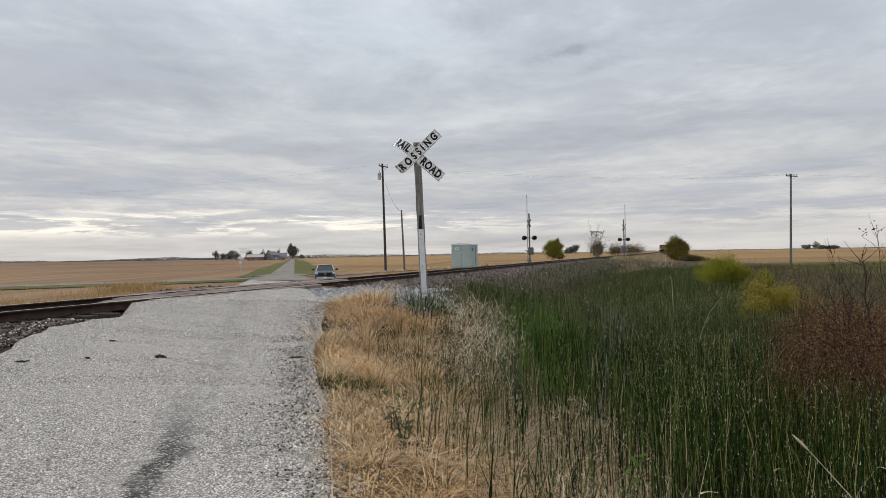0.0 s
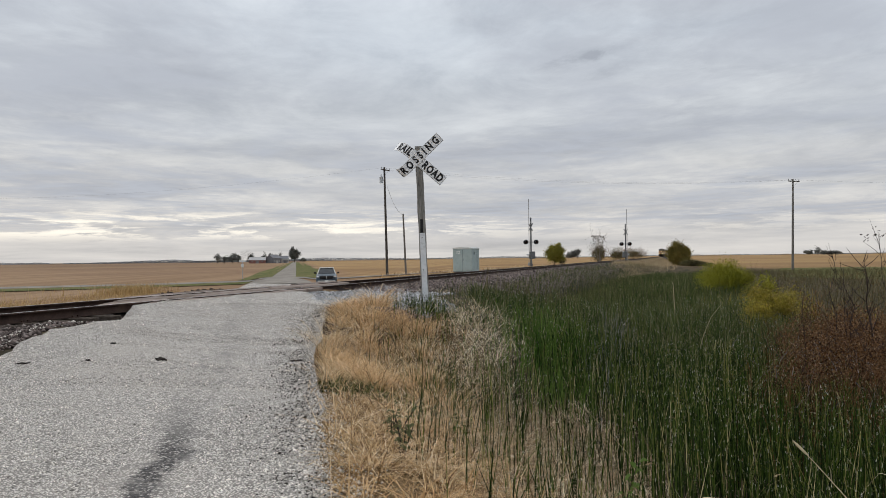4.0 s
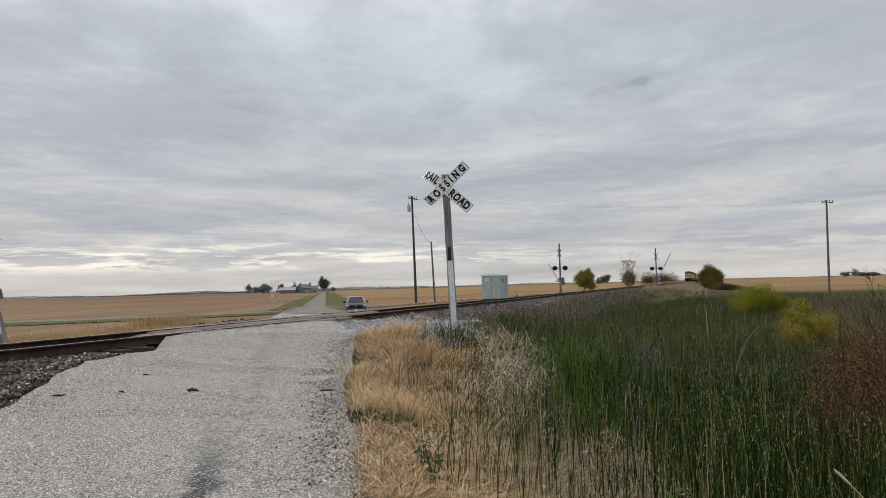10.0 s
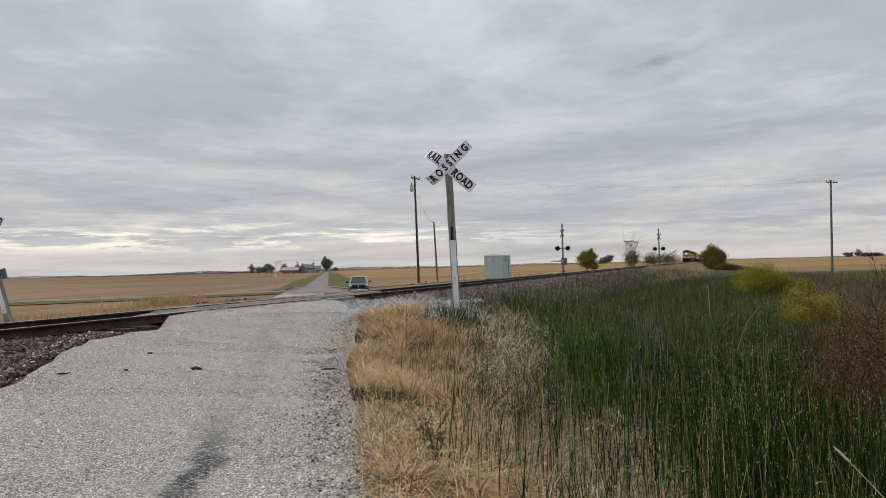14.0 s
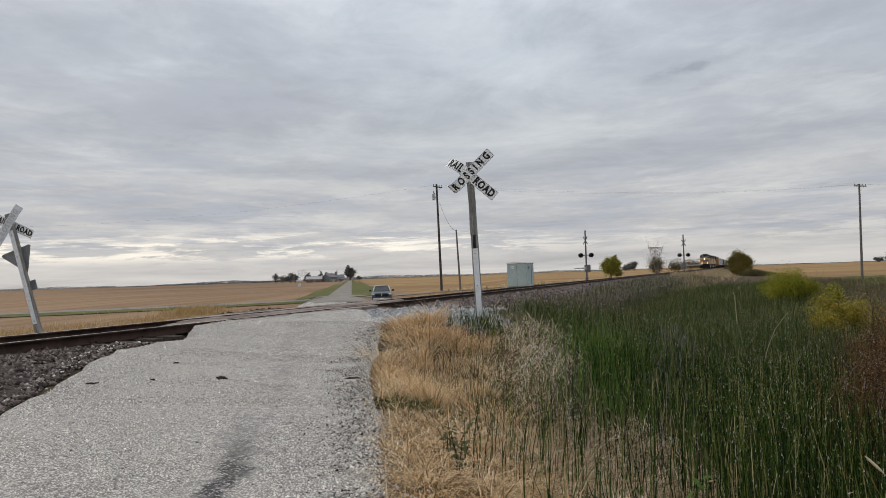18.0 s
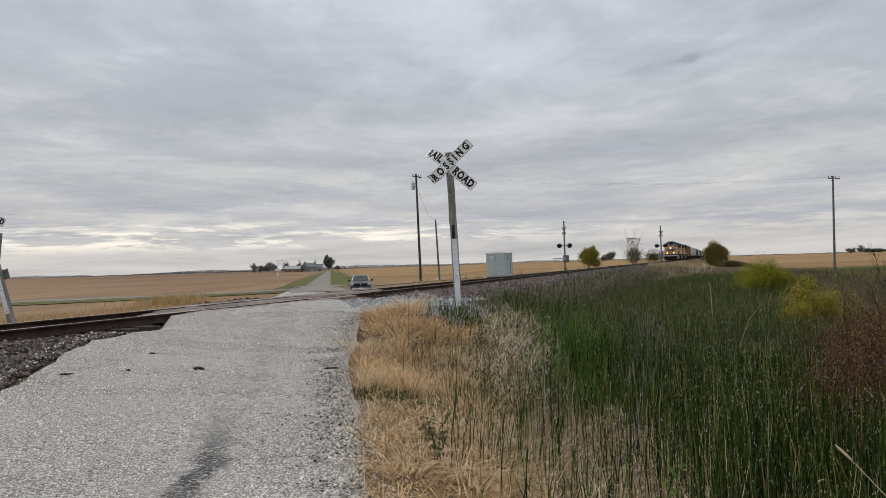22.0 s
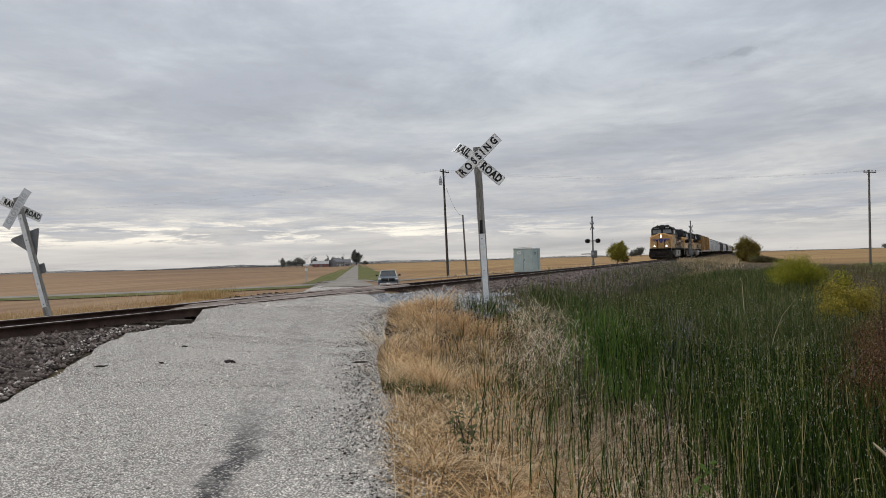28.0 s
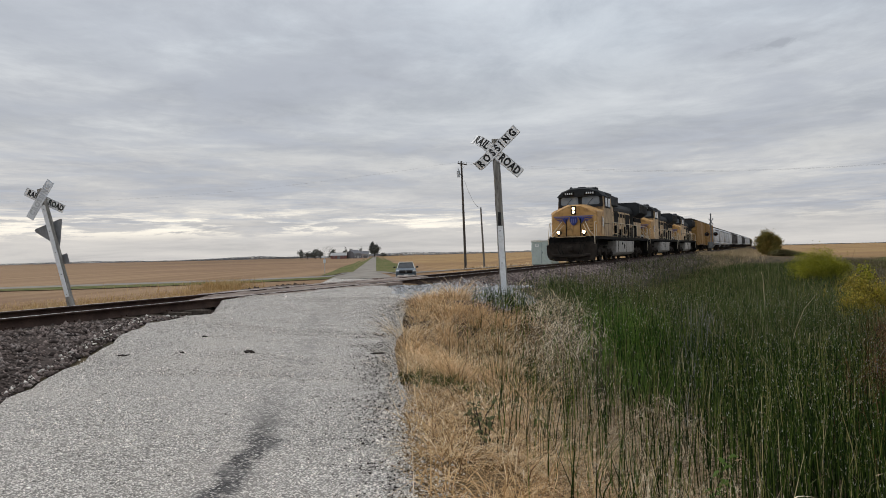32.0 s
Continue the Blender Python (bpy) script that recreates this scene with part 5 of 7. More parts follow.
        part("cab_door", block(B(), -2.5, s * 1.52, 2.35, 0.55, 0.05, 1.2, 0.02), TAN, loco)
        part("door_window", block(B(), -2.5, s * 1.55, 2.55, 0.30, 0.03, 0.6, 0.02), CAB_GLASS_SKY, loco)
        part("cab_seam", block(B(), -4.2, s * 1.533, 2.5, 2.5, 0.01, 0.03), GRIME, loco)
    kit = B()
    block(kit, -3.6, 0, 4.90, 0.5, 0.5, 0.14, 0.03)
    block(kit, -4.3, 0.6, 4.86, 0.7, 0.5, 0.2, 0.04)
    rod(kit, (-4.9, -0.5, 4.62), (-4.9, -0.5, 5.0), 0.02, 0.01, 5)
    rod(kit, (-3.3, -0.6, 4.86), (-3.0, -0.6, 4.88), 0.05, 0.09, 8)
    part("roof_gear", kit, ROOF_GREY, loco, "horn, aerial and cooler on the cab roof")
    for s in (-1, 1):
        # slanted openings high on the cab's rear and the cooler housing above them
        for k in range(3):
            part("slanted_vent", prism(B(), ((0, 0), (0.22, 0), (0.34, 0.34), (0.12, 0.34))[::1], 0.04, Matrix.Translation((-5.55 - k * 0.42, s * 1.25, 3.35)) @ FACE), SOOT, loco)
        part("cooler_housing", block(B(), -5.2, s * 1.2, 4.3, 1.6, 0.5, 0.6, 0.05), ROOF_GREY, loco, "dark cooler housing")
    # cabinets and grid box behind the cab
    part("equipment_cabinet", block(B(), -6.6, 0, 2.75, 1.9, 2.4, 2.2, 0.04), TAN, loco)
    grid = block(B(), -7.4, 0, 4.2, 3.5, 2.6, 0.70, 0.06)
    part("brake_grid_box", grid, ROOF_GREY, loco, "dark brake grid housing")
    for s in (-1, 1):
        louvre = B()
        for k in range(7):
            block(louvre, -7.4, s * 1.26, 3.86 + k * 0.085, 3.0, 0.03, 0.04)
        part("grid_louvres", louvre, SOOT, loco)
    # engine hood
    part("hood", loop_body(B(), [[(x, -0.92, 1.66), (x, -0.92, 3.85), (x, -0.72, 4.15), (x, 0.72, 4.15), (x, 0.92, 3.85), (x, 0.92, 1.66)] for x in (-7.5, -17.6)]), TAN, loco, "dusty yellow engine hood")
    part("hood_top", loop_body(B(), [[(x, -0.95, 3.62), (x, -0.95, 3.86), (x, -0.73, 4.18), (x, 0.73, 4.18), (x, 0.95, 3.86), (x, 0.95, 3.62)] for x in (-9.2, -17.6)]), ROOF_GREY, loco)
    for k in range(8):
        for s in (-1, 1):
            d = part("hood_door", block(B(), -8.6 - k * 1.12, s * 0.935, 2.65, 1.0, 0.03, 1.75, 0.01), TAN, loco)
            d2 = part("latch", block(B(), -8.25 - k * 1.12, s * 0.96, 2.65, 0.05, 0.03, 0.12), GRIME, d)
    part("exhaust", block(B(), -13.0, 0, 4.30, 1.1, 0.6, 0.35, 0.05), SOOT, loco)
    part("engine_vents", block(B(), -11.2, 0, 4.25, 1.5, 1.0, 0.22, 0.04), SOOT, loco)
    # radiator section, flared at the top
    part("radiator_cabin", block(B(), -19.4, 0, 2.7, 3.7, 1.9, 2.1, 0.04), TAN, loco)
    part("radiator_wings", loop_body(B(), [[(x, -0.95, 3.4), (x, -1.5, 3.75), (x, -1.5, 4.45), (x, -1.2, 4.62), (x, 1.2, 4.62), (x, 1.5, 4.45), (x, 1.5, 3.75), (x, 0.95, 3.4)] for x in (-17.2, -21.4)]), ROOF_GREY, loco, "dark flared radiator housing")
    for s in (-1, 1):
        lv = B()
        for k in range(8):
            block(lv, -19.3, s * 1.505, 3.8 + k * 0.08, 3.6, 0.02, 0.035)
        part("radiator_louvres", lv, SOOT, loco)
        part("intake_screen", block(B(), -16.6, s * 0.95, 3.2, 1.6, 0.05, 0.9, 0.02), SOOT, loco)
        # walkway rails and posts
        points = [(-6.0, s * 1.44, 2.65), (-21.2, s * 1.44, 2.65)]
        handrail(loco, points)
        for k in range(10):
            x = -6.2 - k * 1.65
            handrail(loco, [(x, s * 1.44, 1.66), (x, s * 1.44, 2.65)], 0.018)
        part("deck_edge", block(B(), -11.2, s * 1.505, 1.60, 21.0, 0.012, 0.05), GRIME, loco)
        pipes = B()
        for k in range(6):
            rod(pipes, (-7.0 - k * 1.9, s * 0.98, 1.75 + 0.1 * (k % 3)), (-8.4 - k * 1.9, s * 0.98, 1.75 + 0.1 * (k % 3)), 0.04, 0.04, 6)
            block(pipes, -7.6 - k * 1.9, s * 1.02, 2.0 + 0.25 * (k % 2), 0.5, 0.14, 0.55, 0.02)
        part("pipework", pipes, SOOT, loco, "dark pipes and boxes along the hood")
        part("dark_bay", block(B(), -10.0, s * 0.94, 3.15, 1.5, 0.04, 0.9, 0.01), SOOT, loco)
        part("dark_bay", block(B(), -14.6, s * 0.94, 2.9, 1.7, 0.04, 1.2, 0.01), SOOT, loco)
        part("cabinet_panel", block(B(), -6.6, s * 1.215, 2.9, 1.1, 0.03, 1.3, 0.01), SOOT, loco)
    # tank and bogies
    tank = loop_body(B(), [[(x, -1.30 * k, 0.40), (x, -1.46 * k, 0.56), (x, -1.48 * k, 1.38), (x, 1.48 * k, 1.38), (x, 1.46 * k, 0.56), (x, 1.30 * k, 0.40), (x, 0.9, 0.30), (x, -0.9, 0.30)]
                           for x, k in ((-7.3, 0.97), (-7.38, 1.0), (-14.32, 1.0), (-14.4, 0.97))])
    part("fuel_tank", tank, TANK_GREY, loco, "pale grey fuel tank")
    for s in (-1, 1):
        for x in (-7.9, -10.85, -13.8):
            part("tank_strap", block(B(), x, s * 1.485, 0.97, 0.07, 0.02, 0.84), GRIME, loco)
        part("tank_gauge", block(B(), -10.2, s * 1.49, 1.0, 0.10, 0.03, 0.36, 0.01), SOOT, loco)
        part("filler_cap", rod(B(), (-9.4, s * 1.47, 1.2), (-9.4, s * 1.53, 1.2), 0.09, 0.07, 10), SOOT, loco)
        part("air_tank", rod(B(), (-7.4, s * 0.95, 1.45), (-14.2, s * 0.95, 1.45), 0.16, 0.16, 10), SOOT, loco, "black air reservoir")
        for k in range(9):
            part("door_gap", block(B(), -8.04 - k * 1.12, s * 0.925, 2.68, 0.06, 0.02, 1.9), SOOT, loco)
        for k in range(8):
            x = -8.6 - k * 1.12
            part("door_louvre", block(B(), x, s * 0.955, 3.32, 0.74, 0.02, 0.28, 0.005), SOOT, loco)
            part("hinge", block(B(), x - 0.44, s * 0.955, 2.2, 0.07, 0.03, 0.18), GRIME, loco)
        part("walkway_conduit", rod(B(), (-6.2, s * 1.2, 1.76), (-21.0, s * 1.2, 1.76), 0.06, 0.06, 6), SOOT, loco)
        part("sand_filler", block(B(), -6.0, s * 1.15, 2.1, 0.5, 0.5, 0.8, 0.03), SOOT, loco)
        part("equipment_rack", block(B(), -15.9, s * 1.05, 2.1, 2.2, 0.26, 0.8, 0.03), GRIME, loco, "grimy equipment rack")
        part("oil_filter", rod(B(), (-17.0, s * 1.12, 1.75), (-17.0, s * 1.12, 2.7), 0.17, 0.17, 10), SOOT, loco)
        # black strip added as the shadow below the flared radiator housing
        part("radiator_painted_shadow", block(B(), -19.3, s * 0.97, 3.2, 3.6, 0.05, 0.35), SOOT, loco)
    truck(loco, -4.9, (-2.0, 0.0, 2.0), 0.53)
    truck(loco, -17.4, (-2.0, 0.0, 2.0), 0.53)
    return loco


def freight_shell(label, group, length):
    car = thing("freight_car", pose(0, 0, 0), label, "freight car", group)
    part("underframe", block(B(), -length / 2, 0, 0.98, length - 0.8, 1.2, 0.3, 0.03), GRIME, car)
    truck(car, -2.2, (-0.88, 0.88), 0.45)
    truck(car, -length + 2.2, (-0.88, 0.88), 0.45)
    coupler(car, -0.1, 1)
    coupler(car, -length + 0.1, -1)
    for x in (-0.75, -length + 0.75):
        lad = B()
        for k in range(9):
            rod(lad, (x - 0.2, 1.53, 0.7 + k * 0.42), (x + 0.2, 1.53, 0.7 + k * 0.42), 0.014, 0.014, 5)
        part("ladder", lad, GRIME, car)
        part("end_sill", block(B(), x, 0, 1.0, 0.4, 2.7, 0.3, 0.02), GRIME, car)
    return car


def boxcar(label):
    L = 17.0
    car = freight_shell(label, "boxcars of the train", L)
    body = loop_body(B(), [[(x, -1.5, 1.05), (x, -1.5, 4.75), (x, -0.8, 4.98), (x, 0.8, 4.98), (x, 1.5, 4.75), (x, 1.5, 1.05)] for x in (-0.7, -L + 0.7)])
    part("body", body, BOX_YELLOW, car)
    part("roof", loop_body(B(), [[(x, -1.54, 4.74), (x, -0.8, 5.02), (x, 0.8, 5.02), (x, 1.54, 4.74), (x, 1.5, 4.68), (x, -1.5, 4.68)] for x in (-0.65, -L + 0.65)]), GRIME, car, "dull roof")
    for s in (-1, 1):
        for k in range(11):
            x = -1.2 - k * 1.46
            if abs(x + L / 2) > 1.6:
                part("rib", block(B(), x, s * 1.52, 2.9, 0.09, 0.06, 3.6), BOX_YELLOW, car)
        door = part("door", block(B(), -L / 2, s * 1.56, 2.75, 3.0, 0.06, 3.1, 0.02), BOX_YELLOW, car)
        for k in range(4):
            part("door_rib", block(B(), -L / 2, s * 1.6, 1.6 + k * 0.75, 2.9, 0.04, 0.08), BOX_YELLOW, door)
        part("door_track", block(B(), -L / 2, s * 1.57, 1.15, 7.0, 0.06, 0.08), GRIME, car)
    for x in (-0.68, -L + 0.68):
        e = B()
        for k in range(9):
            block(e, x, 0, 1.4 + k * 0.38, 0.12, 2.8, 0.12, 0.03)
        part("end_corrugation", e, BOX_YELLOW, car)
    return car


def hopper(label, paint):
    L = 18.2
    car = freight_shell(label, "covered hoppers of the train", L)
    def ring(x, low, half):
        return [(x, -half * 0.85, low), (x, -half, low + 0.35), (x, -half, 3.9), (x, -half * 0.86, 4.35), (x, -half * 0.5, 4.6), (x, half * 0.5, 4.6), (x, half * 0.86, 4.35), (x, half, 3.9), (x, half, low + 0.35), (x, half * 0.85, low)]
    part("body", loop_body(B(), [ring(-1.3, 3.0, 1.5), ring(-3.6, 1.5, 1.57), ring(-L + 3.6, 1.5, 1.57), ring(-L + 1.3, 3.0, 1.5)]), paint, car)
    for k in range(3):
        x = -L / 2 + (k - 1) * 4.0
        out = loop_body(B(), [[(x + a * h, -1.2 * h, z), (x + a * h, 1.2 * h, z), (x - a * h, 1.2 * h, z), (x - a * h, -1.2 * h, z)] for a, h, z in ((1.8, 1.0, 1.55), (1.2, 0.45, 0.62))])
        part("outlet", out, paint, car)
    for s in (-1, 1):
        for k in range(12):
            part("rib", block(B(), -3.2 - k * 1.07, s * 1.57, 2.85, 0.07, 0.05, 2.2), paint, car)
        part("side_sill", block(B(), -L / 2, s * 1.50, 1.5, L - 2.2, 0.12, 0.24, 0.02), paint, car)
        part("side_band", block(B(), -L / 2, s * 1.585, 3.98, L - 5, 0.03, 0.16), GRIME, car)
    part("hatch", block(B(), -L / 2, 0, 4.68, L - 5, 0.6, 0.12, 0.03), paint, car)
    part("roof_walk", block(B(), -L / 2, 0.75, 4.70, L - 3, 0.4, 0.06), GRIME, car)
    for x in (-0.9, -L + 0.9):
        e = B()
        for y in (-1.2, 1.2):
            rod(e, (x, y, 1.1), (x, y, 3.4), 0.05, 0.05, 6)
            rod(e, (x, y, 1.2), (x + (-0.8 if x > -5 else 0.8), y, 2.8), 0.05, 0.05, 6)
        part("end_posts", e, GRIME, car)
    return car


def make_train():
    lead = locomotive("weathered yellow diesel locomotive with a winged shield and lit headlights")
    second = locomotive("dusty yellow and black diesel locomotive behind the leader")
    # the trailing engines run with their lamps dark
    for o in second.children_recursive:
        for slot in o.material_slots:
            if slot.material in (LAMP_WARM, LAMP_DITCH):
                slot.link = "OBJECT"
                slot.material = CAR_LAMP
    third = copy_thing(second, pose(0, 0, 0))
    box = boxcar("yellow-brown ribbed boxcar with sliding doors")
    box2 = copy_thing(box, pose(0, 0, 0))
    grey = hopper("pale grey covered hopper car with ribbed sides", HOPPER_GREY)
    dark = hopper("dark covered hopper car with ribbed sides", CAR_DARK)
    cars = [(lead, 22.6), (second, 22.6), (third, 22.6), (box, 17.4), (box2, 17.4), (grey, 18.6)]
    cars += [(copy_thing(grey, pose(0, 0, 0)), 18.6) for k in range(3)]
    cars.append((dark, 18.6))
    for kind in "dggddggggddd":
        cars.append((copy_thing(grey if kind == "g" else dark, pose(0, 0, 0)), 18.6))
    return cars


TRAIN = make_train()

# ---- clouds: a thin drifting sheet over the whole sky ----
CLOUD_DRIFT = (2.9, 0.8)


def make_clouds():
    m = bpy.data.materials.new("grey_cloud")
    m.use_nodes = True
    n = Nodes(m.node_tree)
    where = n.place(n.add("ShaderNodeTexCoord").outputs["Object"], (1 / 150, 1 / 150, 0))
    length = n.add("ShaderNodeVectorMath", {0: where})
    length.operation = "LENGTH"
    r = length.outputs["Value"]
    broad = n.noise(n.place(where, (0.36, 0.27, 1), (3.1, 0.4, 0)), 1.0, 5, 0.55, 0.5)
    fine = n.noise(n.place(where, (0.9, 0.8, 1), (1.0, 7.3, 0)), 1.3, 6, 0.6, 0.5)
    torn = n.noise(n.place(where, (1.1, 0.75, 1), (5.0, 2.3, 0)), 3.4, 8, 0.66, 0.4)
    body = n.math("ADD", n.math("ADD", n.math("MULTIPLY", broad, 0.56), n.math("MULTIPLY", fine, 0.28)), n.math("MULTIPLY", torn, 0.16))
    alpha = n.step(body, 0.40, 0.62)
    # one darker ragged wisp
    rag = n.noise(n.place(where, (1, 0.6, 1)), 4.5, 6, 0.65, 0.6)
    wisp = None
    for cx, cy, long, wide in ((0.655, 3.56, 0.34, 0.11), (0.80, 3.95, 0.22, 0.12)):
        flake = n.place(n.place(where, (1, 1, 1), (-cx, -cy, 0)), (1, 1, 1), (0, 0, 0), (0, 0, radians(60)))
        fx = n.add("ShaderNodeSeparateXYZ", {0: flake}).outputs["X"]
        fy = n.add("ShaderNodeSeparateXYZ", {0: flake}).outputs["Y"]
        d = n.math("SQRT", n.math("ADD", n.math("POWER", n.math("DIVIDE", fx, long), 2.0), n.math("POWER", n.math("DIVIDE", fy, wide), 2.0)))
        one = n.step(n.math("ADD", d, n.math("MULTIPLY", rag, 2.6)), 2.5, 1.3)
        wisp = one if wisp is None else n.math("MAXIMUM", wisp, n.math("MULTIPLY", one, 0.6))
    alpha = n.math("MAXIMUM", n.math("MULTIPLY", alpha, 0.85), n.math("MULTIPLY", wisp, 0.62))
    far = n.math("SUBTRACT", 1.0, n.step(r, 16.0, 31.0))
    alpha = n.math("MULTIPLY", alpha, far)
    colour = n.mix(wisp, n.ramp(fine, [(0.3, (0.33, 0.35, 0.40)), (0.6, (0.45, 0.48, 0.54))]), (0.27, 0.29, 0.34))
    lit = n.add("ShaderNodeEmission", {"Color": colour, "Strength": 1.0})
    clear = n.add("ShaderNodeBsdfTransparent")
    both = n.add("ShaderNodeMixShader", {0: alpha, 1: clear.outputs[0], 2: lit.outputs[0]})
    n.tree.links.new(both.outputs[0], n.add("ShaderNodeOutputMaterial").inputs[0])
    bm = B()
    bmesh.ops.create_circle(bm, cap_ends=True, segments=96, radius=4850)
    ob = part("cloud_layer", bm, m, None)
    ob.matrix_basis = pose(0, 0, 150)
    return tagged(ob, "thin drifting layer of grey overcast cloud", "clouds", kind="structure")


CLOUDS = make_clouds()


# ---- trees, bushes and farms far off ----
def leaves(count, spot, size, seed, flat=0.0):
    """Arrays of count small leaf quads; spot(rng) gives the points (count, 3)."""
    rng = np.random.default_rng(seed)
    P = spot(rng, count)
    count = len(P)
    a = rng.normal(size=(count, 3))
    a /= np.linalg.norm(a, axis=1, keepdims=True)
    b = np.cross(a, rng.normal(size=(count, 3)))
    b /= np.linalg.norm(b, axis=1, keepdims=True)
    s = size * rng.uniform(0.6, 1.4, (count, 1))
    a, b = a * s, b * s * 0.55
    V = np.stack([P - a, P + b, P + a, P - b], 1).reshape(-1, 3)
    F = np.arange(count * 4).reshape(-1, 4)
    return V, F


def puffs(rng, count, centre, radii, clumps, spread):
    """Points in many clumps that fill an uneven crown."""
    c = rng.normal(size=(clumps, 3))
    c /= np.linalg.norm(c, axis=1, keepdims=True)
    lump = 0.76 + 0.32 * np.sin(c[:, :1] * 4.1 + c[:, 1:2] * 3.3 + clumps) + 0.10 * np.sin(c[:, 2:3] * 9 + c[:, :1] * 7)
    c *= rng.uniform(0.3, 1.0, (clumps, 1)) ** 0.6 * lump
    c[:, 2] = np.where(c[:, 2] < -0.55, -c[:, 2], c[:, 2])
    pick = rng.integers(0, clumps, count)
    p = c[pick] + rng.normal(size=(count, 3)) * spread * rng.uniform(0.5, 1.3, (clumps, 1))[pick]
    return p * np.asarray(radii) + np.asarray(centre)


def limbs(bm, rng, base, tip, r, depth, spread):
    """A branching frame of tapered limbs."""
    rod(bm, base, tip, r, r * 0.6, 6 if depth > 1 else 4, caps=False)
    if depth <= 0:
        return
    way = Vector(tip) - Vector(base)
    for k in range(3):
        turn = Vector(np.clip(rng.normal(size=3), -1.5, 1.5)) * spread * way.length
        start = Vector(base).lerp(Vector(tip), 0.5 + 0.25 * k)
        limbs(bm, rng, start, start + way * (0.5 - 0.1 * k) + turn, r * 0.5, depth - 1, spread)


def bush(name, x, y, wide, tall, leaf, count, paint, label, category, seed, low=0.0, clumps=40, spread=0.2, trunk=0.25, z=None):
    rng = np.random.default_rng(seed)
    z = float(height(x, y)) if z is None else z
    t = thing(name, pose(x, y, z), label, category)
    stems = 5 if trunk < 0.3 else 1
    for k in range(stems):
        bm = B()
        lean = rng.normal(size=2) * wide * 0.12
        limbs(bm, rng, (0.1 * lean[0], 0.1 * lean[1], -0.2), (lean[0], lean[1], tall * 0.5), 0.012 * tall if stems > 1 else 0.035 * tall, 2, 0.22)
        part("trunk" if stems == 1 else "stem", bm, BARK, t)
    mid = tall * (0.48 + low)
    V, F = leaves(count, lambda g, c: puffs(g, c, (0, 0, mid), (wide / 2, wide / 2, tall * (0.52 - low)), clumps, spread), leaf, seed)
    V[:, 2] = np.maximum(V[:, 2], 0.05)
    crown = raw_mesh("crown", V, F, paint)
    crown.parent = t
    return t


bush("round_bush", 17.8, 118.0, 3.7, 3.6, 0.085, 20000, LEAF_OLIVE, "round olive-green bush beyond the track", "bush", 11, z=0.25, clumps=90, spread=0.14)
bush("roadside_bush", 38.4, 120.0, 4.3, 3.8, 0.085, 28000, LEAF_RUST, "dense olive and rust-brown bush beside the track", "bush", 12, clumps=110, spread=0.15, z=-0.3)
bush("willow_bush", 15.4, 40.0, 3.2, 2.0, 0.026, 52000, WILLOW, "low spreading yellow-green willow bush", "bush", 13, clumps=140, spread=0.17)
bush("golden_bush", 9.9, 22.3, 1.9, 1.35, 0.022, 17000, GOLDEN, "feathery golden-yellow bush in the ditch", "bush", 15, clumps=40, spread=0.2)
bush("golden_bush", 8.9, 21.0, 1.2, 1.0, 0.022, 9000, GOLDEN, "feathery golden-yellow bush in the ditch", "bush", 16, clumps=50, spread=0.2)
for k, (x, y, w, h) in enumerate(((35.5, 104.0, 3.5, 0.9), (37.0, 108.0, 4.0, 1.15), (39.0, 112.0, 4.5, 1.0), (33.6, 99.0, 3.0, 0.8))):
    bush("low_shrub", x, y, w, h, 0.06, 7000, DULL if k % 2 else REED_FAR, "low dull green shrub before the roadside bush", "bush", 17 + k, clumps=60, spread=0.2)
bush("small_willow", 14.3, 32.5, 1.0, 1.45, 0.04, 2200, WILLOW, "small yellow-green willow shrub", "bush", 14)


def bare_tree(x, y, wide, tall, z, seed, label, paint=LEAF_HAZED, count=260):
    rng = np.random.default_rng(seed)
    t = thing("bare_tree", pose(x, y, z), label, "tree")
    for k in range(6):
        bm = B()
        tip = (wide * 0.42 * rng.uniform(-1, 1), wide * 0.42 * rng.uniform(-1, 1), tall * rng.uniform(0.5, 0.85))
        limbs(bm, rng, (tip[0] * 0.1, tip[1] * 0.1, -0.2), tip, 0.03, 3, 0.16)
        part("stem", bm, PALE_BARK, t)
    V, F = leaves(count, lambda g, c: np.stack([g.normal(0, wide * 0.26, c), g.normal(0, wide * 0.26, c), tall * (0.98 - 0.45 * g.random(c) ** 2)], 1), 0.13, seed)
    crown = raw_mesh("crown", V, F, paint)
    crown.parent = t
    return t


bare_tree(31.8, 150.0, 3.4, 5.9, 0.0, 21, "nearly bare bushy tree with a few last leaves", TWIG_LEAF, 230)
for k, (s, q, w, h) in enumerate(((172, 7, 4, 3.0), (196, 9, 5, 3.4), (222, 7, 5, 2.8), (250, 8, 6, 2.9), (285, 7, 7, 3.0), (320, 8, 7, 3.2), (360, 8, 8, 3.5), (410, 9, 9, 4))):
    x, y = track_xy(s, q)
    bush("brush_thicket", x, y, w, h * 1.35, 0.10, 2600, BROWN if k % 2 else DULL, "low brown leafless brush along the track", "bush", 30 + k, spread=0.26, z=0.1)
bush("field_shrub", 25.6, 160.0, 2.6, 1.6, 0.1, 700, DULL, "small dull shrub in the field edge", "bush", 45, z=-0.1)


def far_tree(u, y, wide, tall, seed, label="dark far tree by the farm", paint=LEAF_HAZED, count=900):
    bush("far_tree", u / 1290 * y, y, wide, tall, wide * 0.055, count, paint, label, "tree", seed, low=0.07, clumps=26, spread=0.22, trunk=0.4)


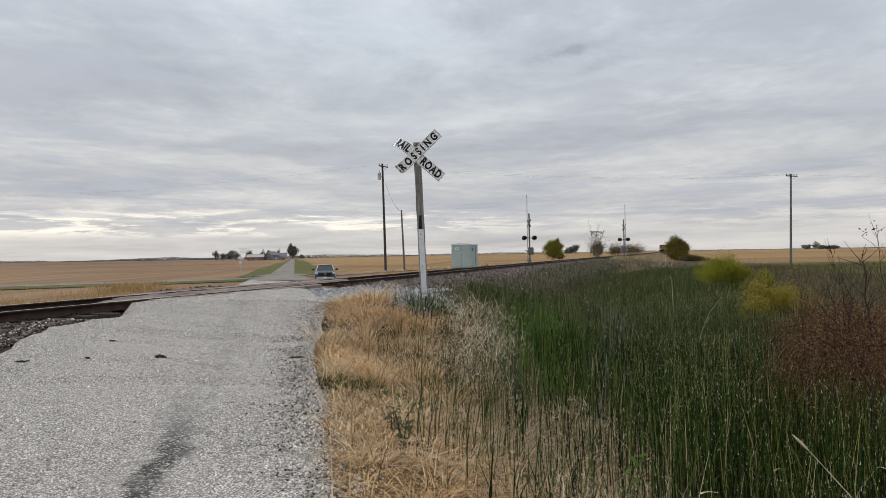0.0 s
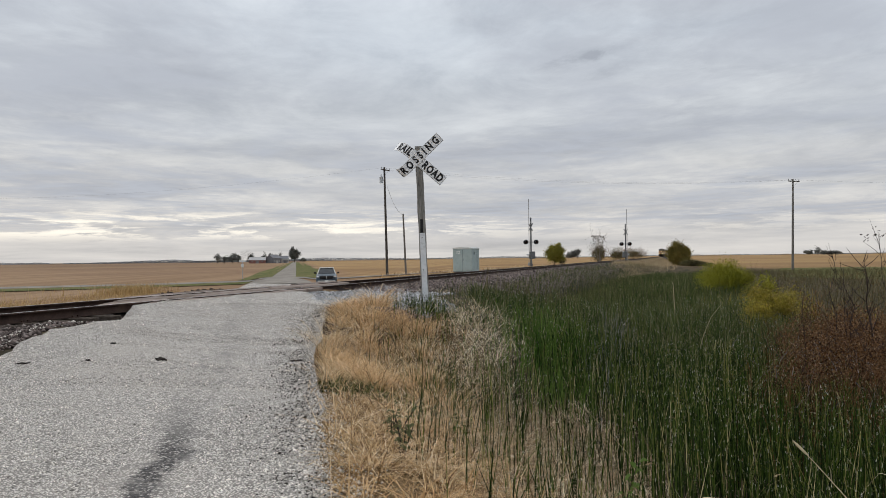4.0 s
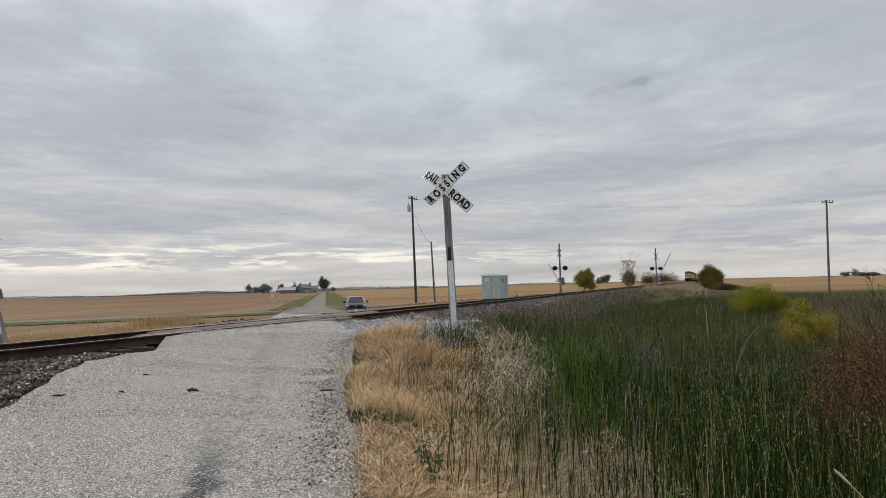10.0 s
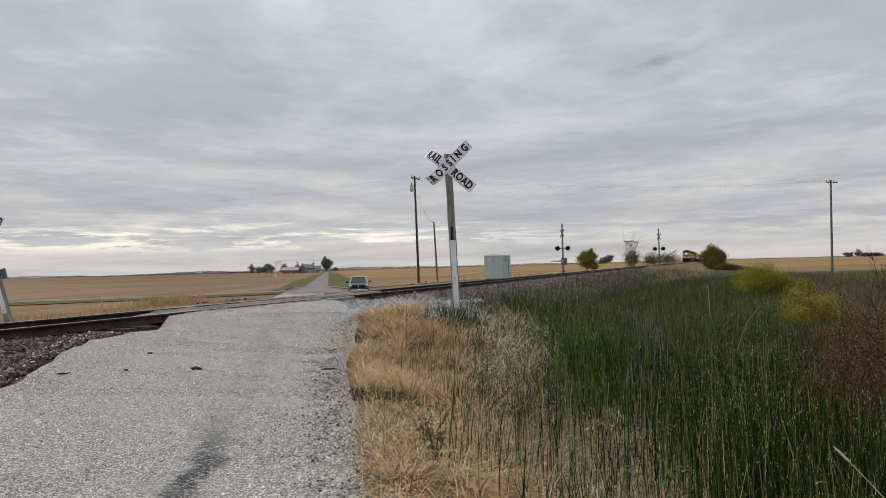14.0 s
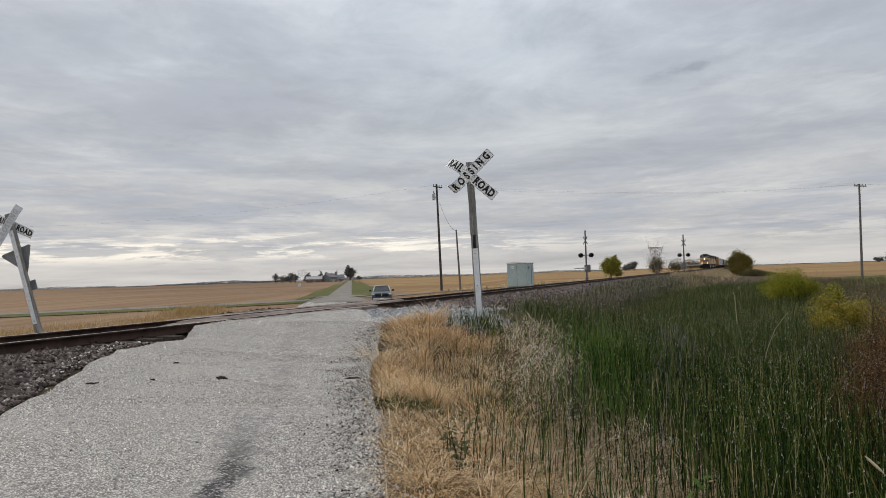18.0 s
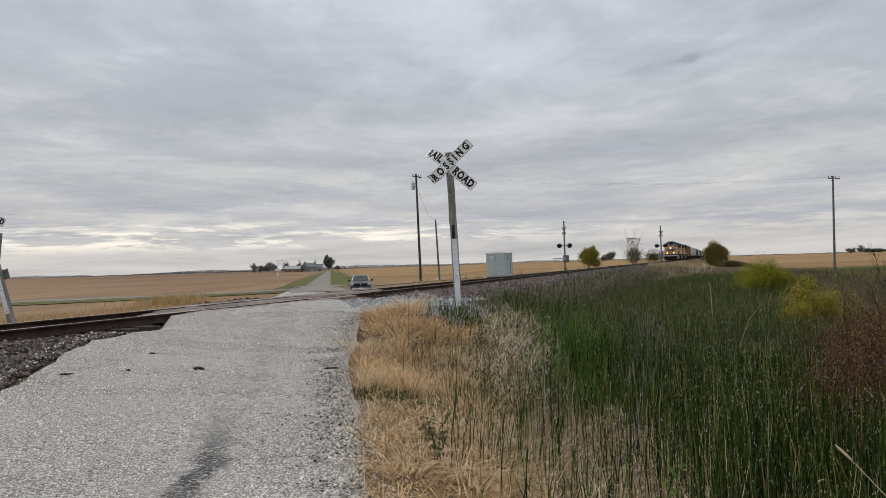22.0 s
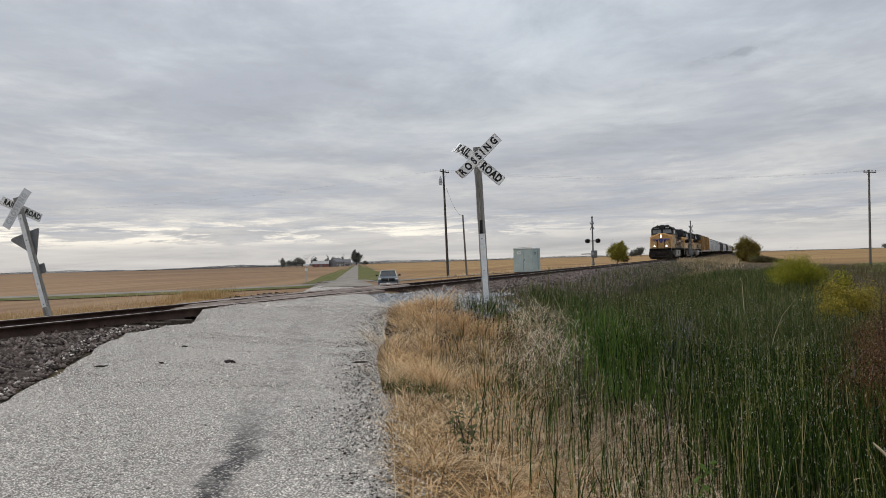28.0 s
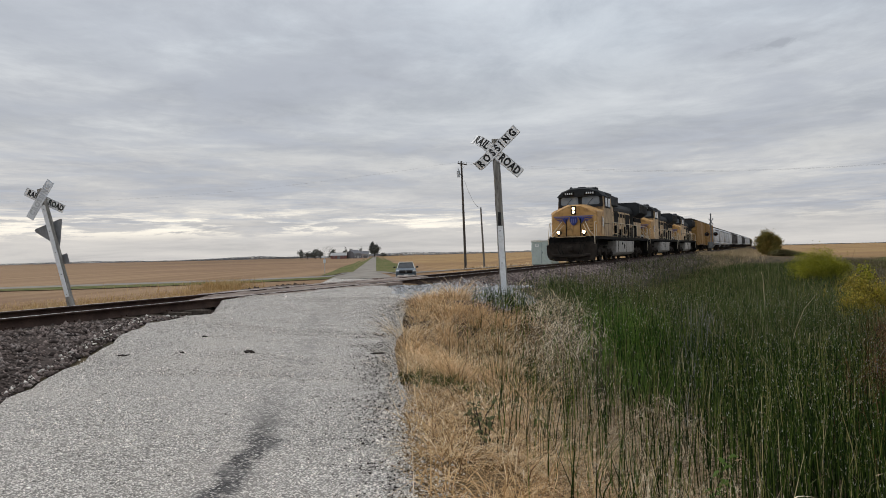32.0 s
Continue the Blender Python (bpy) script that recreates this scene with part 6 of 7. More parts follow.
bush("far_tree", -266 / 1290 * 620, 620, 10.0, 12.0, 0.38, 10000, LEAF_HAZED, "large round dark tree at the end of the lane", "tree", 50, low=0.06, clumps=90, spread=0.15, trunk=0.4)
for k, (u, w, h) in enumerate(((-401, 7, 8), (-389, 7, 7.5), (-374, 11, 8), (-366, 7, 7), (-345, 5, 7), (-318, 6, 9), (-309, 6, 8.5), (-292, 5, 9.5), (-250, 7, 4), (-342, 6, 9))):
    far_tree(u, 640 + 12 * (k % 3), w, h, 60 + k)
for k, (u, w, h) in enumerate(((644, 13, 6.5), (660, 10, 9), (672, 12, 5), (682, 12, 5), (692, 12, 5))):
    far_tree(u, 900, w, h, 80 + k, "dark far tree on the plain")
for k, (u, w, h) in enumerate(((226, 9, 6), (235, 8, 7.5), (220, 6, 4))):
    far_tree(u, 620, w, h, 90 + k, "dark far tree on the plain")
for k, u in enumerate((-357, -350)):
    bare_tree(u / 1290 * 630, 630, 5, 11, -1, 95 + k, "tall bare tree by the farm", LEAF_HAZED, 150)


def barn(u, y, wide, deep, eaves, ridge, wall, roof, label, turn=12):
    x = u / 1290 * y
    b = thing("barn", pose(x, y, float(height(x, y)) - 0.1, 0, 0, turn), label, "farm building", "buildings of the far farm")
    half = deep / 2
    walls = prism(B(), ((-half, 0), (half, 0), (half, eaves), (0, ridge), (-half, eaves)), wide, Matrix.Rotation(radians(90), 4, "Z") @ FACE)
    part("wall", walls, wall, b)
    for s in (-1, 1):
        slope = math.degrees(math.atan2(ridge - eaves, half))
        r = block(B(), 0, 0, 0, wide + 0.6, math.hypot(half, ridge - eaves) + 0.5, 0.15, 0.02)
        o = part("roof", r, roof, b)
        o.matrix_basis = Matrix.Translation((0, s * half / 2, (eaves + ridge) / 2 + 0.1)) @ Matrix.Rotation(radians(-s * slope), 4, "X")
    for k in range(3):
        part("door" if k == 1 else "window", block(B(), (k - 1) * wide * 0.3, -half - 0.05, 1.2 if k == 1 else 1.8, 2.6 if k == 1 else 1.0, 0.1, 2.4 if k == 1 else 1.0, 0.02), BARN_GREY if wall is not BARN_GREY else BARN_WHITE, b)
    return b


barn(-331, 620, 13.5, 9, 2.8, 5.2, BARN_RED_HAZED, BARN_WHITE, "long low red barn with a pale roof")
barn(-303, 625, 9.5, 9, 4.2, 7.2, BARN_GREY, BARN_GREY, "tall dark grey barn", 60)
barn(-296, 632, 6, 7, 3.5, 6, BARN_RED_HAZED, BARN_GREY, "small red farm shed", 20)
barn(-283, 640, 6, 7, 3.6, 6.0, BARN_WHITE, BARN_GREY, "small pale farmhouse with a grey roof", 20)


def make_treeline():
    """The line of woods along the horizon; its haze is painted into the leaf colour."""
    rng = np.random.default_rng(7)
    pts = []
    for k in range(34000):
        u = rng.uniform(-1.1, 1.0)
        d = 1700 + 500 * math.sin(u * 5)
        g = noise.noise(Vector((u * 9, 3.3, 0))) + 0.6 * noise.noise(Vector((u * 31, 1.1, 0)))
        h = max(0.8, 4.0 + 5.0 * g) * (0.85 if -0.14 < u < 0.12 else 0.8)
        if u > 0.35:
            h *= 0.55
        pts.append((u * d, d, -0.8 + rng.uniform(0, 1) ** 1.1 * h))
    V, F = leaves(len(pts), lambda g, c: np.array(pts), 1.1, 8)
    tagged(raw_mesh("hazed_woods", V, F, HAZED_WOOD), "line of bare woods along the horizon with haze painted into its colour", "woods", kind="stuff")


make_treeline()

# ---- grass, reeds and weeds ----
def stalks(P, tall, wide, lean, droop, rng, levels=3, face=None):
    """Arrays of bent tapering blades: P (n, 3), tall, wide, droop (n), lean (n, 2) the sideways reach of the tip."""
    n = len(P)
    t = np.linspace(0, 1, levels + 1)
    ang = rng.uniform(0, math.pi, n) if face is None else face + rng.normal(0, 0.5, n)
    side = np.stack([np.cos(ang), np.sin(ang), np.zeros(n)], 1)
    V = np.empty((n, levels + 1, 2, 3))
    for k, f in enumerate(t):
        c = P.copy()
        c[:, 0] += lean[:, 0] * f ** 1.8
        c[:, 1] += lean[:, 1] * f ** 1.8
        c[:, 2] += tall * (f - droop * f ** 2.4)
        w = (wide * (1 - 0.8 * f))[:, None] * side / 2
        V[:, k, 0], V[:, k, 1] = c - w, c + w
    base = np.arange(n)[:, None] * (2 * levels + 2)
    F = np.concatenate([base + np.array([[2 * k, 2 * k + 1, 2 * k + 3, 2 * k + 2]]) for k in range(levels)], 0).reshape(-1, 4)
    return V.reshape(-1, 3), F


def scatter(rng, n, x0, x1, y0, y1, keep):
    x, y = rng.uniform(x0, x1, n), rng.uniform(y0, y1, n)
    ok = rng.uniform(0, 1, n) < keep(x, y)
    x, y = x[ok], y[ok]
    return np.stack([x, y, height(x, y) - 0.03], 1)


def field_noise(x, y, scale, seed=0.0):
    """Smooth patches from -1 to 1."""
    return (np.sin(x * scale * 1.3 + seed) * np.sin(y * scale * 1.7 + seed * 2.1) + np.sin((x + y) * scale * 0.7 + 1.7 * seed) * 0.7
            + 0.5 * np.sin((x * 2.9 - y * 1.9) * scale + seed)) / 2.2


def verge_w(x, y):
    """Metres to the right of the near road's edge."""
    return (x - (0.227 + ROAD * y + 0.45 * ease(y, 11, 15) * (1 - ease(y, 19, 23)))) * 0.98


def track_q(x, y):
    return -DY * x + DX * y - OFF


def grass(name, P, tall, wide, reach, droop, paint, label, seed, levels=3, category="grass"):
    rng = np.random.default_rng(seed)
    n = len(P)
    h = tall * rng.uniform(0.55, 1.2, n)
    a = rng.uniform(0, 2 * math.pi, n)
    l = reach * rng.uniform(0.1, 1.0, n)
    lean = np.stack([np.cos(a) * l + 0.03, np.sin(a) * l], 1)
    V, F = stalks(P, h, wide * rng.uniform(0.7, 1.3, n), lean, droop * rng.uniform(0.4, 1.3, n), rng, levels)
    return tagged(raw_mesh(name, V, F, paint), label, category, kind="stuff")


def clumped(rng, centres, per, radius, tall, wide, droop, reach, name, paint, label, levels=4):
    """Grass growing in tufts: blades fan outwards from each centre and fall over."""
    n = len(centres)
    size = rng.lognormal(0, 0.3, n)
    pick = np.repeat(np.arange(n), per)
    a = rng.uniform(0, 2 * math.pi, len(pick))
    r = radius * np.sqrt(rng.random(len(pick))) * size[pick]
    P = centres[pick].copy()
    P[:, 0] += np.cos(a) * r
    P[:, 1] += np.sin(a) * r
    P[:, 2] = height(P[:, 0], P[:, 1]) - 0.03
    a += rng.normal(0, 0.5, len(a))
    h = tall * size[pick] * rng.uniform(0.5, 1.15, len(a))
    l = reach * size[pick] * (0.35 + r / (radius * size[pick]) * rng.uniform(0.4, 1.2, len(a)))
    lean = np.stack([np.cos(a) * l, np.sin(a) * l], 1)
    V, F = stalks(P, h, wide * rng.uniform(0.6, 1.4, len(a)), lean, droop * rng.uniform(0.5, 1.3, len(a)), rng, levels)
    return tagged(raw_mesh(name, V, F, paint), label, "grass", kind="stuff")


def swirled(name, P, tall, wide, reach, droop, paint, label, seed, levels=4, scale=1.2, messy=0.8, bow=0.0):
    """Flattened grass whose blades lie in swirls."""
    rng = np.random.default_rng(seed)
    n = len(P)
    a = 3.2 * field_noise(P[:, 0], P[:, 1], scale, seed * 0.37) + rng.normal(0, messy, n)
    l = reach * rng.uniform(0.4, 1.2, n)
    lump = 1 + 0.45 * field_noise(P[:, 0], P[:, 1], 2.3, seed * 0.11)
    h = tall * rng.uniform(0.4, 1.2, n) * lump
    V, F = stalks(P, h, wide * rng.uniform(0.6, 1.4, n), np.stack([np.cos(a) * l, np.sin(a) * l], 1), droop * rng.uniform(0.5, 1.4, n), rng, levels)
    return tagged(raw_mesh(name, V, F, paint), label, "grass", kind="stuff")


def tangle(name, P, tall, length, wide, paint, label, seed):
    """Short crooked twigs criss-cross through the height of a weed patch."""
    rng = np.random.default_rng(seed)
    n = len(P)
    Q = P.copy()
    Q[:, 2] += tall * rng.random(n) ** 0.6 * (1 + 0.3 * field_noise(P[:, 0], P[:, 1], 2.6, 1.0))
    a = rng.uniform(0, 2 * math.pi, n)
    l = length * rng.uniform(0.4, 1.2, n)
    V, F = stalks(Q, l * rng.uniform(-0.5, 0.9, n), wide * rng.uniform(0.7, 1.3, n), np.stack([np.cos(a) * l, np.sin(a) * l], 1) * 0.8, rng.uniform(-1.0, 1.6, n), rng, 3)
    return tagged(raw_mesh(name, V, F, paint), label, "weeds", kind="stuff")


def make_straw():
    rng = np.random.default_rng(101)

    def keep(x, y):
        w = verge_w(x, y)
        edge = 1.45 + 1.2 * ease(y, 6.5, 11.5) + 0.35 * field_noise(x, y, 1.5, 2.0)
        notch = 1 - 0.9 * np.exp(-((y - 9.15 + 0.25 * np.sin(x * 3)) / 0.22) ** 2) * (1 - ease(w, 0.7, 1.6))
        return ease(w, -0.16, 0.12) * (1 - ease(w, edge - 0.5, edge + 0.5)) * (1 - ease(y, 14.2, 15.8)) * np.where(y < 9, 1.0, 0.8) * notch

    mat = scatter(rng, 46000, -3.5, 3.2, 3.0, 16, keep)
    swirled("matted_dry_grass", mat, 0.15, 0.011, 0.34, 0.75, STRAW, "matted tan dry grass lying over the verge", 102)
    low = scatter(rng, 900, -3.5, 3.2, 3.2, 9.0, lambda x, y: keep(x, y) * ease(verge_w(x, y), 0.15, 0.35) * (field_noise(x, y, 2.2, 6.0) > -0.25))
    clumped(rng, low, 34, 0.12, 0.25, 0.011, 0.7, 0.36, "low_grass_tufts", STRAW, "low bent tufts of tan dry grass")
    tall = scatter(rng, 760, -3.5, 3.2, 9.3, 14.6, lambda x, y: keep(x, y) * ease(verge_w(x, y), 0.0, 0.22) * (1 - ease(verge_w(x, y), 1.6, 2.1)) * ((field_noise(x, y, 1.6, 0.4) > -0.15) | (verge_w(x, y) < 0.9)))
    clumped(rng, tall, 80, 0.15, 0.40, 0.010, 0.45, 0.36, "dry_grass_tufts", STRAW_LIGHT, "tall tan dry grass in soft tufts beside the road")
    near = scatter(rng, 5200, -3.5, 3.2, 3.2, 9.0, keep)
    near[:, 2] += 0.10
    tangle("loose_straw", near, 0.16, 0.30, 0.010, STRAW, "loose criss-cross straw on the matted grass", 104)
    pale = scatter(rng, 34000, -0.6, 3.4, 9.4, 15.0, lambda x, y: np.exp(-((x - 0.55) / 0.55) ** 2 - ((y - 12.4) / 1.5) ** 2))
    tangle("bleached_weeds", pale, 0.60, 0.20, 0.011, BLEACHED, "bleached frizzy weeds beside the dry grass", 103)
    patch = scatter(rng, 9000, -0.4, 3.6, 7.5, 12, lambda x, y: np.exp(-((x - 1.6) / 0.6) ** 2 - ((y - 9.8) / 0.8) ** 2) * 0.8)
    tangle("bleached_weeds", patch, 0.42, 0.22, 0.008, STRAW_PALE, "bleached frizzy weeds lying among the reeds", 110)
    patch = scatter(rng, 9000, 0.2, 2.6, 4.6, 7.4, lambda x, y: np.exp(-((x - 1.25) / 0.5) ** 2 - ((y - 5.8) / 0.6) ** 2) * 0.8)
    tangle("bleached_weeds", patch, 0.36, 0.24, 0.008, STRAW_PALE, "pale bent grass round the leafy weed", 112)
    fresh = scatter(rng, 15000, -0.2, 5.0, 10, 18, lambda x, y: np.exp(-((x - 0.14 * y - 0.1) / 0.7) ** 2 - ((y - 13.4) / 1.9) ** 2))
    grass("fresh_grass", fresh, 0.80, 0.012, 0.22, 0.15, FRESH, "bright green grass at the edge of the reeds", 113, 3)
    mixed = scatter(rng, 46000, -0.6, 5.0, 3.0, 11.5, lambda x, y: ease(verge_w(x, y), 0.8, 1.5) * (1 - ease(verge_w(x, y), 2.4 + 0.9 * ease(y, 7, 9), 3.6 + 0.9 * ease(y, 7, 9))) * np.clip(0.75 + 0.6 * field_noise(x, y, 1.4, 2.5), 0, 1))
    swirled("trampled_straw", mixed, 0.24, 0.011, 0.42, 0.6, STRAW_PALE, "pale trampled straw between the reeds", 105, 4, 1.5, 1.1)
    edge = scatter(rng, 5000, -3.2, 0.5, 3.0, 16, lambda x, y: np.exp(-(verge_w(x, y) / 0.16) ** 2) * (field_noise(x, y, 2.1, 1.0) > 0.1) * 0.5)
    grass("edge_weeds", edge, 0.10, 0.009, 0.10, 0.3, DULL, "low dull weeds in the gravel edge", 106, 2, "weeds")
    green = scatter(rng, 9000, -2.8, 0.6, 8.2, 10.2, lambda x, y: np.exp(-((verge_w(x, y) - 0.5) / 0.6) ** 2 - ((y - 9.1) / 0.30) ** 2))
    grass("green_tuft", green, 0.24, 0.011, 0.22, 0.35, REED, "dark green tuft at the foot of the dry grass", 107, 3)
    green = scatter(rng, 2600, -1.2, 1.0, 13.2, 16.2, lambda x, y: np.exp(-((x + 0.3) / 0.5) ** 2 - ((y - 14.8) / 0.6) ** 2))
    grass("green_tuft", green, 0.42, 0.013, 0.16, 0.2, REED, "green grass at the foot of the sign post", 109, 3)
    # thin dark stems standing in the straw
    stems = scatter(rng, 1500, -2.2, 2.6, 3.4, 12.5, lambda x, y: ease(verge_w(x, y), 0.4, 1.0) * (1 - ease(verge_w(x, y), 2.2, 3.2)) * (field_noise(x, y, 1.7, 5.0) > 0.2) * 0.6)
    grass("dark_stems", stems, 0.62, 0.013, 0.16, 0.0, REED, "thin dark green stems standing in the dry grass", 108, 2, "weeds")


def reed_zone(x, y):
    w = verge_w(x, y)
    q = track_q(x, y)
    left = 3.0 + 1.2 * ease(y, 6.5, 9.5) - 0.5 * ease(y, 10.5, 13.0)
    rise = 1.2 * ease(y, 24, 45)
    z = (0.15 * ease(w, 0.8, 1.5) * (0.4 + 1.2 * (field_noise(x, y, 1.9, 7.0) > 0)) + 0.85 * ease(w, left - 0.5, left + 0.9)) * (1 - ease(q - rise, -6.6, -5.2))
    return z * (1 - ease(x - 0.36 * y, 1.2, 3.4) * ease(y, 7, 10))


def make_reeds():
    rng = np.random.default_rng(111)
    bands = ((2.8, 7.5, -1.0, 6.5, 15000, 0.0145, 0.98), (7.5, 14, -2, 9, 28000, 0.0155, 0.96), (14, 28, -4, 15, 64000, 0.017, 0.92), (28, 75, -1, 30, 90000, 0.024, 0.9))
    for k, (y0, y1, x0, x1, n, wide, tall) in enumerate(bands):
        P = scatter(rng, n, x0, x1, y0, y1, lambda x, y: reed_zone(x, y) * np.clip(0.8 + 0.5 * field_noise(x, y, 0.9, 3.0), 0.1, 1))
        m = len(P)
        h = tall * rng.uniform(0.62, 1.12, m) * (0.9 + 0.18 * field_noise(P[:, 0], P[:, 1], 0.7, 1.2))
        h *= (0.72 + 0.28 * ease(verge_w(P[:, 0], P[:, 1]), 1.2, 3.0)) * (0.55 + 0.45 * ease(-track_q(P[:, 0], P[:, 1]), 6.0, 9.5))
        lean = rng.normal(0, 0.07, (m, 2)) * tall * np.where(rng.random((m, 1)) < 0.07, 4.0, 1.0)
        V, F = stalks(P, h, wide * rng.uniform(0.7, 1.3, m), lean, np.zeros(m), rng, 2)
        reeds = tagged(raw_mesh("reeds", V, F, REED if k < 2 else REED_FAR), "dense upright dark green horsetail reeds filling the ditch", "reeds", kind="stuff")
        # pale joints and tips
        if k < 3:
            pick = rng.random(m) < (0.9, 0.85, 0.6)[k]
            Q, hh, ll = P[pick], h[pick], lean[pick]
            f = 1 - 0.5 * rng.random(len(Q)) ** 2
            T = Q.copy()
            T[:, :2] += ll * (f ** 1.8)[:, None]
            T[:, 2] += hh * f - 0.015
            V, F = stalks(T, rng.uniform(0.008, 0.034, len(Q)), np.full(len(Q), wide * 0.62), ll * 0.03, np.zeros(len(Q)), rng, 1)
            tips = raw_mesh("reed_tips", V, F, REED_TIP)
            tips.parent = reeds
            tagged(tips, kind="stuff")
        # short side shoots and grass blades among the stems
        pick = rng.random(m) < (0.35, 0.5, 0.75, 0.8)[k]
        Q, hh = P[pick].copy(), h[pick]
        c = len(Q)
        Q[:, 2] += hh * rng.uniform(0.45, 0.9, c)
        a = rng.uniform(0, 2 * math.pi, c)
        l = rng.uniform(0.03, 0.16, c)
        V, F = stalks(Q, rng.uniform(0.06, 0.24, c), wide * 0.8 * rng.uniform(0.6, 1.3, c), np.stack([np.cos(a) * l, np.sin(a) * l], 1), rng.uniform(0, 0.8, c), rng, 2)
        shoots = raw_mesh("reed_shoots", V, F, REED_FAR)
        shoots.parent = reeds
        tagged(shoots, kind="stuff")


def make_weeds():
    rng = np.random.default_rng(121)
    # dull weeds at the ballast's foot
    P = scatter(rng, 260000, -1, 40, 17, 95, lambda x, y: ease(track_q(x, y), -9.0, -6.0) * (1 - ease(track_q(x, y) - 1.5 * ease(y, 26, 62) + 0.5 * field_noise(x, y, 0.5, 2.0), -4.4, -2.9)) * ease(x - ROAD * y, 3.7, 4.8) * np.clip(30 / y, 0.3, 1))
    P[:, 2] = np.maximum(P[:, 2], np.interp(track_q(P[:, 0], P[:, 1]), BED_Q[:8], BED_H[:8]) - 0.04)
    grass("trackside_weeds", P[::4], 0.34, 0.017, 0.14, 0.1, DULL, "dull brown weeds along the ballast", 122, 2, "weeds")
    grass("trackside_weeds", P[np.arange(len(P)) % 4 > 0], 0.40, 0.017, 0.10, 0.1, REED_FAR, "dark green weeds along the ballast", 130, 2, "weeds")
    # dead stalks among the reeds
    P = scatter(rng, 52000, -2, 26, 9, 62, lambda x, y: reed_zone(x, y) * np.clip(0.45 + 0.8 * field_noise(x, y, 0.45, 4.0), 0.05, 1) * np.clip(26 / y, 0.3, 1))
    grass("dead_stalks", P, 0.88, 0.013, 0.12, 0.05, DULL, "dull dead stalks among the reeds", 131, 2, "weeds")
    # grey and dull weeds behind the reeds
    P = scatter(rng, 130000, 5, 58, 14, 90, lambda x, y: ease(x - 0.33 * y, -1.0, 2.5) * (1 - ease(x - 0.66 * y, 2, 8)) * np.clip(30 / y, 0.45, 1))
    grass("ditch_weeds", P, 0.62, 0.016, 0.34, 0.25, DULL, "grey-brown dead weeds in the ditch", 123, 2, "weeds")
    P = scatter(rng, 4000, 8, 16, 19, 31, lambda x, y: np.exp(-((x - 11.4) / 1.1) ** 2 - ((y - 25.5) / 2.2) ** 2))
    grass("golden_weeds", P, 1.15, 0.02, 0.25, 0.15, GOLDEN, "golden-yellow weeds in the ditch", 124, 3, "weeds")
    # brown dead weeds close by
    P = scatter(rng, 40000, 3, 13, 6.0, 17, lambda x, y: ease(x - 0.44 * y + 0.5 * field_noise(x, y, 1.1, 2.0), -0.5, 1.6) * ease(y, 6.2, 8.5))
    grass("brown_weeds", P, 1.08, 0.012, 0.40, 0.15, BROWN, "rust-brown dead weeds", 125, 3, "weeds")
    T = scatter(rng, 26000, 3.2, 12.5, 6.5, 16, lambda x, y: ease(x - 0.44 * y + 0.5 * field_noise(x, y, 1.1, 2.0), -0.4, 1.3) * ease(y, 6.2, 8.5) * np.clip(0.7 + 0.8 * field_noise(x, y, 2.1, 4.0), 0.1, 1))
    tangle("dead_twigs", T, 1.05, 0.34, 0.010, BROWN, "tangled brown twigs of dead weeds", 133)
    P = scatter(rng, 16000, 5, 40, 16, 60, lambda x, y: ease(x - 0.36 * y, -1.0, 2.5) * (1 - ease(x - 0.62 * y, 2, 8)) * np.clip(22 / y, 0.2, 1))
    tangle("ditch_scrub", P, 0.6, 0.45, 0.018, BROWN, "low brown scrub in the ditch", 134)
    V, F = leaves(60000, lambda g, c: brown_spots(g, c), 0.018, 126)
    tagged(raw_mesh("withered_leaves", V, F, BROWN), "withered brown leaves on dead weeds", "leaves", kind="stuff")
    def thick(g, c):
        x, y = g.uniform(3.6, 9.5, c), g.uniform(8.2, 13, c)
        ok = g.random(c) < ease(x - 0.43 * y, -0.25, 1.2) * np.clip(0.55 + 0.9 * field_noise(x, y, 3.3, 1.0), 0.08, 1)
        x, y = x[ok], y[ok]
        top = 1.45 * ease(x - 0.43 * y, -0.7, 0.8) * (1 + 0.22 * field_noise(x, y, 2.2, 3.0))
        return np.stack([x, y, height(x, y) + top * g.random(len(x)) ** 0.7], 1)
    V, F = leaves(190000, thick, 0.014, 136)
    tagged(raw_mesh("withered_leaves", V, F, BROWN), "dense withered red-brown leaves on dead weeds", "leaves", kind="stuff")
    T = scatter(rng, 2200, 3.6, 9.5, 7.6, 13, lambda x, y: ease(x - 0.43 * y, -0.6, 0.6) * 0.5)
    tangle("pale_twigs", T, 1.2, 0.3, 0.007, LILAC, "pale dry twigs in the dead weeds", 137)
    P = scatter(rng, 9000, 1.0, 7.5, 9, 20, lambda x, y: np.exp(-((x - 0.225 * y) / 0.35) ** 2 - ((y - 13.5) / 2.2) ** 2) * np.clip(0.5 + field_noise(x, y, 1.6, 3.0), 0, 1))
    grass("lilac_stalks", P, 0.98, 0.010, 0.14, 0.1, LILAC, "thin lilac-grey dead stalks among the reeds", 138, 2, "weeds")
    # dry grass round the gated crossing and along the line
    P = scatter(rng, 70000, 12, 50, 66, 122, lambda x, y: ease(track_q(x, y) + 3 * field_noise(x, y, 0.35, 2.0), -10, -6) * (1 - ease(track_q(x, y), -3.4, -2.6)) * 0.8)
    grass("far_dry_grass", P, 0.75, 0.02, 0.35, 0.3, FAR_STRAW, "tall tan grass round the gated crossing", 127, 2)
    s, q = rng.uniform(96, 330, 50000), -3.0 - 7.0 * rng.random(50000) ** 1.3
    x, y = track_xy(s, q)
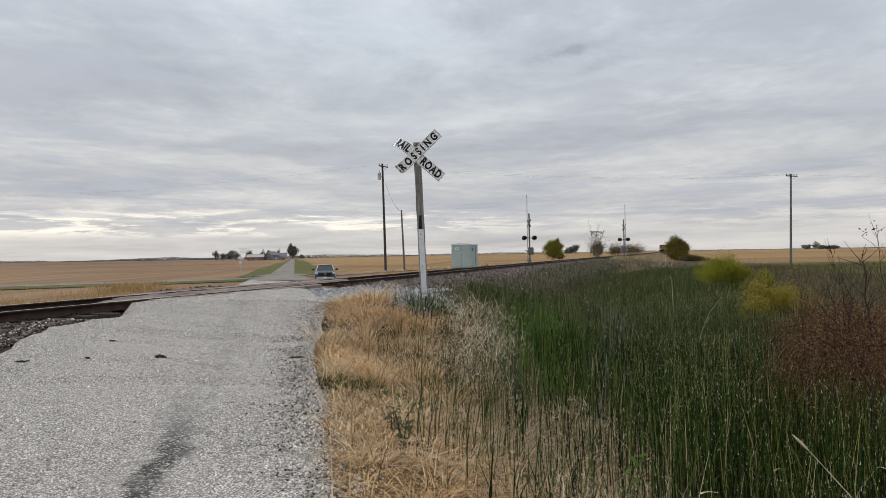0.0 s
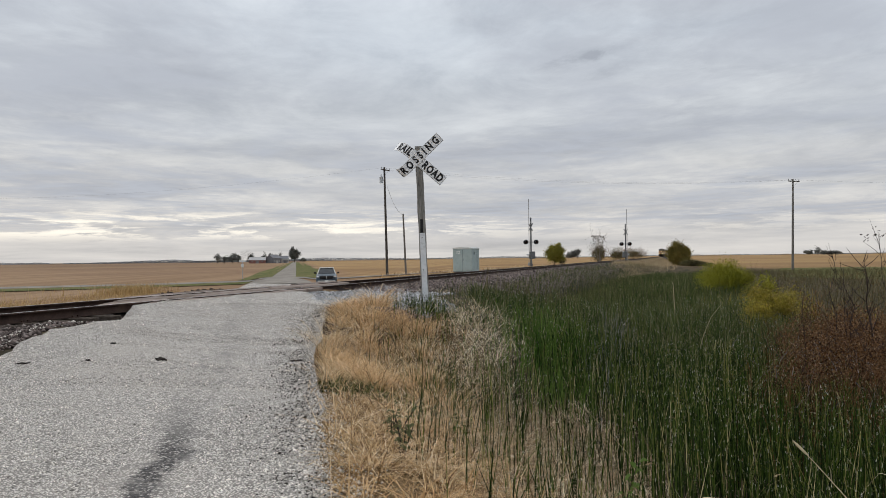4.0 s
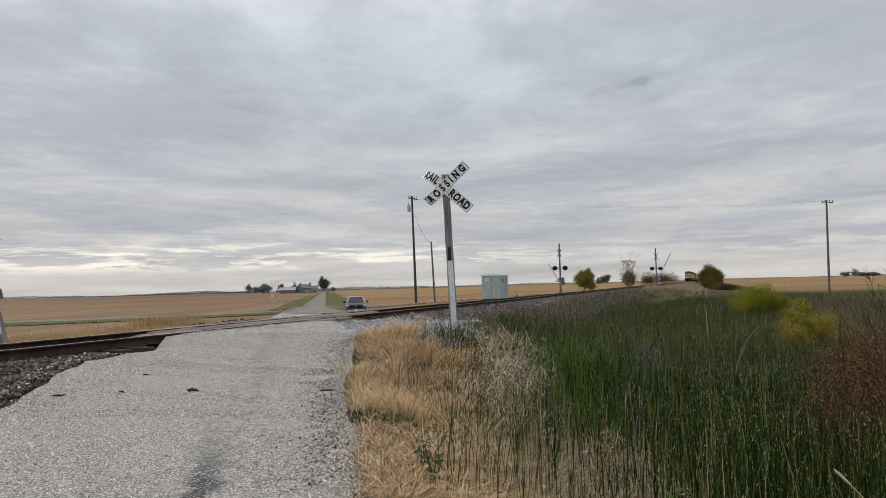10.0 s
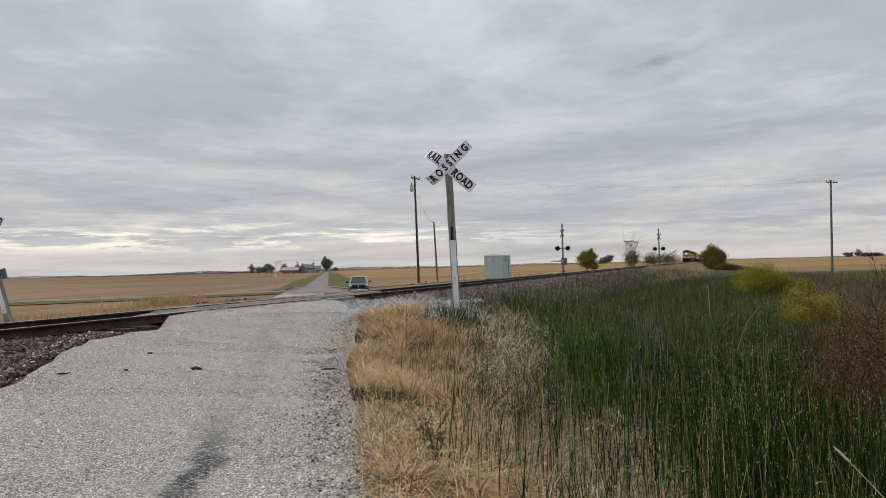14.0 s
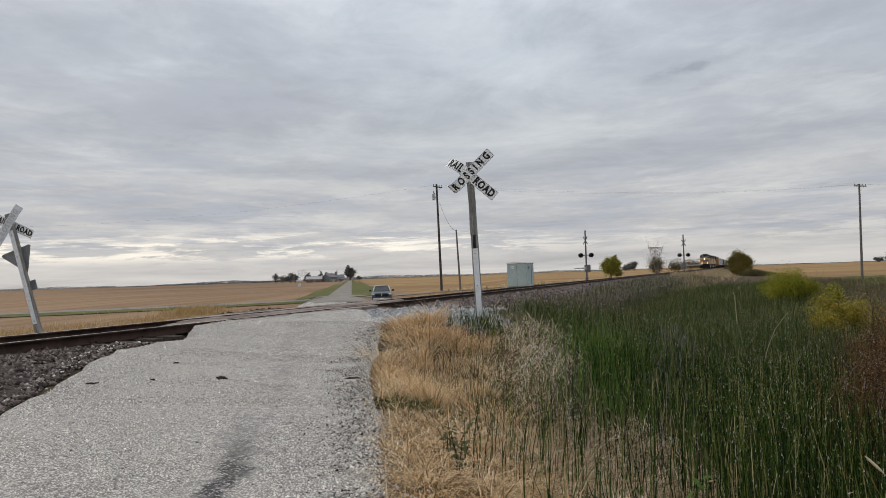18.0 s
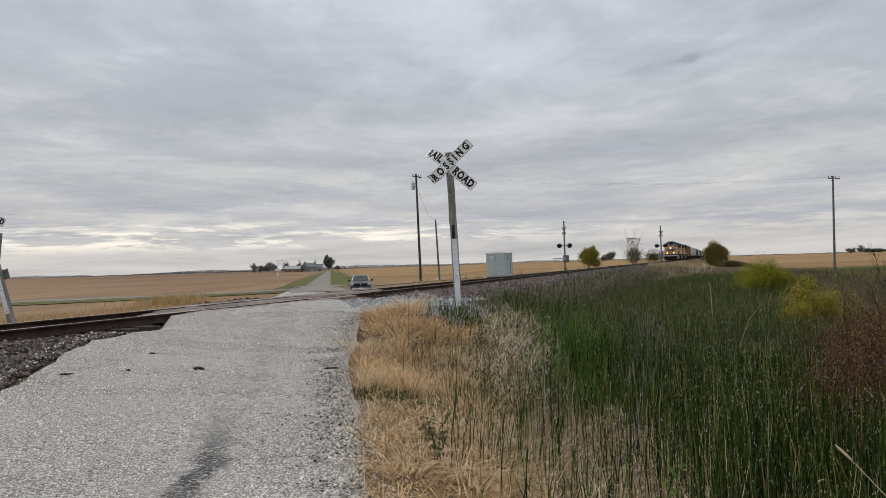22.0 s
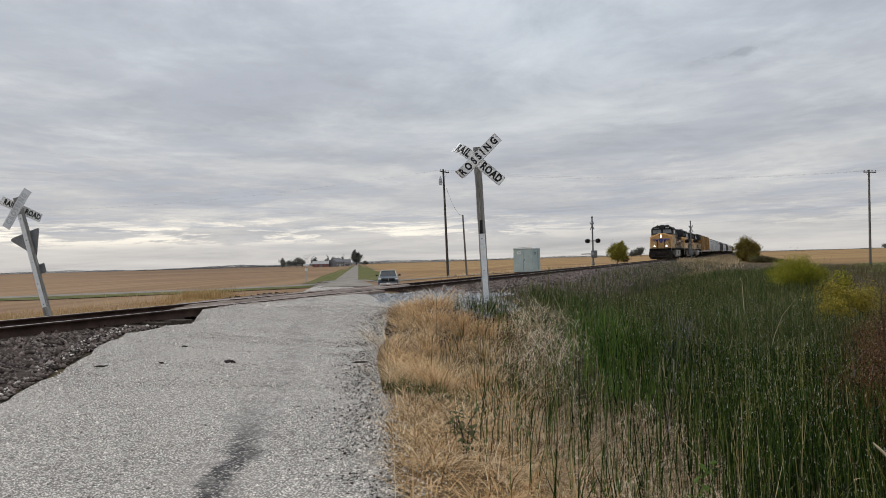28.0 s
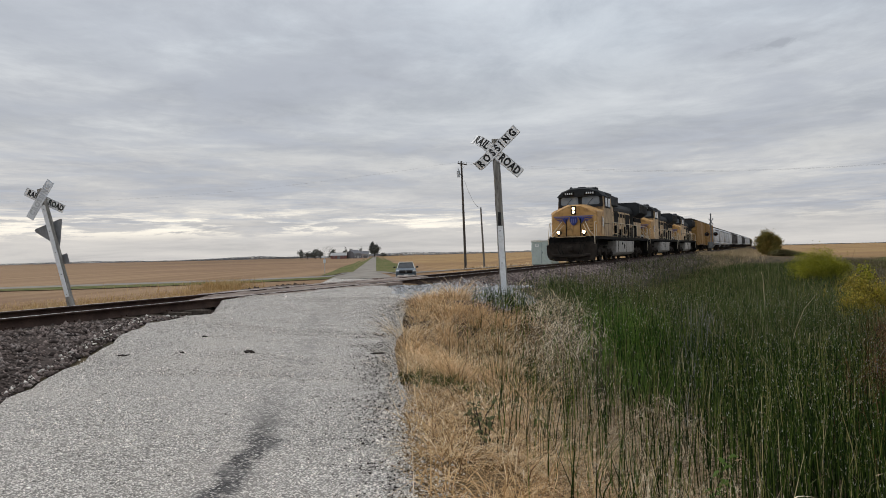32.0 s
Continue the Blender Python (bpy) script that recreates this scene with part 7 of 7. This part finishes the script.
    P = np.stack([x, y, np.maximum(height(x, y), np.interp(q, BED_Q, BED_H)) - 0.03], 1)
    grass("far_dry_grass", P, 0.7, 0.03, 0.4, 0.3, FAR_STRAW, "tall tan grass along the far line", 139, 2)
    P = scatter(rng, 300000, -52, -5, 11, 56, lambda x, y: ease(track_q(x, y), 3.2, 4.4) * (1 - ease(track_q(x, y), 14, 34)) * (verge_w(x, y) < -5.0) * np.clip(0.55 + 0.6 * field_noise(x, y, 0.6, 1.5), 0.1, 1))
    grass("trackside_dry_grass", P, 0.26, 0.026, 0.2, 0.2, STRAW_GOLD, "short golden grass beyond the track", 128, 2)
    P = scatter(rng, 60000, -36, -14, 40, 66, lambda x, y: np.exp(-((x + 23.4) / 1.5) ** 2 - ((y - 54.5) / 2.5) ** 2) + 0.03 * np.exp(-((x + 26) / 4.0) ** 2 - ((y - 54) / 4) ** 2))
    grass("tall_golden_grass", P, 0.9, 0.026, 0.6, 0.2, STRAW_GOLD, "tall golden grass beyond the track", 132, 3)
    P = scatter(rng, 14000, -8, 30, 40, 92, lambda x, y: ease(track_q(x, y), 4.0, 6.0) * (1 - ease(track_q(x, y), 14, 28)) * (verge_w(x, y) > 2.0) * 0.8)
    grass("field_edge_grass", P, 0.4, 0.05, 0.25, 0.2, STRAW, "short tan grass beyond the track", 129, 2)


def brown_spots(g, c):
    x, y = g.uniform(3, 12, c), g.uniform(7, 15, c)
    ok = g.random(c) < ease(x - 0.44 * y + 0.5 * field_noise(x, y, 1.1, 2.0), -0.5, 1.6) * np.clip(0.6 + 0.9 * field_noise(x, y, 2.9, 4.0), 0.05, 1)
    x, y = x[ok], y[ok]
    return np.stack([x, y, height(x, y) + g.uniform(0.1, 1.0, len(x)) * (1.12 + 0.40 * field_noise(x, y, 1.3)) * ease(x - 0.44 * y, -0.6, 0.5)], 1)


def bare_shrub(x, y, tall, lean, r, seed, label, last_leaves=0):
    """A leafless shrub: crooked dark stems with short rising twigs."""
    rng = np.random.default_rng(seed)
    t = thing("bare_shrub", pose(x, y, float(height(x, y))), label, "shrub")
    tips = []
    for k in range(3):
        size = (1.0, 0.72, 0.5)[k]
        way = Vector((lean + (0, -0.28, 0.3)[k] + rng.normal(0, 0.05), rng.normal(0, 0.12), 1.0)) * tall * size
        path = [Vector((0.06 * k, 0.03 * k, -0.1))]
        for i in range(1, 9):
            f = i / 8
            path.append(Vector((way.x * f ** 1.4 + rng.normal(0, 0.035), way.y * f + rng.normal(0, 0.03), way.z * f)))
        stem = B()
        for i, (a, b) in enumerate(zip(path, path[1:])):
            rod(stem, a, b, 0.75 * r * size * (1 - 0.1 * i), 0.75 * r * size * (1 - 0.1 * (i + 1)), 5)
        st = part("stem", stem, TWIG, t)
        for i in range(2, 9):
            for j in range(5):
                a = path[i - 1].lerp(path[i], rng.random())
                side = Vector((rng.normal(0, 1), rng.normal(0, 0.6), rng.uniform(0.3, 1.3))).normalized() * rng.uniform(0.08, 0.36) * size
                twig = B()
                bend = a + side * 0.5 + Vector((rng.normal(0, 0.02), 0, 0.02))
                rod(twig, a, bend, r * 0.2, r * 0.16, 4)
                rod(twig, bend, a + side + Vector((0, 0, 0.05)), r * 0.16, r * 0.09, 4)
                part("twig", twig, TWIG, st)
        tips.append(path[-1])
    for k in range(last_leaves):
        lf = B()
        o = tips[0] + Vector((rng.normal(-0.06, 0.07), rng.normal(0, 0.05), rng.uniform(-0.16, 0.06)))
        d, e = Vector(rng.normal(size=3)).normalized() * 0.022, Vector(rng.normal(size=3)).normalized() * 0.014
        lf.faces.new([lf.verts.new(o + v) for v in (-d, e, d, -e)])
        part("leaf", lf, TWIG, t, "dark withered leaf")
    return t


def foxtails():
    """Pale bristly seed heads on thin bent stalks."""
    rng = np.random.default_rng(141)
    P = scatter(rng, 240, -0.4, 5.5, 3.4, 9.5, lambda x, y: ease(verge_w(x, y), 1.0, 1.6) * 0.45)
    n = len(P)
    h = rng.uniform(0.5, 1.0, n)
    a = rng.uniform(0, 6.3, n)
    lean = np.stack([np.cos(a), np.sin(a)], 1) * rng.uniform(0.1, 0.55, n)[:, None]
    V, F = stalks(P, h, np.full(n, 0.007), lean, np.full(n, 0.15), rng, 5)
    ob = tagged(raw_mesh("foxtail_grass", V, F, STRAW_PALE), "pale foxtail grass with bristly seed heads among the reeds", "grass", kind="stuff")
    tip = P.copy()
    tip[:, :2] += lean
    tip[:, 2] += h * 0.85
    V, F = stalks(tip, np.full(n, 0.035), np.full(n, 0.024), lean * 0.28, np.full(n, 0.9), rng, 3)
    head = raw_mesh("seed_heads", V, F, STRAW_PALE)
    head.parent = ob
    tagged(head, kind="stuff")


def long_stalk(points, r, label):
    bm = B()
    for k, (a, b) in enumerate(zip(points, points[1:])):
        rod(bm, a, b, r * (1 - 0.2 * k), r * (1 - 0.2 * (k + 1)), 6)
    t = part("dry_stalk", bm, PALE_STALK, None)
    return tagged(t, label, "stalk")


def seed_head(tip, way, r):
    """A bristly cylindrical seed head at the end of a stalk."""
    bm = B()
    a, d = Vector(tip), Vector(way)
    for k, (f, g, u, v) in enumerate(((0, 0.25, 0.4, 0.9), (0.25, 0.6, 0.9, 1.0), (0.6, 0.85, 1.0, 0.8), (0.85, 1.0, 0.8, 0.25))):
        rod(bm, a + d * f, a + d * g, r * u, r * v, 8)
    return tagged(part("seed_head", bm, PALE_STALK, None), "pale bristly seed head on a long dry stalk", "seed head")


def leafy_weed(x, y, tall, seed, paint, label, leaf=0.07, count=26, stems=1):
    rng = np.random.default_rng(seed)
    z = float(height(x, y))
    t = thing("leafy_weed", pose(x, y, z), label, "weed")
    for s in range(stems):
        reach = tall * rng.uniform(0.7, 1.0)
        way = Vector((rng.normal(0, 0.28) * (stems > 1) + 0.03, rng.normal(0, 0.28) * (stems > 1), 1.0))
        bend = Vector((rng.normal(0, 0.06), rng.normal(0, 0.06), 0)) * tall
        bm = B()
        rod(bm, (0, 0, -0.05), way * reach * 0.55, 0.007, 0.005, 6)
        rod(bm, way * reach * 0.55, way * reach + bend, 0.005, 0.002, 6)
        part("stem", bm, TWIG, t)
        for k in range(count // stems):
            f = 0.25 + 0.75 * (k + rng.uniform(0, 0.9)) / (count // stems)
            a = k * 2.4 + rng.normal(0, 0.5)
            l = leaf * rng.uniform(0.5, 1.3) * (1.25 - 0.6 * f)
            wv = l * rng.uniform(0.18, 0.32)
            lf = B()
            o = way * reach * f + bend * max(0, f - 0.55) / 0.45
            d = Vector((math.cos(a), math.sin(a), rng.uniform(0.1, 0.8)))
            e = Vector((-math.sin(a), math.cos(a), rng.normal(0, 0.2)))
            mid, tip = o + d * l * 0.5, o + d * l + Vector((0, 0, -0.5 * l))
            v = [lf.verts.new(p) for p in (o, mid + e * wv, tip, mid - e * wv, mid + Vector((0, 0, 0.12 * l)))]
            for q in range(4):
                lf.faces.new((v[q], v[(q + 1) % 4], v[4]))
            part("leaf", lf, paint, t)
    return t


make_straw()
make_reeds()
foxtails()
leafy_weed(1.45, 6.0, 0.80, 151, GREEN_LEAF, "light green leafy weed among the reeds", 0.13, 22)
for k, (x, y, h) in enumerate(((-0.52, 6.9, 0.36), (-0.40, 6.2, 0.40))):
    leafy_weed(x, y, h, 160 + k, WEED_LEAF, "dull grey-green thistly weed at the road's edge", 0.10, 36, 4)
long_stalk([(2.35, 3.95, -0.1), (2.22, 4.05, 0.22), (2.07, 4.15, 0.42), (1.98, 4.2, 0.52)], 0.0042, "long pale dry stalk leaning over the reeds")
seed_head((1.975, 4.2, 0.53), (0.072, -0.04, -0.082), 0.008)
long_stalk([(5.0, 14.6, -0.5), (5.15, 14.6, 0.0), (5.3, 14.6, 0.35), (5.55, 14.6, 0.65)], 0.007, "tall pale dry stalk leaning in the ditch")
long_stalk([(7.55, 24.0, -0.7), (7.52, 24.0, 0.1), (7.5, 24.0, 0.62), (7.45, 24.0, 0.75)], 0.014, "upright pale dry stalk in the ditch")
make_weeds()
for k, (x, y, tall, lean, r, last) in enumerate(((5.42, 10.0, 2.45, 0.02, 0.015, 0), (5.75, 10.1, 2.2, -0.10, 0.017, 0), (5.86, 9.9, 2.3, -0.02, 0.024, 0), (5.5, 9.8, 2.0, -0.14, 0.015, 0),
                                               (6.12, 10.0, 2.7, -0.02, 0.014, 14), (5.15, 10.6, 1.7, -0.05, 0.012, 0), (6.5, 10.6, 2.2, 0.05, 0.018, 0), (6.3, 9.4, 1.8, 0.08, 0.018, 0))):
    bare_shrub(x, y, tall, lean, r, 131 + k, "leafless dark shrub of crooked stems", last)


def verge_behind():
    """The same verge carries on behind the camera."""
    rng = np.random.default_rng(171)
    P = scatter(rng, 12000, 0.3, 3.6, -8, 3.0, lambda x, y: ease(verge_w(x, y), 0.0, 0.3) * (1 - ease(verge_w(x, y), 1.4, 2.6)))
    swirled("matted_dry_grass", P, 0.14, 0.013, 0.34, 0.75, STRAW, "matted tan dry grass lying over the verge", 172)
    P = scatter(rng, 9000, 1.2, 9.0, -8, 1.4, lambda x, y: ease(verge_w(x, y), 1.6, 3.0))
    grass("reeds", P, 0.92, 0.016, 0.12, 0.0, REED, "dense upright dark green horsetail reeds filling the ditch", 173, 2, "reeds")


verge_behind()

# ---- small pieces: ties, crossing planks, stones ----
def stones(name, P, size, paint, label, seed, category="stones", parent=None):
    """Rough eight-faced pebbles lying at P."""
    rng = np.random.default_rng(seed)
    n = len(P)
    base = np.array([(1, 0, 0), (0, 1, 0), (-1, 0, 0), (0, -1, 0), (0, 0, 0.75), (0, 0, -0.6)])
    s = size * rng.lognormal(0, 0.35, (n, 1, 1))
    V = base[None] * s * rng.uniform(0.6, 1.35, (n, 6, 3)) + rng.normal(0, 0.12, (n, 6, 3)) * s
    a = rng.uniform(0, 6.3, n)
    c, d = np.cos(a)[:, None], np.sin(a)[:, None]
    V[..., 0], V[..., 1] = V[..., 0] * c - V[..., 1] * d, V[..., 0] * d + V[..., 1] * c
    V += P[:, None, :]
    F = np.array([(0, 1, 4), (1, 2, 4), (2, 3, 4), (3, 0, 4), (1, 0, 5), (2, 1, 5), (3, 2, 5), (0, 3, 5)])
    F = (np.arange(n)[:, None, None] * 6 + F).reshape(-1, 3)
    return tagged(raw_mesh(name, V.reshape(-1, 3), F, paint), label, category, kind="stuff")


def bed_stones(rng, n, s0, s1, q0, q1, keep=None):
    s, q = rng.uniform(s0, s1, n), rng.uniform(q0, q1, n)
    x, y = track_xy(s, q)
    z = np.maximum(np.interp(q, BED_Q, BED_H) - 0.72 * np.exp(-((q + 1.05) / 0.36) ** 2 - ((s - 10.6) / 0.8) ** 2), height(x, y))
    ok = (np.abs(np.abs(q) - 0.755) > 0.1) & (((q + 1.0) / 0.45) ** 2 + ((s - 10.7) / 0.85) ** 2 > 1)
    if keep is not None:
        ok &= keep(x, y, s, q)
    return np.stack([x, y, z], 1)[ok]


def off_road(x, y, s, q):
    l = np.interp(y, *LEFT_EDGE)
    r = 0.227 + ROAD * y + 0.45 * ease(y, 11, 15) * (1 - ease(y, 19, 23))
    return (x < l + 0.16) | (x > r - 0.05)


def make_stones():
    rng = np.random.default_rng(201)
    stones("ballast_stones", bed_stones(rng, 74000, -8, 13.5, -6.6, -0.85, off_road), 0.025, BALLAST_STONE, "brown-grey crushed ballast stones", 202)
    stones("ballast_stones", bed_stones(rng, 16000, -8, 13.5, -0.65, 3.0, off_road), 0.026, BALLAST_STONE, "brown-grey crushed ballast stones between the rails", 203)
    stones("ballast_stones", bed_stones(rng, 26000, 22, 46, -4.8, -0.85), 0.042, BALLAST_STONE, "brown-grey crushed ballast stones", 204)
    stones("ballast_stones", bed_stones(rng, 18000, 46, 100, -4.6, -0.85), 0.06, BALLAST_STONE, "brown-grey crushed ballast stones", 205)
    # pale gravel spilled from the road's edge over the ballast
    spill = bed_stones(rng, 18000, -2, 10.2, -6.6, -1.2, lambda x, y, s, q: np.abs(x - np.interp(y, *LEFT_EDGE) + 0.07 + 0.08 * np.sin(y * 5)) < 0.06 * rng.exponential(1.0, len(x)))
    spill[:, 2] += 0.02
    stones("spilled_gravel", spill, 0.016, GRAVEL_STONE, "pale gravel spilled over the ballast's edge", 210, "gravel")
    # the pale stone apron beside the crossing
    def apron(x, y, s, q):
        return (x > 0.227 + ROAD * y + 0.1) & (s + 0.8 * (q + 2) < 24.5) & (x < -0.015 * y + 0.3 + 0.3 * np.sin(s * 2.1))
    stones("pale_stones", bed_stones(rng, 42000, 13.5, 26, -6.6, -1.3, apron), 0.030, PALE_STONE, "pale blue-grey crushed stone heaped beside the crossing", 206)
    heap = bed_stones(rng, 9000, 13.2, 20.5, 2.0, 5.6, lambda x, y, s, q: (np.abs(q - 1.6 - 0.16 * (s - 12)) < 1.0 + 0.5 * np.sin(s * 2.3)))
    heap[:, 2] += 0.09 * rng.random(len(heap)) * (1 + field_noise(heap[:, 0], heap[:, 1], 1.7, 2.0))
    stones("rubble", heap, 0.034, RUBBLE, "dark brown rubble and dirt heaped beyond the crossing", 209)
    # loose gravel on the road, thicker along its edges
    n = 60000
    y = 3.4 + 13 * rng.random(n) ** 1.5
    k = rng.random(n)
    edge = rng.random(n) < 0.30
    l = np.interp(y, *LEFT_EDGE)
    r = 0.227 + ROAD * y + 0.45 * ease(y, 11, 15) * (1 - ease(y, 19, 23))
    x = np.where(edge, r + rng.normal(-0.12, 0.22, n), l + (r - l) * (0.07 + 0.93 * k))
    z = np.where((x > l) & (x < r), road_top(x, y, l, r), height(x, y))
    ax, ay = 0.98 * x + 0.199 * y, 0.98 * y - 0.199 * x
    ok = (np.abs(ax - WORN[0]) > 0.24) | (ay > WORN[2])
    stones("loose_gravel", np.stack([x, y, z], 1)[ok], 0.0075, GRAVEL_STONE, "loose pale limestone gravel on the road", 207, "gravel")
    m = 4300
    y = 3.4 + 13 * rng.random(m) ** 1.3
    r = 0.227 + ROAD * y + 0.45 * ease(y, 11, 15) * (1 - ease(y, 19, 23))
    l = r - 4.5
    x = r - 0.08 - np.abs(rng.normal(0, 0.26, m)) + rng.normal(0, 0.10, m)
    ok = field_noise(x, y, 2.4, 1.5) + 0.5 * field_noise(x, y, 7.0, 0.5) > -0.45
    stones("dark_chippings", np.stack([x, y, np.where(x < r, road_top(x, y, l, r), height(x, y))], 1)[ok], 0.0068, CLOD, "dark chippings along the road's edge", 208, "gravel")


def make_ties():
    bm = block(B(), 0, 0, 0, 2.62, 0.23, 0.18, 0.012)
    me = bpy.data.meshes.new("tie")
    bm.to_mesh(me)
    bm.free()
    me.materials.append(TIE_WOOD)
    rng = np.random.default_rng(211)
    for k in range(290):
        s = -14 + k * 0.533
        if 11.4 < s < 20.6:
            continue
        x, y = track_xy(s + rng.normal(0, 0.012))
        ob = new("tie", me)
        ob.matrix_basis = pose(x, y, RAIL_Z - 0.174 - 0.092, rng.normal(0, 0.4), rng.normal(0, 0.3), -TURN + rng.normal(0, 0.8))
        ob.parent = TRACK
        if k % 2 == 0 and s < 40:
            for q in (-0.755, 0.755):
                px, py = track_xy(s, q)
                pl = new("tie_plate", PLATE)
                pl.matrix_basis = pose(px, py, RAIL_Z - 0.17, 0, 0, -TURN)
                pl.parent = TRACK


def plate_mesh():
    bm = block(B(), 0, 0, 0, 0.34, 0.19, 0.018, 0.004)
    for sx in (-0.12, 0.12):
        for sy in (-0.06, 0.06):
            block(bm, sx, sy, 0.02, 0.03, 0.03, 0.04)
    me = bpy.data.meshes.new("tie_plate")
    bm.to_mesh(me)
    bm.free()
    me.materials.append(RUST)
    return me


PLATE = plate_mesh()


def make_planks():
    """Old timber boards and packed dirt between and beside the rails at the crossing."""
    deck = thing("crossing_deck", pose(0, 0, 0), "worn grey-brown timber crossing boards between the rails", "crossing deck", kind="structure")
    rng = np.random.default_rng(221)
    meshes = []
    for length in (2.0, 2.6, 3.1):
        bm = block(B(), 0, 0, 0, 0.24, length, 0.10, 0.015)
        for v in bm.verts:
            v.co.z += rng.normal(0, 0.006)
        me = bpy.data.meshes.new("plank")
        bm.to_mesh(me)
        bm.free()
        me.materials.append(PLANK_WOOD)
        meshes.append((me, length))
    for row, q in enumerate((-1.08, -0.56, -0.30, -0.04, 0.22, 0.48, 1.06, 1.32)):
        # the crossing is askew: boards nearer the camera start further back
        s, end = (12.4 + 1.6 * q if q > -1 else 12.9), 20.9 + 1.5 * q
        while s < end:
            me, length = meshes[int(rng.integers(0, 3))]
            x, y = track_xy(s + length / 2, q)
            ob = new("plank", me)
            ob.matrix_basis = pose(x, y, RAIL_Z - 0.064 + rng.normal(0, 0.007), rng.normal(0, 0.25), rng.normal(0, 1.0), -TURN + rng.normal(0, 0.25))
            ob.parent = deck
            s += length + 0.02


def make_fill():
    """Packed brown dirt level with the rail heads, which buries the rails where the road crosses."""
    for start, q0, q1 in ((12.35, -1.22, -0.797), (11.75, -0.69, 0.713), (11.45, 0.797, 1.95)):
        rows = []
        for f in np.linspace(0, 1, 60):
            row = []
            for q in np.linspace(q0, q1, 12):
                a, b = start + 0.9 * (q + 0.8), 19.6 + 1.4 * q
                s = a + (b - a) * f
                x, y = track_xy(s, q)
                outer = ease(-q, 1.0, 1.22) + ease(q, 1.35, 1.95)
                ends = ease(f, 0.0, 0.04) * (1 - ease(f, 0.96, 1.0))
                row.append((x, y, RAIL_Z - 0.010 - 0.07 * outer - 0.12 * (1 - ends) + 0.022 * noise.noise(Vector((x * 2.3, y * 2.3, 1.0))) - 0.01))
            rows.append(row)
        ribbon("crossing_dirt", rows, PACKED, "packed brown dirt filling the crossing round the rails", "dirt")


def clod(x, y, size, seed, label="dark dried clod of dirt lying on the gravel road"):
    rng = np.random.default_rng(seed)
    bm = B()
    bmesh.ops.create_icosphere(bm, subdivisions=2, radius=1.0)
    for v in bm.verts:
        f = 1 + 0.8 * noise.noise(Vector((v.co.x * 1.7 + seed, v.co.y * 1.7, v.co.z * 1.7)))
        v.co = Vector((v.co.x * size[0], v.co.y * size[1], v.co.z * size[2])) * f
    ob = part("clod", bm, CLOD, None)
    l, r = near_edges(y)
    z = float(road_top(np.array([x]), np.array([y]), l, r)[0]) + 0.01
    ob.matrix_basis = pose(x, y, z, 0, 0, float(rng.uniform(-30, 30)))
    return tagged(ob, label, "clod", "clods on the road")


make_ties()
make_planks()
make_fill()
make_stones()
clod(-3.81, 9.72, (0.075, 0.04, 0.026), 1)
clod(-4.83, 10.59, (0.05, 0.022, 0.012), 2)
clod(-4.73, 9.62, (0.05, 0.02, 0.011), 3)
clod(-5.25, 9.01, (0.07, 0.02, 0.011), 4)
clod(-2.05, 10.01, (0.09, 0.022, 0.013), 5)

# ---- what moves ----
def train_pose(s):
    x, y = track_xy(s)
    return pose(x, y, RAIL_Z, 0, 0, math.degrees(math.atan2(-DY, -DX)))


def motions():
    times = [0, 0.1] + list(range(1, 32)) + [31.9, 32]
    behind = 0.0
    for car, length in TRAIN:
        walk(car, [(t, train_pose(44.5 + 15.0 * (32 - t) + behind)) for t in times])
        behind += length
    # gate arms: degrees down from upright
    for arm, keys in ((ARM_A, ((0, 0), (4.0, 0), (5.5, 33), (6, 39), (7, 47), (8, 56), (10, 71), (11.5, 81), (13, 87), (14, 90), (16.5, 90), (32, 90))),
                      (ARM_B, ((0, 0), (4.0, 0), (5.5, 25), (6, 30), (7, 33), (8, 37), (9, 48), (10, 58), (11.5, 67), (13, 76), (14, 80), (16.5, 90), (32, 90)))):
        walk(arm, [(t, pose(0, 0, 1.25, 0, a - 90, 0)) for t, a in keys])
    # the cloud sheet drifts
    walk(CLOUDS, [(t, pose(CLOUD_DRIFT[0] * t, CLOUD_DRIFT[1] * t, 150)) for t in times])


motions()
